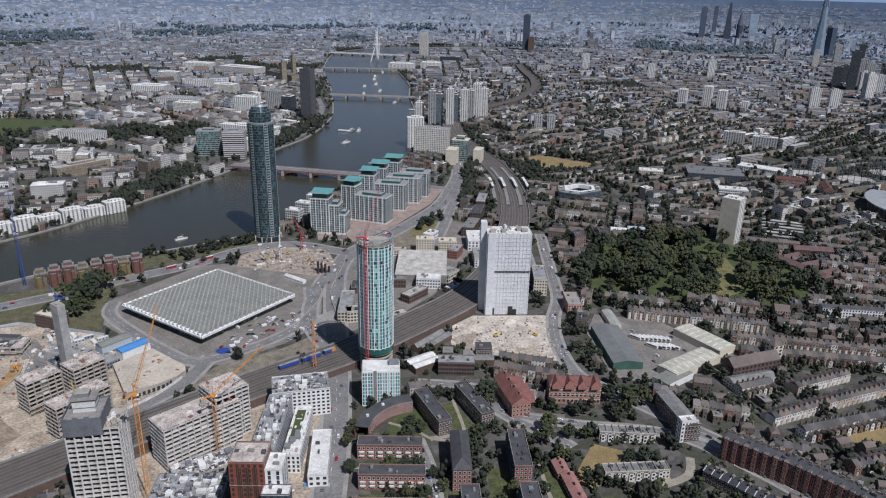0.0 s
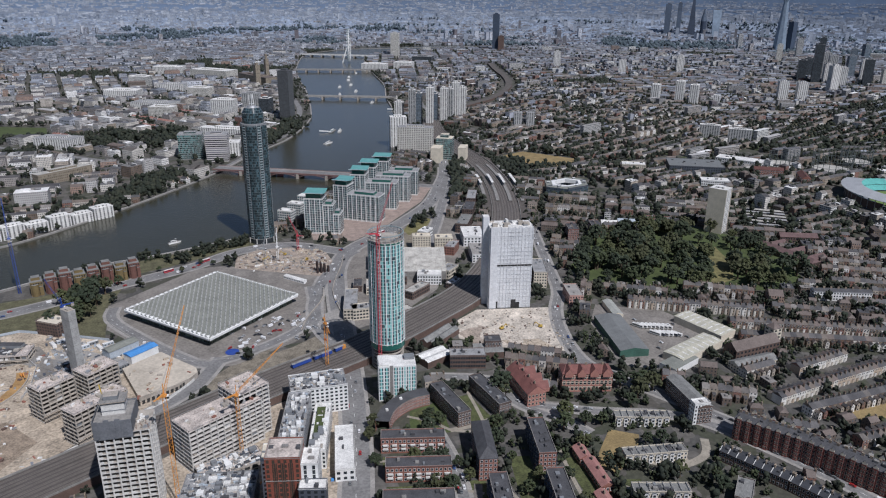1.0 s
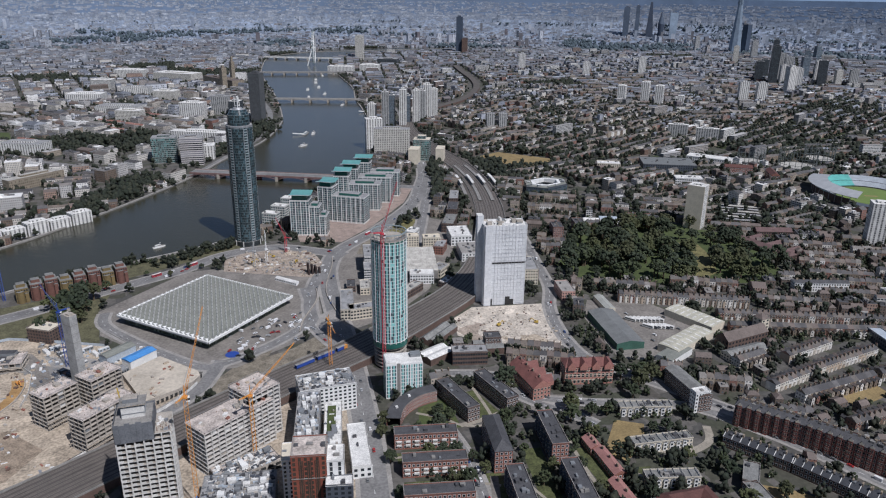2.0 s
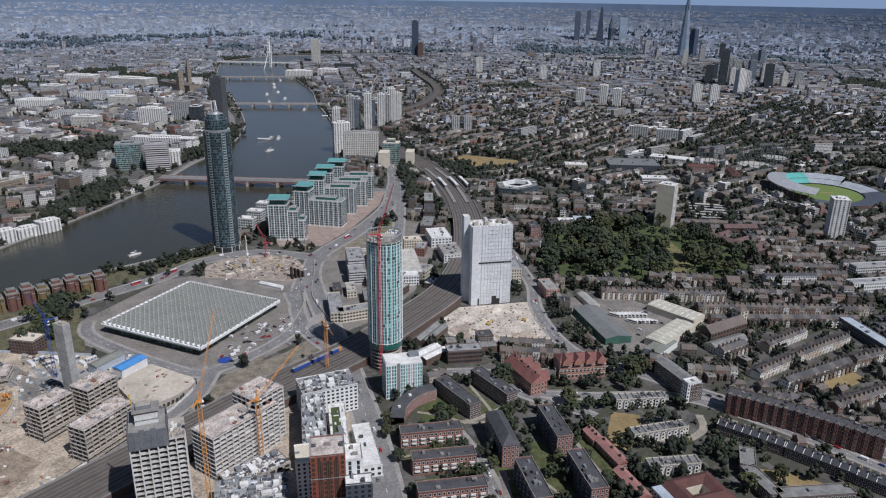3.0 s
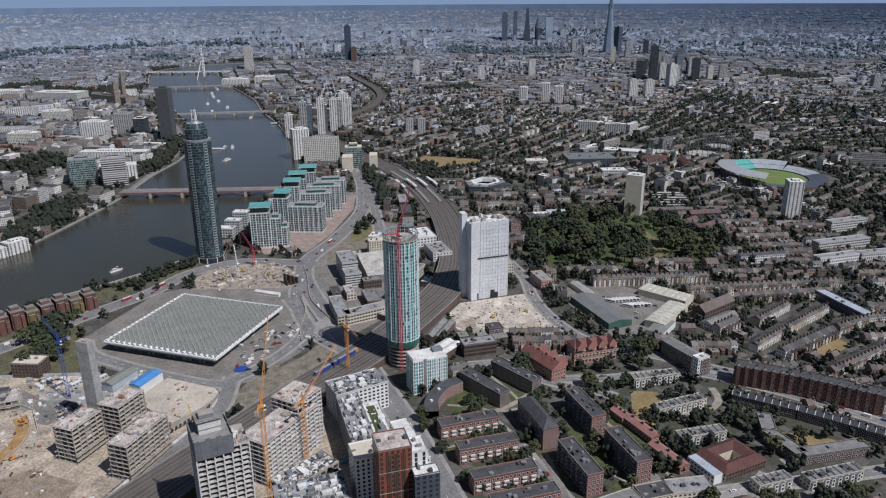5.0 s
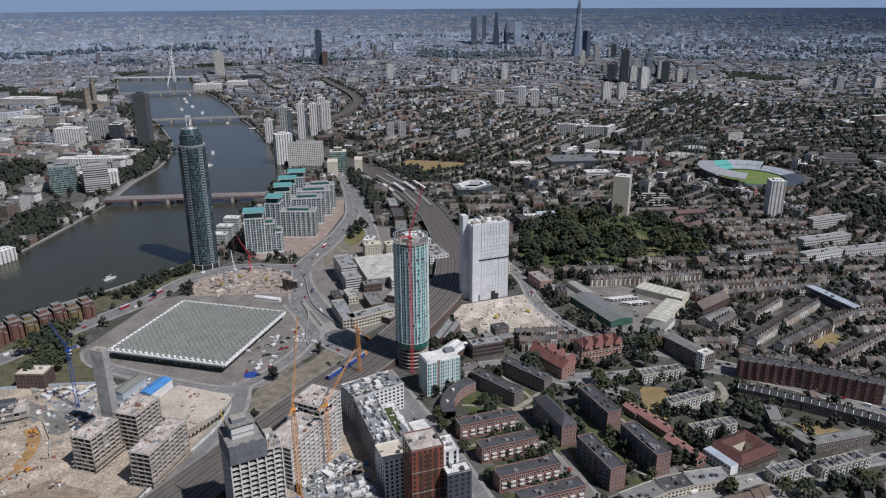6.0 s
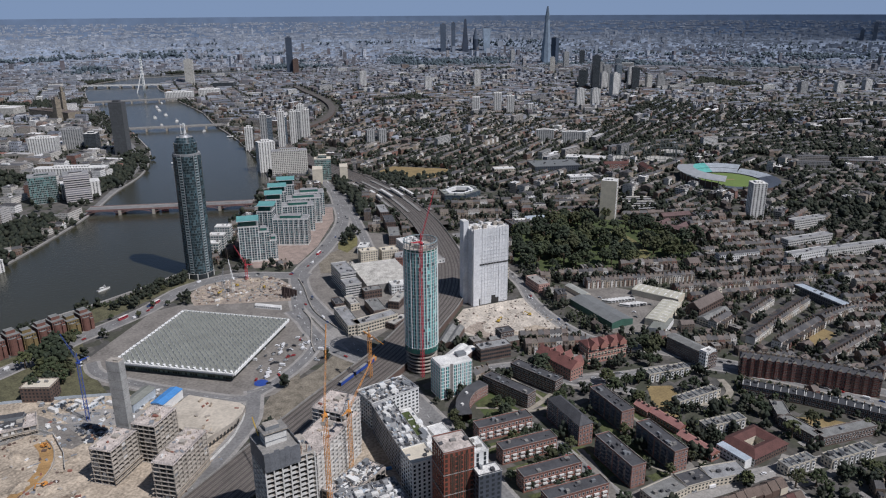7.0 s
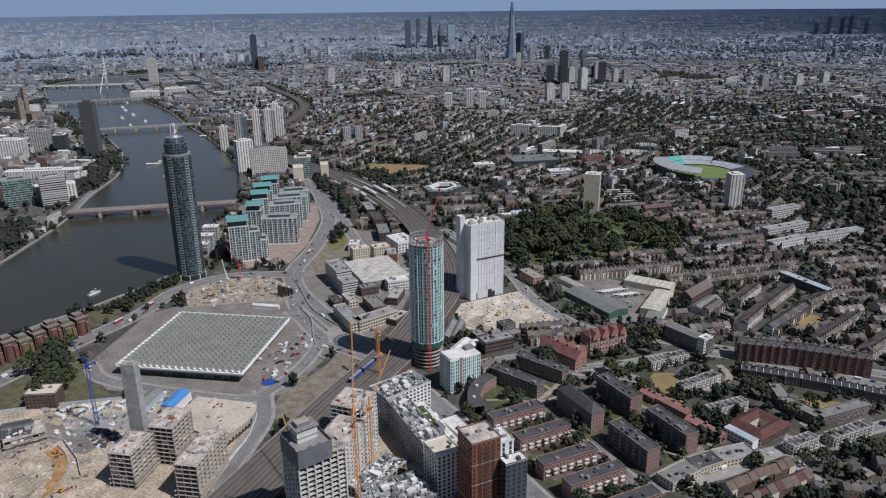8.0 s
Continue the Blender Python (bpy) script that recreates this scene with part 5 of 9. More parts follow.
b = flats(45, 487, radians(-4), 42, 24, 22, M_white, M_greyroof, "white clad block with a cluttered unfinished roof", bay=3.4, fw=0.55, fh=0.5, clutter=0, seed=50)
clutter_roof(b, 42, 24, 22.3, 46, 51)
b = flats(20, 440, radians(74), 66, 16, 23, M_palegrey, M_greyroof, "long pale grey brick block with a planted roof edge", bay=3.2, clutter=0, fw=0.5, fh=0.6, seed=52)
clutter_roof(b, 66, 16, 23.3, 30, 53)
b = flats(37, 438, radians(74), 58, 12, 14, M_white, M_whiteroof, "white block stepping down to a roof garden", bay=3.2, clutter=0, fw=0.5, fh=0.6, seed=54)
part("roof_garden", Geo().box(4, 1, 14.3, 14.8, 40, 6, M_grass), b, "planted roof bed")
clutter_roof(b, 58, 12, 14.3, 8, 55)
flats(1, 389.5, radians(-13), 16.5, 18, 34, M_white, M_cream, "white block with dark tall windows and a sandy roof", bay=3.6, fw=0.45, fh=0.6, clutter=5, seed=56)
b = flats(3, 357.5, radians(-17), 19.5, 19, 58, M_rustbrick, M_pave, "rust red brick tower with pale bands", bay=3.2, storey=3.1, fw=0.5, fh=0.66, clutter=4, seed=57, glass=M_darkwin)
for x in (-4.2, 0.2, 4.6):
    part("window_bay", Geo().box(x, -9.55, 3, 55, 2.6, 0.3, M_darkwin).panes((x - 1.3, -9.7), (x + 1.3, -9.7), 3, 55, 1.3, 3.1, 0.16, 0.95, M_rustbrick, 0.06), b, "tall dark recessed window bay")
part("roof_deck", Geo().box(0, 0, 58.26, 58.4, 17.5, 17, M_slabtop), b, "sandy roof deck")
for z in (15, 29, 43):
    part("pale_band", Geo().box(0, 0, z, z + 0.5, 20, 19.5, M_pave, None, 0, True), b, "pale stone band")
flats(16.6, 352, radians(-17), 9.5, 15, 53, M_white, M_whiteroof, "narrow white tower joined to the red one", bay=5.4, storey=3.1, fw=0.35, fh=0.85, clutter=2, seed=58)
flats(15.2, 340.2, radians(-17), 15, 8.5, 43, M_slateclad, M_whiteroof, "dark slate clad block with a white roof", bay=3.4, storey=3.1, fw=0.5, fh=0.55, clutter=3, seed=59)
b = flats(-34, 394, radians(-14), 44, 28, 14, M_greyclad, M_greyroof, "low block with an unfinished services roof", bay=3.2, clutter=0, seed=60)
clutter_roof(b, 44, 28, 14.3, 60, 61)
# its panes are black, painting the shade of open bays
b = flats(-25, 426, radians(14), 42, 18, 7, M_concrete, M_slabtop, "half-built concrete podium strewn with materials", bay=5, fw=0.7, fh=0.7, glass=M_darkin, clutter=0, seed=62)
clutter_roof(b, 42, 18, 7.3, 56, 63)
b = flats(49, 416, radians(78), 50, 13, 9, M_white, M_whiteroof, "low street front with a shallow pool terrace", bay=4, clutter=2, seed=64)
part("pool_terrace", Geo().box(0, 0, 6.3, 6.5, 38, 5, M_whiteroof), b)

# ---- schools, sheds and works in the middle ground ----
b = flats(203, 452, radians(88), 42, 15, 11, M_schoolbrick, M_redtile, "red brick board school with steep red tiled gables", "school_building", bay=3, trim=M_cream, pitched=6, clutter=0, chimneys=4, seed=70)
for k in (-14, -2, 10):
    part("cross_gable", Geo().gable(k, -5, 9, 12, 17, 14, 8, M_schoolbrick, M_redtile, math.pi / 2), b, "red tiled cross gable")
b = flats(252, 444, radians(-18), 40, 16, 16, M_schoolbrick, M_redtile, "tall red brick school banded in cream", "school_building", bay=3.3, storey=4.4, fw=0.6, fh=0.6, trim=M_cream, pitched=4, hip=4, clutter=0, chimneys=3, seed=71)
for k in (-15, -5, 5, 15):
    part("cross_gable", Geo().gable(k, -5, 14, 17, 21.5, 10, 6.5, M_schoolbrick, M_redtile, math.pi / 2), b, "red tiled gable")
for k in range(3):
    part("band", Geo().box(0, 0, 4 + k * 4.2, 4.4 + k * 4.2, 40.3, 16.3, M_cream, None, 0, True), b, "cream band")


def shed(cx, cy, ang, w, d, h, rise, wall, roof, label, bays=1, lights=0, seed=0):
    t = thing("shed", label, "warehouse", cx, cy, 0, ang)
    for k in range(bays):
        y = -d / 2 + (k + 0.5) * d / bays
        part("bay", Geo().gable(0, y, 0, h, h + rise, w, d / bays, wall, roof), t)
        if lights:
            g = Geo()
            for i in range(lights):
                x = -w / 2 + (i + 0.5) * w / lights
                hb = d / bays / 2
                for s in (-1, 1):
                    g.poly([(x - 0.7, y + s * hb * 0.8, h + rise * 0.2 + 0.1), (x + 0.7, y + s * hb * 0.8, h + rise * 0.2 + 0.1), (x + 0.7, y + s * hb * 0.15, h + rise * 0.85 + 0.1), (x - 0.7, y + s * hb * 0.15, h + rise * 0.85 + 0.1)][::s], M_whiteroof)
            part("rooflight_row", g, t, "pale strip rooflights", "stuff")
    take_rect(cx, cy, w, d, ang)
    return t


M_greenshed = plain("green_steel_cladding", [(0.05, 0.12, 0.09)], 0.6, 0.2)
M_metalroof = plain("grey_steel_roof", [(0.18, 0.185, 0.18)], 0.55, 0.2, 6, 0.8)
shed(327, 508, radians(-103), 72, 26, 6.5, 2.2, M_greenshed, M_metalroof, "long grey roofed depot shed with green walls", 1, 0)
b = shed(352, 560, radians(-103), 34, 10, 5, 1.5, M_cream, M_roofpale, "narrow pale roofed depot shed", 1)
M_depotroof = plain("cream_sheet_roof", [(0.48, 0.46, 0.37)], 0.7, 0.25, 5, 0.8)
shed(412, 497, radians(-75), 52, 22, 7, 0.8, M_cream, M_depotroof, "white roofed L-shaped depot wing", 1, 8)
shed(372, 462, radians(-162), 60, 20, 7, 0.8, M_cream, M_depotroof, "white roofed L-shaped depot wing", 1, 8)
shed(345, 446, radians(20), 34, 16, 6, 0.6, M_white, M_roofgrey, "flat grey roofed depot office", 1)
shed(211, 738, radians(-18), 56, 76, 9, 2.0, M_concdark, M_roofwornpale, "pale north-light depot roof in many bays", 10, 0)
shed(200, 520, radians(-15), 26, 17, 6, 2.5, M_darkbrick, M_shed, "old sheds below the viaduct", 2)
shed(170, 560, radians(35), 40, 16, 5, 2.5, M_darkbrick, M_shed, "old grey sheds below the viaduct", 2)
shed(152, 525, radians(20), 28, 18, 6, 1.5, M_darkbrick, M_whiteroof, "low works with a patched pale roof", 2)
flats(176, 508, radians(-18), 30, 13, 12, M_darkbrick, M_greyroof, "dark brick office with long window bands", bay=2.2, fw=0.85, fh=0.5, clutter=8, seed=72)
flats(206, 524, radians(-16), 14, 12, 12, M_darkbrick, M_felt, "dark brick house still standing by the rubble", bay=2.6, trim=M_white, clutter=2, seed=73)
flats(311, 391, radians(83), 46, 12, 14, M_darkbrick, M_shed, "long four-storey block with a glazed white end", bay=2.6, trim=M_white, pitched=2, clutter=0, seed=74)
flats(306, 372, radians(83), 7, 12.6, 17, M_white, M_whiteroof, "white glazed stair tower of flats", bay=2.4, clutter=1, seed=75)
flats(128, 629, radians(-3), 46, 13, 11, M_cream, M_greyroof, "cream brick offices round a yard", bay=3, fw=0.7, clutter=6, seed=76)
flats(109, 650, radians(75), 50, 13, 11, M_cream, M_greyroof, "cream brick offices round a yard", bay=3, fw=0.7, clutter=5, seed=77)
flats(150, 660, radians(74), 34, 14, 9, M_darkbrick, M_shed, "brown brick warehouse beside the yard", bay=3, clutter=3, seed=78)
flats(168, 752, radians(75), 40, 18, 20, M_slabwhite, M_greyroof, "stepped office block with pale window bands", "office_block", bay=3, fw=0.94, fh=0.45, clutter=6, seed=79)
flats(158, 720, radians(75), 20, 18, 15, M_slabwhite, M_greyroof, "stepped office block with pale window bands", "office_block", bay=3, fw=0.94, fh=0.45, clutter=2, seed=80)
flats(232, 798, radians(-16), 22, 12, 16, M_cream, M_cream, "small cream rendered office block", "office_block", bay=3, clutter=2, seed=81)
flats(258, 790, radians(-16), 22, 14, 14, M_cream, M_cream, "small cream rendered office block", "office_block", bay=3, clutter=2, seed=82)
flats(300, 800, radians(75), 40, 26, 12, M_white, M_whiteroof, "white flat roofed works building", "office_block", bay=4, clutter=9, seed=83)
flats(288, 745, radians(75), 40, 24, 10, M_white, M_pave, "open white roof deck under construction", "office_block", bay=4, clutter=12, seed=84)
for i, (x, y, a, w, d, h, wall, roof) in enumerate(((205, 690, -20, 26, 14, 11, M_white, M_whiteroof), (182, 664, 35, 30, 12, 8, M_darkbrick, M_roofwornpale), (232, 704, 40, 22, 14, 9, M_cream, M_greyroof), (172, 700, -16, 20, 12, 9, M_darkbrick, M_shed), (262, 772, 55, 26, 12, 10, M_redbrick, M_greyroof), (310, 852, 58, 44, 15, 12, M_darkbrick, M_shed), (337, 902, 62, 40, 14, 14, M_darkbrick, M_felt), (364, 958, 64, 46, 13, 13, M_darkbrick, M_greyroof), (250, 836, 45, 20, 12, 9, M_white, M_whiteroof), (196, 792, -16, 20, 10, 7, M_cream, M_roofwornpale), (140, 690, 75, 24, 10, 7, M_cream, M_roofwornpale), (226, 672, 42, 18, 9, 6, M_darkbrick, M_whiteroof), (150, 620, 20, 26, 10, 6, M_darkbrick, M_roofwornpale), (128, 700, 75, 20, 9, 6, M_darkbrick, M_felt))):
    flats(x, y, radians(a), w, d, h, wall, roof, "low flat roofed works beside the railway", "workshop", bay=3, fw=0.6, clutter=4, seed=400 + i, group="railway works")
flats(330, 600, radians(74), 30, 14, 10, M_pinkwall, M_pave, "low pink rendered office building", "office_block", bay=3, clutter=3, seed=85)
flats(318, 655, radians(70), 40, 14, 18, M_cream, M_greyroof, "stepped tan brick flats beside the park", bay=3, balconies=M_darkbrick, clutter=4, seed=86)
b = thing("school_building", "low building round a court under a rusty tiled roof", "school", 221, 281, 0, radians(-8))
for k in range(4):
    ring = [[(sx * rx, sy * ry) for sx, sy in ((-1, -1), (1, -1), (1, 1), (-1, 1))] for rx, ry in ((19, 15), (12.5, 9), (6.5, 3.6))]
    (ax, ay), (bx, by) = ring[0][k], ring[0][(k + 1) % 4]
    (cx, cy), (ex, ey) = ring[1][k], ring[1][(k + 1) % 4]
    (fx, fy), (gx, gy) = ring[2][k], ring[2][(k + 1) % 4]
    wing = Geo()
    wing.poly([(ax, ay, 6.2), (bx, by, 6.2), (ex, ey, 9.6), (cx, cy, 9.6)], M_rusttile)
    wing.poly([(cx, cy, 9.6), (ex, ey, 9.6), (gx, gy, 6.6), (fx, fy, 6.6)], M_rusttile)
    part("roof_slope", wing, b, "hipped rusty tiled wing")
    wall = Geo()
    q = 0.95
    wall.poly([(ax * q, ay * q, 0), (bx * q, by * q, 0), (bx * q, by * q, 6.3), (ax * q, ay * q, 6.3)], M_white if k == 3 else M_darkbrick)
    wall.poly([(gx, gy, 0), (fx, fy, 0), (fx, fy, 6.7), (gx, gy, 6.7)], M_cream)
    part("wall", wall, b)
    part("glazing", Geo().panes((ax * q, ay * q), (bx * q, by * q), 0.6, 6, 2.6, 3, 0.5, 0.5, M_glass, 0.1), b, "", "stuff")
part("side_wing", Geo().box(-23.5, -1, 0, 7.2, 7, 24, M_white, M_bluegrey), b, "white low wing with a pale blue roof")
part("glazing", Geo().panes((-27, 11), (-27, -13), 0.6, 6.6, 3, 3.2, 0.6, 0.4, M_glass, 0.08), b, "", "stuff")
take_rect(219, 281, 52, 32, radians(-8))
for i, (x, y, a, L) in enumerate(((277, 291, -137, 22), (265, 269, -102, 30), (286, 246, -21, 50))):
    flats(x, y, radians(a), L, 10, 7.5, M_darkbrick, M_shed, "low grey roofed flats in a zigzag round a green", bay=3, trim=M_white, clutter=1, seed=90 + i, group="zigzag flats")
for i, (x, y, a, L) in enumerate(((248, 345, -12, 44), (228, 310, -20, 36), (221, 250, -16, 26), (260, 232, -18, 42), (265, 385, -20, 40))):
    b = flats(x, y, radians(a), L, 9, 7, M_cream, M_shed, "short terrace with white fronts and a grey flat roof", "house_terrace", bay=2.6, trim=M_white, clutter=10, seed=95 + i, group="white fronted terraces")
    for k in range(int(L / 5)):
        x0 = -L / 2 + 2.5 + k * 5
        bay = part("bay", Geo().box(x0, -5.1, 0, 6.4, 2.6, 1.2, M_white, M_slateclad), b, "white projecting bay")
        part("bay_window", Geo().panes((x0 - 1.3, -5.7), (x0 + 1.3, -5.7), 0.6, 6.2, 2.6, 2.9, 0.6, 0.6, M_glass, 0.06), bay, "dark bay windows", "stuff")
        part("party_wall", Geo().box(x0 + 2.5, 0, 7.2, 8.3, 0.35, 9.2, M_white, M_pave), b, "white party wall above the roof")
for i, (x, y, a, L) in enumerate(((125, 290, -9, 28), (150, 285, -18, 20), (173, 276, -25, 28))):
    flats(x, y, radians(a), L, 14, 6, M_cream, (M_shed, M_felt, M_greyroof)[i], "low shops with flat roofs", "shop_parade", bay=3, clutter=5, seed=100 + i)
grng = random.Random(12)
for k in range(9):
    for j in range(2):
        x, y = 134 + k * 6.6 - j * 4.2, 260 - k * 1.75 - j * 14.5
        shed(x, y, radians(-15), 6.5, 10 + grng.uniform(-1, 1.5), 6.2 + grng.uniform(-0.6, 1.2), 3.8, M_cream if (k + j) % 4 == 0 else M_darkbrick, M_brownroof if grng.random() < 0.75 else M_rusttile, "brown tiled gabled house in a stepped row", 1)
# mansion flats
for i, (x, y, a, L) in enumerate(((334, 330, -57, 48), (360, 283, -64, 60))):
    b = flats(x, y, radians(a), L, 13, 16.5, M_mansion, M_felt, "long red brick mansion flats with bays and many chimneys", "mansion_block", bay=2.3, fw=0.5, fh=0.6, trim=M_cream, clutter=10, chimneys=12, pitched=2.6, hip=2, seed=110 + i, group="mansion flats")
    for k in range(int(L / 6.5)):
        for s in (-1, 1):
            x0 = -L / 2 + 3.2 + k * 6.5
            bay = part("bay", Geo().prism(rect(x0, s * 6.9, 2.8, 1.8), 0, 17.6, M_mansion, M_felt), b, "full-height red brick bay")
            face = ((x0 - 1.4, -7.8), (x0 + 1.4, -7.8)) if s < 0 else ((x0 + 1.4, 7.8), (x0 - 1.4, 7.8))
            part("pediment", Geo().gable(x0, s * 6.9, 17.6, 18.4, 20.2, 1.8, 2.8, M_cream, M_felt, math.pi / 2), bay, "cream gable over the bay")
            part("bay_window", Geo().panes(*face, 0.8, 17, 1.4, 3.2, 0.62, 0.6, M_cream, 0.04).panes(*face, 0.8, 17, 1.4, 3.2, 0.45, 0.5, M_glass, 0.08), bay, "cream framed bay windows", "stuff")
for i, (x, y, a, L) in enumerate(((303, 310, -64, 46), (322, 267, -68, 46), (338, 225, -68, 46))):
    b = flats(x, y, radians(a), L, 10, 8, M_darkbrick, M_blackslate, "dark brick terrace with a black roof and white party walls", "house_terrace", bay=2.6, trim=M_white, pitched=2.2, clutter=6, chimneys=0, seed=115 + i, group="dark terraces")
    for k in range(9):
        x0 = -L / 2 + 0.2 + k * (L - 0.4) / 8
        part("party_wall", Geo().gable(x0, 0, 7.8, 8.4, 10.7, 0.45, 10.6, M_slabwhite, M_slabwhite), b, "white party wall across the roof")
        part("chimney", Geo().box(x0 + 0.5, 0, 10, 12.2, 0.9, 2.2, M_chimney), b, "brick chimney")
        part("rear_wing", Geo().gable(x0 + 2.4, 7, 0, 5.2, 6.8, 4.2, 3.0, M_darkbrick, M_blackslate, math.pi / 2), b, "slate roofed rear wing")

flats(537, 378, radians(-108), 76, 12, 8, M_slateclad, M_bluegrey, "long low building with a pale blue-grey roof", "school_building", bay=3, clutter=2, seed=130)
flats(422, 446, radians(3), 50, 15, 9, M_darkbrick, M_slate, "large dark church hall with a steep roof", "church_hall", bay=4, pitched=6, clutter=0, seed=131)
flats(450, 452, radians(3), 10, 10, 18, M_cream, M_slate, "square tan brick church tower", "church_tower", bay=4, pitched=4, hip=4.9, clutter=0, seed=132)
flats(405, 425, radians(1), 42, 13, 6, M_cream, M_shed, "low hall with a ridged roof", "church_hall", bay=3, pitched=3, clutter=0, seed=133)
flats(593, 508, radians(-24), 58, 10, 10, M_white, M_felt, "white stucco terrace by the park", "house_terrace", bay=2.8, pitched=2, clutter=0, chimneys=8, seed=134)
flats(658, 453, radians(-17), 60, 11, 12, M_white, M_greyroof, "long white slab of flats", bay=3, clutter=3, seed=135)
flats(732, 424, radians(-21), 100, 11, 12, M_slabwhite, M_greyroof, "long white slab of flats", bay=3, clutter=5, seed=136)
b = flats(634, 626, radians(-83), 84, 15, 7, M_darkbrick, M_plumtile, "long brown brick school under low plum tiled roofs", "school_building", bay=3, pitched=3.5, hip=4, clutter=0, chimneys=2, seed=137)
for k in (-26, 2, 28):
    part("cross_wing", Geo().gable(k, 15, 0, 6.5, 10, 30, 13, M_darkbrick, M_plumtile, math.pi / 2), b, "plum tiled cross wing")
flats(690, 664, radians(-25), 46, 14, 8, M_darkbrick, M_plumtile, "brown brick school hall with a plum tiled roof", "school_building", bay=3, pitched=4, clutter=0, chimneys=1, seed=138)
for k in range(6):
    flats(700 + k * 9, 725 + k * 11, radians(-38), 52, 7, 3, M_darkbrick, M_roofwornpale if k % 2 else M_greyroof, "row of low flat roofed garages", "garage_row", bay=3, fw=0.7, fh=0.7, clutter=0, parapet=0, seed=139 + k, group="garage rows")
for i, (x, y, a, L, h) in enumerate(((424, 768, 70, 26, 16), (462, 775, 70, 26, 14), (552, 766, -30, 34, 15))):
    flats(x, y, radians(a), L, 13, h, M_redbrick, M_felt, "red brick mansion flats with white trimmed windows", "mansion_block", bay=2.6, fw=0.5, fh=0.6, trim=M_white, clutter=4, chimneys=4, seed=150 + i)
shed(528, 792, radians(-28), 34, 16, 6, 1.2, M_white, M_bluegrey, "pale blue roofed workshop near the park", 2)
shed(500, 800, radians(-28), 22, 14, 5, 1.2, M_white, M_whiteroof, "white roofed workshop near the park", 2)
flats(770, 917, radians(-30), 44, 20, 12, M_white, M_whiteroof, "white modern school wing", "school_building", bay=3.4, fw=0.75, fh=0.5, clutter=6, seed=155)
flats(707, 1051, radians(-30), 40, 22, 13, M_cream, M_whiteroof, "pale flat roofed works building", "office_block", bay=3.4, fw=0.6, clutter=6, seed=156)
for i, (x, y, a) in enumerate(((899, 939, -35), (922, 885, 55))):
    flats(x, y, radians(a), 46, 14, 14, M_redbrick, M_rusttile, "red brick flats under brown tiles", bay=2.8, trim=M_white, pitched=4, clutter=0, chimneys=3, seed=157 + i)

# ---- terraced houses ----
def house_mesh_set(kind):
    wall = M_brick_o if kind != 2 else M_render_o
    w, d, h = 5.4, 9.0, 7.2 if kind != 1 else 9.6
    body = Geo().box(0, 0, 0, h, w, d, wall, M_slate_o)
    roof = Geo().gable(0, 0, h - 0.05, h + 0.05, h + 2.6, w, d + 0.5, M_brick_o, M_slate_o)
    rear = Geo().gable(-0.9, d / 2 + 2.4, 0, h - 1.8, h - 0.2, 4.8, 3.2, wall, M_slate_o, math.pi / 2)
    stack = Geo().box(w / 2, -1.6, h, h + 4.0, 0.75, 1.8, M_chimney)
    for y in (-2.2, -1.6, -1.0):
        stack.tube(w / 2, y, h + 4.0, h + 4.6, 0.17, 6, M_redtile)
    bay = Geo().prism([(-1.9, -d / 2), (-1.4, -d / 2 - 0.8), (0.2, -d / 2 - 0.8), (0.7, -d / 2)], 0, h - 2.4 if kind == 1 else 3.2, M_render_o, M_slate_o)
    win = Geo().box(0, 0, 0, 1.6, 1.15, 0.12, M_white).box(0, -0.04, 0.12, 1.48, 0.9, 0.12, M_glass)
    return h, d, [m.mesh(n) for m, n in ((body, "wall"), (roof, "roof"), (rear, "rear_wing"), (stack, "chimney"), (bay, "bay_window"))], win.mesh("window")


HOUSE_KINDS = [house_mesh_set(k) for k in range(3)]
HOUSE_LABELS = ["two-storey brown brick terraced house with a slate roof", "three-storey brown brick terraced house with a bay and slate roof", "rendered two-storey terraced house with a slate roof"]


def house(kind, x, y, ang):
    h, d, meshes, win = HOUSE_KINDS[kind]
    t = solid("terraced_house", meshes[0], HOUSE_LABELS[kind], "house", pose(x, y, 0, 0, 0, math.degrees(ang)), "terraced houses")
    for me in meshes[1:]:
        part(me.name.split(".")[0], me, t)
    for wx, wz in ((-0.6, h - 2.2), (1.7, h - 2.2)):
        o = part("window", win, t)
        o.location = (wx, -d / 2 - 0.06, wz)
    return t


def row(kind, pts, flip=False, step=5.4):
    line = smooth_line(pts, 8)
    done, left = 0.0, step / 2
    for a, b in zip(line, line[1:]):
        seg = math.hypot(b[0] - a[0], b[1] - a[1])
        ang = math.atan2(b[1] - a[1], b[0] - a[0]) + (math.pi if flip else 0)
        while left <= seg:
            t = left / seg
            house(kind, a[0] + (b[0] - a[0]) * t, a[1] + (b[1] - a[1]) * t, ang)
            left += step
        left -= seg
    take_line(line, 15)


row(1, [(374, 567), (436, 531), (487, 502)])
row(0, [(440, 496), (526, 451), (600, 412)])
row(0, [(430, 470), (510, 430), (560, 405)], True)
row(2, [(380, 372), (458, 380), (515, 384)])
row(0, [(390, 352), (473, 352)], True)
row(0, [(392, 309), (485, 306)])
row(2, [(430, 404), (490, 410)])
row(0, [(384, 414), (415, 416)], True)
row(0, [(478, 352), (530, 345), (560, 325)])
row(1, [(400, 268), (500, 262)])
row(0, [(395, 240), (480, 232)], True)
row(2, [(520, 300), (600, 275)])


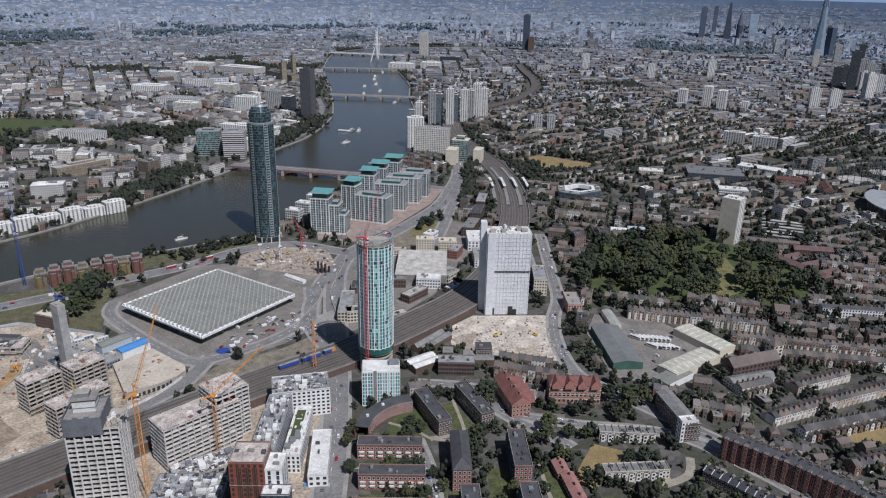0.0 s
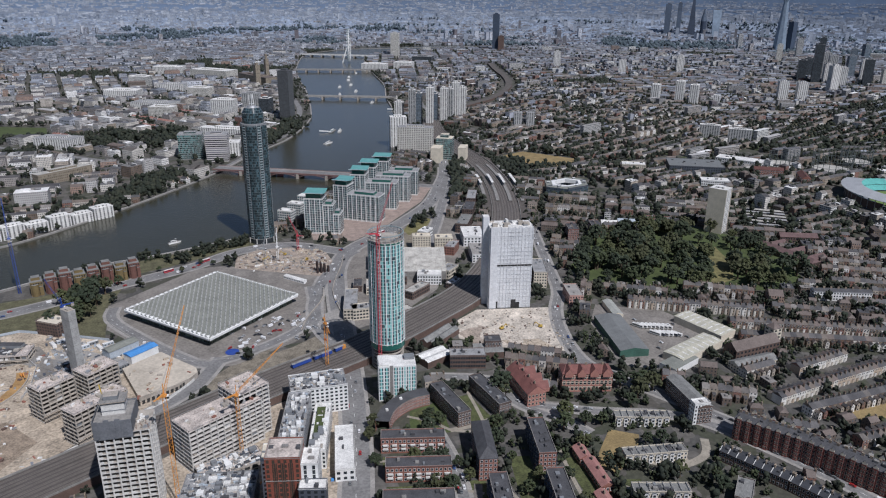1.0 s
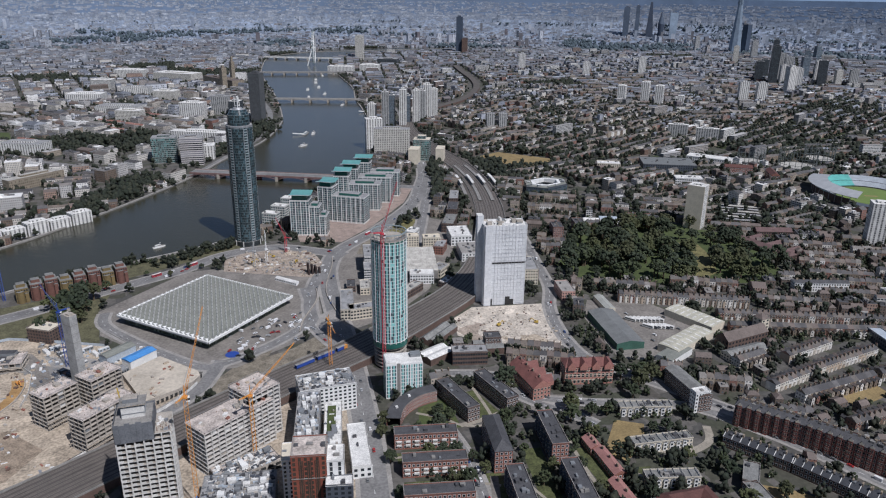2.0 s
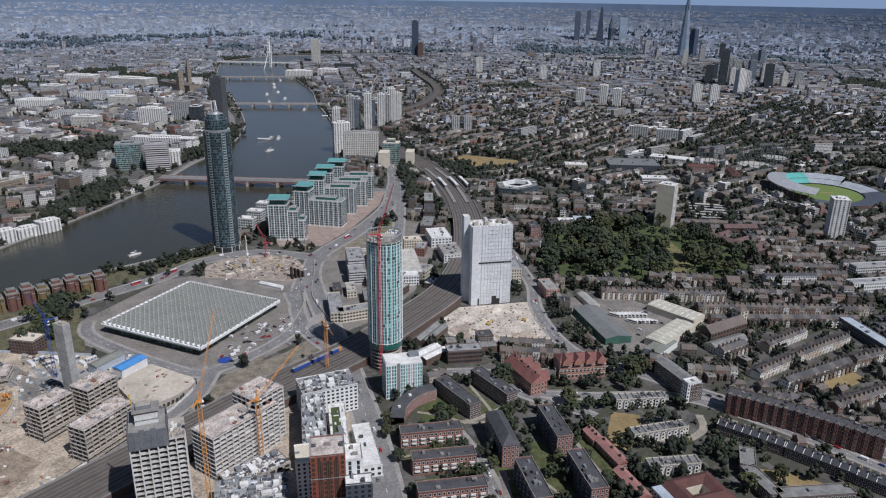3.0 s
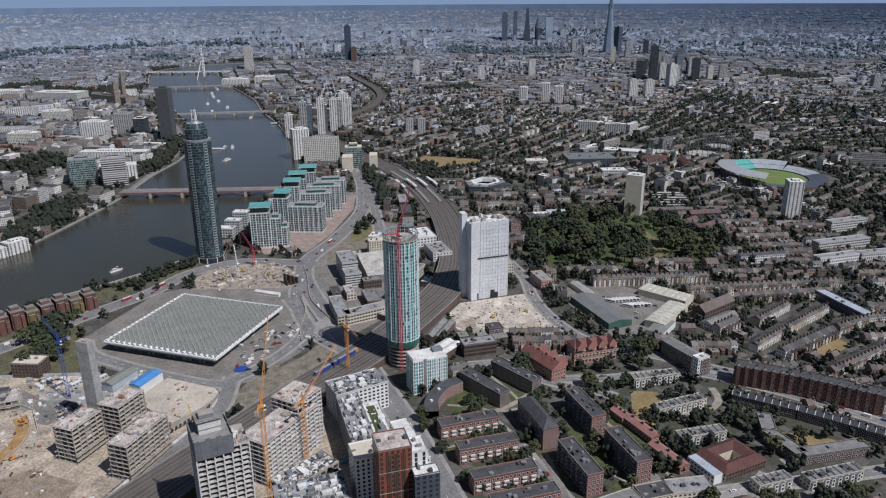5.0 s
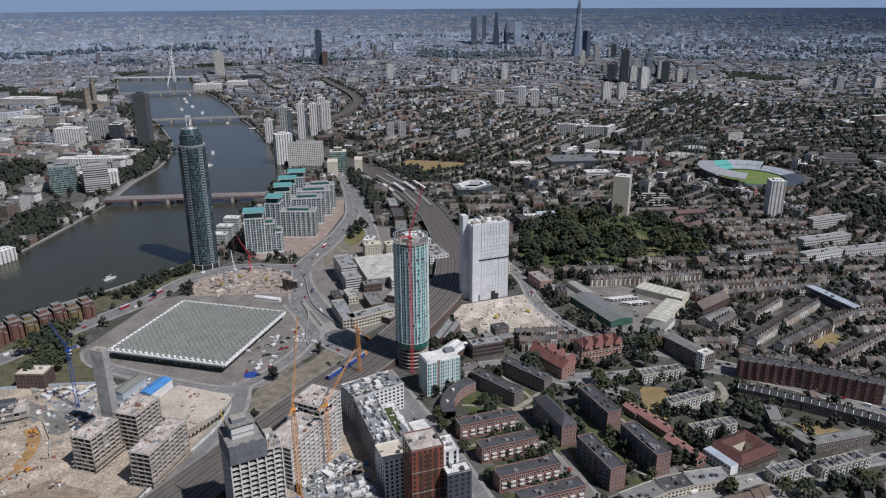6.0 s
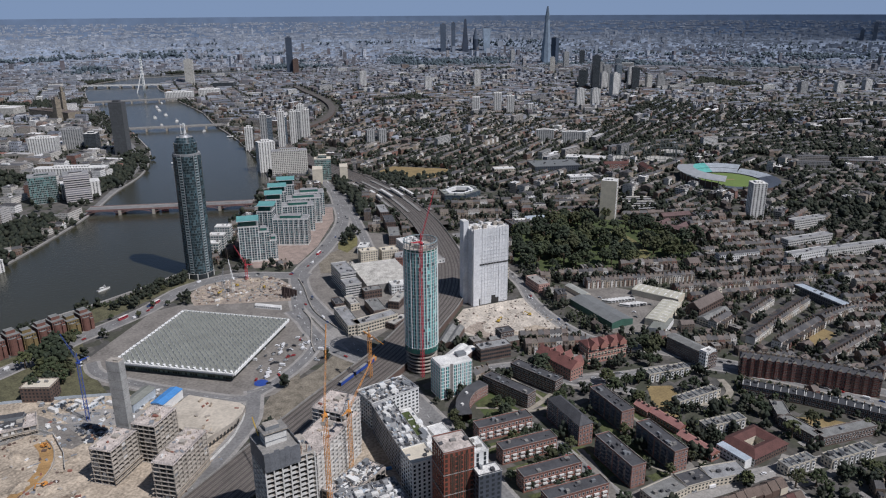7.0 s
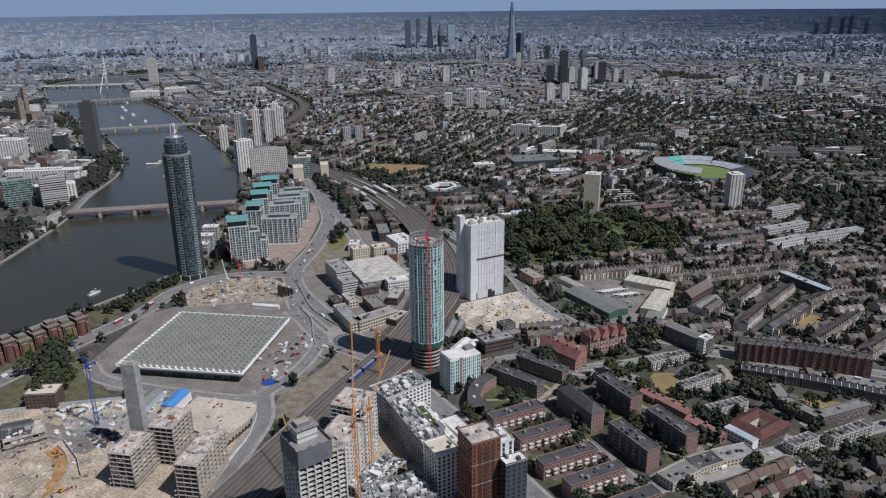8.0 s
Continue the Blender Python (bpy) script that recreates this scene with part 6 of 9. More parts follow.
# ---- trees ----
def crown_mesh(seed, lobes=7, r=4.6, h=3.4):
    """A crown of several leafy lobes, each of many small crumpled clumps, with an uneven outline and gaps."""
    rng = random.Random(seed)
    bm = bmesh.new()
    heads = [(rng.uniform(-0.6, 0.6), rng.uniform(-0.6, 0.6), h * 0.75, r * 0.5)]
    for k in range(lobes - 1):
        a, q = k * math.tau / (lobes - 1) + rng.uniform(-0.4, 0.4), r * rng.uniform(0.45, 0.68)
        heads.append((math.cos(a) * q, math.sin(a) * q, rng.uniform(-0.25, 0.55) * h, r * rng.uniform(0.32, 0.5)))
    for x, y, z, R in heads:
        for i in range(15):
            a, e = rng.uniform(0, math.tau), rng.uniform(-0.45, 1.0)
            c, q = math.sqrt(max(0.0, 1 - e * e)), R * rng.uniform(0.75, 1.08)
            s = R * rng.uniform(0.26, 0.46)
            made = bmesh.ops.create_icosphere(bm, subdivisions=1, radius=s, matrix=pose(x + q * c * math.cos(a), y + q * c * math.sin(a), z + q * e * 0.85, rng.uniform(0, 360), rng.uniform(0, 360), 0))
            for v in made["verts"]:
                v.co += Vector((rng.uniform(-1, 1), rng.uniform(-1, 1), rng.uniform(-1, 1))) * s * 0.34
    me = bpy.data.meshes.new("crown")
    bm.to_mesh(me)
    bm.free()
    me.materials.append(M_leaf)
    return me


def trunk_mesh():
    g = Geo()
    g.tube(0, 0, -6.5, 0, 0.5, 8, M_bark, None, 0.28)
    for k in range(5):
        a = k * math.tau / 5
        g.beam((0, 0, -2.5), (math.cos(a) * 2.4, math.sin(a) * 2.4, 1.2), 0.28, M_bark)
    return g.mesh("trunk")


CROWNS = [crown_mesh(100 + k, 5 + k) for k in range(5)]
TRUNK = trunk_mesh()
tree_rng = random.Random(77)


def tree(x, y, size=1.0):
    s = size * tree_rng.uniform(0.75, 1.3)
    m = pose(x, y, 6.5 * s * 0.92, 0, 0, tree_rng.uniform(0, 360)) @ Matrix.Diagonal((s, s, s * tree_rng.uniform(0.85, 1.15), 1))
    t = solid("tree", TRUNK, "leafy dark green broadleaf tree", "tree", m, "broadleaf trees")
    part("crown", tree_rng.choice(CROWNS), t)


for x, y, k in ((-164, 700, 1.5), (-152, 700, 1.7), (-141, 704, 1.6), (-156, 712, 1.8), (-145, 718, 1.9), (-132, 716, 1.6), (-150, 730, 2.0), (-138, 734, 1.9), (-128, 742, 1.7), (-143, 748, 2.0), (-134, 760, 1.8)):
    tree(x, y, k)
park_trees = 0
for _ in range(900):
    x, y = tree_rng.uniform(365, 650), tree_rng.uniform(545, 776)
    sparse = x > 560 and tree_rng.random() < 0.55
    if in_poly(PARK, np.array(x), np.array(y)) and not sparse and not any(in_poly(q, np.array(x), np.array(y)) for q in CLEARINGS):
        tree(x, y, tree_rng.choice((1.2, 1.6, 1.9, 2.1)))
        park_trees += 1
        if park_trees > 165:
            break
for x, y, s in ((181, 455, 1.7), (184, 448, 1.5), (186, 463, 1.4), (76, 443, 1.4), (80, 425, 1.2), (112, 425, 1.1), (124, 432, 1.2), (118, 440, 1.0), (92, 395, 1.0), (102, 393, 1.1), (110, 390, 1.0), (86, 365, 1.0), (96, 362, 1.1), (106, 359, 1.0), (75, 334, 1.0), (86, 332, 1.1), (97, 330, 1.0), (72, 306, 1.1), (84, 304, 1.0), (95, 300, 1.1), (120, 365, 1.0), (118, 380, 1.1), (152, 395, 1.1), (155, 375, 1.0), (158, 410, 1.2), (163, 350, 1.0), (150, 340, 1.1), (143, 318, 1.0), (147, 300, 1.1), (182, 345, 1.0), (180, 320, 1.1), (172, 300, 1.0), (206, 395, 1.2), (214, 408, 1.2), (225, 396, 1.2), (236, 392, 1.1), (192, 398, 1.1), (208, 372, 1.3), (215, 350, 1.1), (252, 360, 1.1), (262, 356, 1.0), (287, 425, 1.7), (296, 430, 1.6), (283, 415, 1.6), (300, 420, 1.4), (278, 432, 1.3), (270, 405, 1.1), (252, 322, 1.0), (272, 312, 1.1), (268, 300, 1.0), (255, 270, 1.2), (285, 270, 1.0), (205, 300, 1.2), (176, 262, 1.0), (200, 240, 1.2), (212, 232, 1.2), (235, 222, 1.1), (250, 212, 1.1), (300, 215, 1.1), (310, 240, 1.0), (60, 365, 0.9), (66, 400, 0.9), (70, 430, 0.9), (64, 350, 0.8), (55, 318, 0.9), (-25, 825, 0.55), (-12, 818, 0.55), (-46, 806, 0.55), (-70, 818, 0.55), (-20, 850, 0.55), (0, 866, 0.55), (-130, 775, 1.7), (-140, 765, 1.7), (-122, 768, 1.6), (-150, 772, 1.5), (-135, 752, 1.6), (-148, 745, 1.4), (-110, 790, 1.2), (-160, 755, 1.4), (-135, 735, 1.2), (-60, 850, 0.55), (-40, 858, 0.55), (15, 880, 0.55), (30, 888, 0.55)):
    tree(x, y, s)

# ---- the rest of the city ----
def far_tree_template(seed, lumps=5):
    """A loose cluster of crumpled leaf lumps, for trees seen small."""
    rng = random.Random(seed)
    bm = bmesh.new()
    for k in range(lumps):
        a, q = rng.uniform(0, 6.28), rng.uniform(0.15, 0.75)
        made = bmesh.ops.create_icosphere(bm, subdivisions=1, radius=rng.uniform(0.42, 0.7), matrix=pose(math.cos(a) * q, math.sin(a) * q, 0.9 + rng.uniform(-0.35, 0.7), rng.uniform(0, 90), rng.uniform(0, 90), 0))
        for v in made["verts"]:
            v.co += Vector((rng.uniform(-1, 1), rng.uniform(-1, 1), rng.uniform(-1, 1))) * 0.24
    v = np.array([list(q.co) for q in bm.verts])
    f = np.array([[q.index for q in face.verts] for face in bm.faces])
    bm.free()
    return v, f


def clumpy_template(seed):
    rng = random.Random(seed)
    bm = bmesh.new()
    for k in range(13):
        a, q = rng.uniform(0, 6.28), rng.uniform(0.1, 1.0)
        made = bmesh.ops.create_icosphere(bm, subdivisions=1, radius=rng.uniform(0.2, 0.46), matrix=pose(math.cos(a) * q * 1.1, math.sin(a) * q * 0.8, rng.uniform(0.2, 1.75 - q * 0.7), rng.uniform(0, 90), rng.uniform(0, 90), 0))
        for v in made["verts"]:
            v.co += Vector((rng.uniform(-1, 1), rng.uniform(-1, 1), rng.uniform(-1, 1))) * 0.17
    v = np.array([list(q.co) for q in bm.verts])
    f = np.array([[q.index for q in face.verts] for face in bm.faces])
    bm.free()
    return v, f


FAR_TREES = [far_tree_template(k) for k in range(4)]
def tiny_tree_template(seed):
    rng = random.Random(seed)
    v = [(1, 0, 0.9), (0, 1, 1.0), (-1, 0, 0.8), (0, -1, 0.9), (0, 0, 1.9), (0.1, 0.1, -0.1)]
    v = np.array(v) + np.array([[rng.uniform(-0.3, 0.3) for _ in range(3)] for _ in range(6)])
    f = np.array([(0, 1, 4), (1, 2, 4), (2, 3, 4), (3, 0, 4), (1, 0, 5), (2, 1, 5), (3, 2, 5), (0, 3, 5)])
    return v, f


TINY_TREES = [tiny_tree_template(k + 40) for k in range(4)]
LONE_TREES = [far_tree_template(k + 20, 2) for k in range(4)]
CLUMPY = [clumpy_template(k + 50) for k in range(4)]


def tree_stuff(name, places, label, kinds=FAR_TREES, leaf=None):
    vs, fs, n = [], [], 0
    rng = np.random.default_rng(5)
    for x, y, z, s in places:
        away = math.hypot(x, y)
        v, f = (CLUMPY if away < 1000 else kinds if away < 1700 else (LONE_TREES if away < 2300 else TINY_TREES))[rng.integers(4)]
        a = rng.uniform(0, 6.28)
        c, q = math.cos(a), math.sin(a)
        w = v * (s, s, s * rng.uniform(0.9, 1.3))
        vs.append(np.stack([w[:, 0] * c - w[:, 1] * q + x, w[:, 0] * q + w[:, 1] * c + y, w[:, 2] + z], 1))
        fs.append(f + n)
        n += len(v)
    vs, fs = np.concatenate(vs), np.concatenate(fs)
    me = bpy.data.meshes.new(name)
    me.vertices.add(len(vs))
    me.vertices.foreach_set("co", vs.ravel())
    me.loops.add(fs.size)
    me.loops.foreach_set("vertex_index", fs.ravel())
    me.polygons.add(len(fs))
    me.polygons.foreach_set("loop_start", np.arange(0, fs.size, 3))
    me.update(calc_edges=True)
    me.materials.append(leaf or M_leaf_s)
    return tagged(new(name, me), label, "trees", kind="stuff")


def bearing_ok(x, y):
    dx, dy = x - CENTRE[0], y - CENTRE[1]
    b = math.degrees(math.atan2(dx, dy))
    return -34 < b < 100


def north_side(x, y):
    """Whether a place lies across the river."""
    for (ax, ay), (bx, by) in zip(NORTH_BANK, NORTH_BANK[1:]):
        if ay <= y <= by:
            return x < ax + (bx - ax) * (y - ay) / (by - ay)
    return y > 3300


# bluish low-contrast colours that imitate haze on distant walls and roofs
M_hazewall = facade("far_house_wall", [(0.36, 0.375, 0.41), (0.25, 0.26, 0.28), (0.3, 0.31, 0.34), (0.46, 0.475, 0.51), (0.22, 0.215, 0.22), (0.55, 0.565, 0.6), (0.27, 0.25, 0.24)], 5.0, 6.0, (0.2, 0.8, 0.3, 0.75), (0.12, 0.13, 0.15))
M_hazebrick = plain("far_brick_wall", [(0.15, 0.148, 0.16), (0.135, 0.134, 0.15), (0.175, 0.174, 0.19), (0.35, 0.365, 0.41), (0.145, 0.13, 0.14)], 0.9, 0.2, 30, 8)
M_hazeroof = plain("far_roof", [(0.125, 0.136, 0.16), (0.15, 0.163, 0.19), (0.115, 0.126, 0.152), (0.23, 0.25, 0.285), (0.14, 0.14, 0.15), (0.16, 0.142, 0.142)], 0.85, 0.2, 30, 8)
RED_QUARTER = [(-191, 1835), (-61, 1853), (-55, 1522), (-130, 1458), (-217, 1609)]
NORTH_BELT = [(-400, 2640), (-230, 2680), (-200, 2830), (-400, 2860)]
# paler bluish set, painted as thicker haze near the horizon
M_hazepale = plain("pale_far_wall", [(0.28, 0.31, 0.36), (0.24, 0.27, 0.32), (0.34, 0.37, 0.42), (0.22, 0.25, 0.31), (0.27, 0.3, 0.35)], 0.9, 0.2, 30, 8)
M_hazewhite = plain("white_far_wall", [(0.44, 0.47, 0.52), (0.38, 0.41, 0.46)], 0.9, 0.2, 30, 8)
M_hazepaleroof = plain("pale_far_roof", [(0.2, 0.235, 0.29), (0.225, 0.26, 0.315), (0.185, 0.22, 0.275)], 0.9, 0.2, 30, 8)
M_leaf_near = plain("garden_leaves", [(0.03, 0.042, 0.018), (0.042, 0.056, 0.022), (0.024, 0.034, 0.016), (0.055, 0.066, 0.03), (0.034, 0.044, 0.02)], 0.85, 0.45, 2.5, 0.6, bump=1.0)
M_redroofs = plain("red_tiled_roofs", [(0.24, 0.12, 0.095), (0.19, 0.1, 0.085), (0.28, 0.15, 0.12)], 0.85, 0.25, 7, 0.8)
# leaf green shifted pale and blue to imitate haze on far trees
M_leaf_haze = plain("bluish_tree_leaves", [(0.062, 0.086, 0.1), (0.08, 0.106, 0.122), (0.05, 0.07, 0.084)], 0.9, 0.3, 5.0, 1.0)
city = {}
garden = Geo()
city_trees = []
crng = random.Random(21)
SEEDS = [(crng.uniform(-1200, 4200), crng.uniform(-100, 4200), radians(crng.choice((-16, -16, 0, 20, -32, 8, -48)))) for _ in range(60)]


def district(x, y):
    best = min(SEEDS, key=lambda s: (s[0] - x) ** 2 + (s[1] - y) ** 2)
    return best


# lawns, quays and car parks where no house stands
OPEN_LAND = [[(-330, 690), (-200, 750), (-100, 792), (30, 850), (110, 900), (30, 912), (-150, 856), (-330, 800)],
             [(95, 855), (200, 880), (218, 915), (150, 935), (100, 908)],
             [(205, 880), (300, 985), (350, 1075), (290, 1110), (245, 1010), (200, 920)],
             [(55, 265), (250, 200), (345, 330), (300, 400), (200, 420), (190, 475), (60, 475)],
             [(-120, 520), (110, 560), (150, 640), (120, 830), (-120, 830)]]
built = []


def free(poly, take=True):
    cx, cy = sum(p[0] for p in poly) / 4, sum(p[1] for p in poly) / 4
    ok = not is_taken(cx, cy) and not (cy < 1200 and cx < 400 and any(in_poly(q, np.array(cx), np.array(cy)) for q in OPEN_LAND)) and not any(is_taken(*p) for p in poly)
    if ok and take and cx * cx + cy * cy < 1.3e6:
        built.append(poly)
    return ok


OWN = []


def own(kind, dist, x, y):
    """The mesh for one building: its own when near, shared when far."""
    if dist < (0 if kind == "terraces" else 1050):
        OWN.append((kind, Geo()))
        return OWN[-1][1]
    return bucket(kind, x, y)


def bucket(kind, x, y):
    key = (kind, int(math.hypot(x, y) // 1100))
    if key not in city:
        city[key] = Geo()
    return city[key]


def fill_block(cx, cy, ang, w, d, dist):
    ca, sa = math.cos(ang), math.sin(ang)
    def at(u, v):
        return cx + ca * u - sa * v, cy + sa * u + ca * v
    north = north_side(cx, cy)
    tone = noise.noise(Vector((cx / 260, cy / 260, 0.3)))
    green = noise.noise(Vector((cx / 330, cy / 330, 7.7)))
    wooded = noise.noise(Vector((cx / 200, cy / 200, 3.1)))
    east = max(0.0, min(1.0, (cx - 800) / 500)) * max(0.0, min(1.0, (1600 - cy) / 500))
    # distant buildings switch at random to the haze-tinted colours
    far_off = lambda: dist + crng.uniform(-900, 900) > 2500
    if green > 0.46 - 0.1 * east or (north and (green > 0.36 or in_poly(NORTH_BELT, np.array(cx), np.array(cy)))):
        for _ in range(int(w * d / 75)):
            u, v = crng.uniform(-w / 2, w / 2), crng.uniform(-d / 2, d / 2)
            x, y = at(u, v)
            if not is_taken(x, y):
                city_trees.append((x, y, 1.5, crng.uniform(3.2, 6.0)))
        return
    near = dist < 1500
    style = crng.random()
    if north:
        kind = "block" if style < 0.78 else "row"
    else:
        kind = "row" if style < 0.66 - tone * 0.3 else ("block" if style < 0.92 else "slab")
    if dist < 1150 and not north and kind != "row":
        kind = "row" if style < (0.62 if dist > 620 else 0.9) else "block"
    if kind == "row":
        unit = 5.6 if dist < 1000 else (11 if dist < 2000 else 22)
        for v, way in ((-d / 2 + 5, 1), (d / 2 - 5, -1)):
            n = max(1, int(w / unit))
            h0 = crng.choice((6.5, 7.5, 9.5, 10.5))
            red = north and noise.noise(Vector((cx / 140, cy / 140, 5.5))) > (-0.1 if in_poly(RED_QUARTER, np.array(cx), np.array(cy)) else 0.42)
            row_mesh = bucket("terraces", *at(0, v))
            for i in range(n):
                u = -w / 2 + (i + 0.5) * w / n
                x, y = at(u, v)
                q = rect(x, y, w / n, 9.5, ang)
                if not free(q):
                    continue
                h = h0 + crng.uniform(-0.3, 0.5)
                g = row_mesh
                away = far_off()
                g.gable(x, y, 0, h, h + crng.uniform(2.2, 3.4), w / n, 9.5, (M_brick if not north or crng.random() < 0.25 else M_pale) if not away else (M_hazewall if north else M_hazebrick), (M_redroofs if red else M_slate) if not away else M_hazeroof, ang)
                if dist < 1300:
                    ex, ey = at(u, v + way * 7)
                    g.box(ex, ey, 0, h * 0.7, w / n * 0.5, 5, M_brick, M_slate, ang)
                    px, py = at(u + w / n / 2, v)
                    g.box(px, py, h, h + 4.2, 0.8, 2.2, M_chimney, None, ang)
        k = int(w * d / (88 - 38 * east)) if wooded > -0.3 or east > 0.3 else 16
        if dist > 2600:
            k = int(k * 0.6)
        for _ in range(k):
            x, y = at(crng.uniform(-w / 2 - 6, w / 2 + 6), crng.choice((crng.uniform(-d / 2 + 11, d / 2 - 11), -d / 2 - 3, d / 2 + 3)))
            if not is_taken(x, y):
                city_trees.append((x, y, 2.2, crng.uniform(2.4, 5.2) + 0.5 * east))
    elif kind == "block":
        fine = (15, 36, 28) if north else (9, 20, 19)
        n = max(1, int(w / crng.uniform(fine[0], fine[1])))
        m = max(1, int(d / crng.uniform(fine[0] - 1, fine[2])))
        for i in range(n):
            for j in range(m):
                if crng.random() < (0.12 if north else 0.28):
                    continue
                bw, bd = w / n * crng.uniform(0.7, 0.98), d / m * crng.uniform(0.62, 0.98)
                x, y = at(-w / 2 + (i + 0.5) * w / n, -d / 2 + (j + 0.5) * d / m)
                if not free(rect(x, y, bw, bd, ang)):
                    continue
                h = (crng.choice((9, 11, 13, 15, 18)) + crng.uniform(-1, 2) + (7 if crng.random() < 0.06 else 0)) if north else crng.choice((6, 7, 8, 9, 10, 12, 14) if dist < 1150 else (6, 8, 10, 12, 15, 18))
                wall = M_pale if crng.random() < (0.82 if north else 0.18) else (M_brick if crng.random() < 0.75 else M_modern)
                wall, slate, flat = (wall if dist > 700 or north else M_brick, M_slate, M_flat if dist > 1150 or north else M_felt) if not far_off() else (M_hazewall if north or crng.random() < 0.3 else M_hazebrick, M_hazeroof, M_hazeroof)
                g = own("blocks", dist, x, y)
                if crng.random() < 0.45:
                    g.gable(x, y, 0, h, h + crng.uniform(2, 4), bw, bd, wall, slate, ang, crng.choice((0, bd * 0.35)))
                else:
                    g.box(x, y, 0, h, bw, bd, wall, flat, ang)
                    if dist < 3000:
                        for _ in range(3 if near else 1):
                            rx, ry = x + crng.uniform(-0.3, 0.3) * bw, y + crng.uniform(-0.3, 0.3) * bd
                            g.box(rx, ry, h, h + crng.uniform(1, 3.5), bw * crng.uniform(0.1, 0.4), bd * crng.uniform(0.1, 0.4), M_flat, M_flat, ang)
        for _ in range(int((26 if wooded > -0.1 else 14) + 30 * east) if not north else 12):
            x, y = at(crng.uniform(-w / 2, w / 2), crng.choice((-1, 1, 0.3, -0.4, 0.0)) * (d / 2 + 3))
            if not is_taken(x, y):
                city_trees.append((x, y, 2.2, crng.uniform(2.4, 4.8)))
    else:
        for v in (-d / 4, d / 4):
            x, y = at(crng.uniform(-4, 4), v)
            bw, bd = w * crng.uniform(0.5, 0.85), crng.uniform(9, 13)
            if free(rect(x, y, bw, bd, ang)):
                own("blocks", dist, x, y).box(x, y, 0, crng.choice((12, 15, 18, 24)), bw, bd, M_modern, M_flat, ang)
        for _ in range(18):
            x, y = at(crng.uniform(-w / 2, w / 2), crng.uniform(-d / 2, d / 2))
            if not is_taken(x, y):
                city_trees.append((x, y, 1.5, crng.uniform(2.5, 5)))
    if dist < 2200 and kind != "block":
        q = rect(cx, cy, w - 4, d - 4, ang)
        if free(q, False):
            garden.poly([(x, y, 0.07) for x, y in q], M_garden)


M_garden = plain("back_gardens", [(0.06, 0.07, 0.03), (0.09, 0.085, 0.05), (0.05, 0.065, 0.025), (0.12, 0.1, 0.075)], 0.95, 0.5, 6, 1.5)


def fill_city():
    for s in SEEDS:
        ang = s[2]
        ca, sa = math.cos(ang), math.sin(ang)
        u = -1600.0
        while u < 1600:
            w = crng.uniform(52, 84)
            v = -1600.0
            while v < 1600:
                d = crng.uniform(38, 52)
                x, y = s[0] + ca * (u + w / 2) - sa * (v + d / 2), s[1] + sa * (u + w / 2) + ca * (v + d / 2)
                dist = math.hypot(x - CENTRE[0], y - CENTRE[1])
                if 170 < dist < 3980 and bearing_ok(x, y) and y > 120 and district(x, y) is s:
                    fill_block(x, y, ang, w, d, dist)
                v += d + 11
            u += w + 12




def pick(kinds, k):
    return kinds[int(k) % len(kinds)]

# ---- landmarks along and beyond the river ----
def wharf_block(x, y, ang, steps, label):
    """Stepped riverside flats: from a tall end with a teal roof down to the road."""
    t = thing("wharf_flats", label, "apartment block", x, y, 0, ang, "stepped riverside flats")
    u = 0.0
    for k, (w, d, h) in enumerate(steps):
        cx = u + w / 2
        part("wing", Geo().box(cx, 0, 0, h, w, d, M_wharf, M_whiteroof), t, "pale wing with many windows")
        for (p, q) in (((u, -d / 2), (u + w, -d / 2)), ((u + w, -d / 2), (u + w, d / 2)), ((u + w, d / 2), (u, d / 2)), ((u, d / 2), (u, -d / 2))):
            g = Geo().panes(p, q, 2, h - 0.5, 3.4, 3.0, 0.84, 0.8, M_bayglass, 0.1)
            part("glazing", g, t, "", "stuff")
        ribs = Geo()
        for i in range(int(w / 6.8) + 1):
            for y0 in (-d / 2 - 0.3, d / 2 + 0.3):
                ribs.box(u + 0.4 + i * 6.8, y0, 0, h + 1.2, 0.8, 0.7, M_white)
        part("rib_row", ribs, t, "white vertical ribs", "stuff")
        part("roof_terrace", Geo().box(cx, 0, h, h + 0.9, w + 0.6, d + 0.6, M_white, M_greyroof, 0, True), t)
        part("penthouse", Geo().box(cx, 0, h + 0.9, h + 4, w * 0.6, d * 0.6, M_greenglass, M_teal if k < 1 else M_greyroof), t, "glazed penthouse")
        u += w
    w, d, h = steps[0]
    for s in (-1, 1):
        g = Geo()
        y1 = s * d * 0.62
        g.poly([(-1.5, 0, h + 6.2), (w + 1.5, 0, h + 6.2), (w + 1.5, y1, h + 8.4), (-1.5, y1, h + 8.4)][::s], M_teal)
        g.poly([(-1.5, 0, h + 5.8), (w + 1.5, 0, h + 5.8), (w + 1.5, y1, h + 8.0), (-1.5, y1, h + 8.0)][::-s], M_teal)
        g.poly([(-1.5, y1, h + 8.0), (w + 1.5, y1, h + 8.0), (w + 1.5, y1, h + 8.4), (-1.5, y1, h + 8.4)][::-s], M_white)
        part("butterfly_roof", g, t, "teal tilted roof wing")
    part("roof_storey", Geo().box(w / 2, 0, h + 0.9, h + 6.2, w * 0.8, d * 0.8, M_greenglass), t, "glazed top storey")
    cx, cy = x + math.cos(ang) * u / 2, y + math.sin(ang) * u / 2
    take_rect(cx, cy, u, 26, ang)


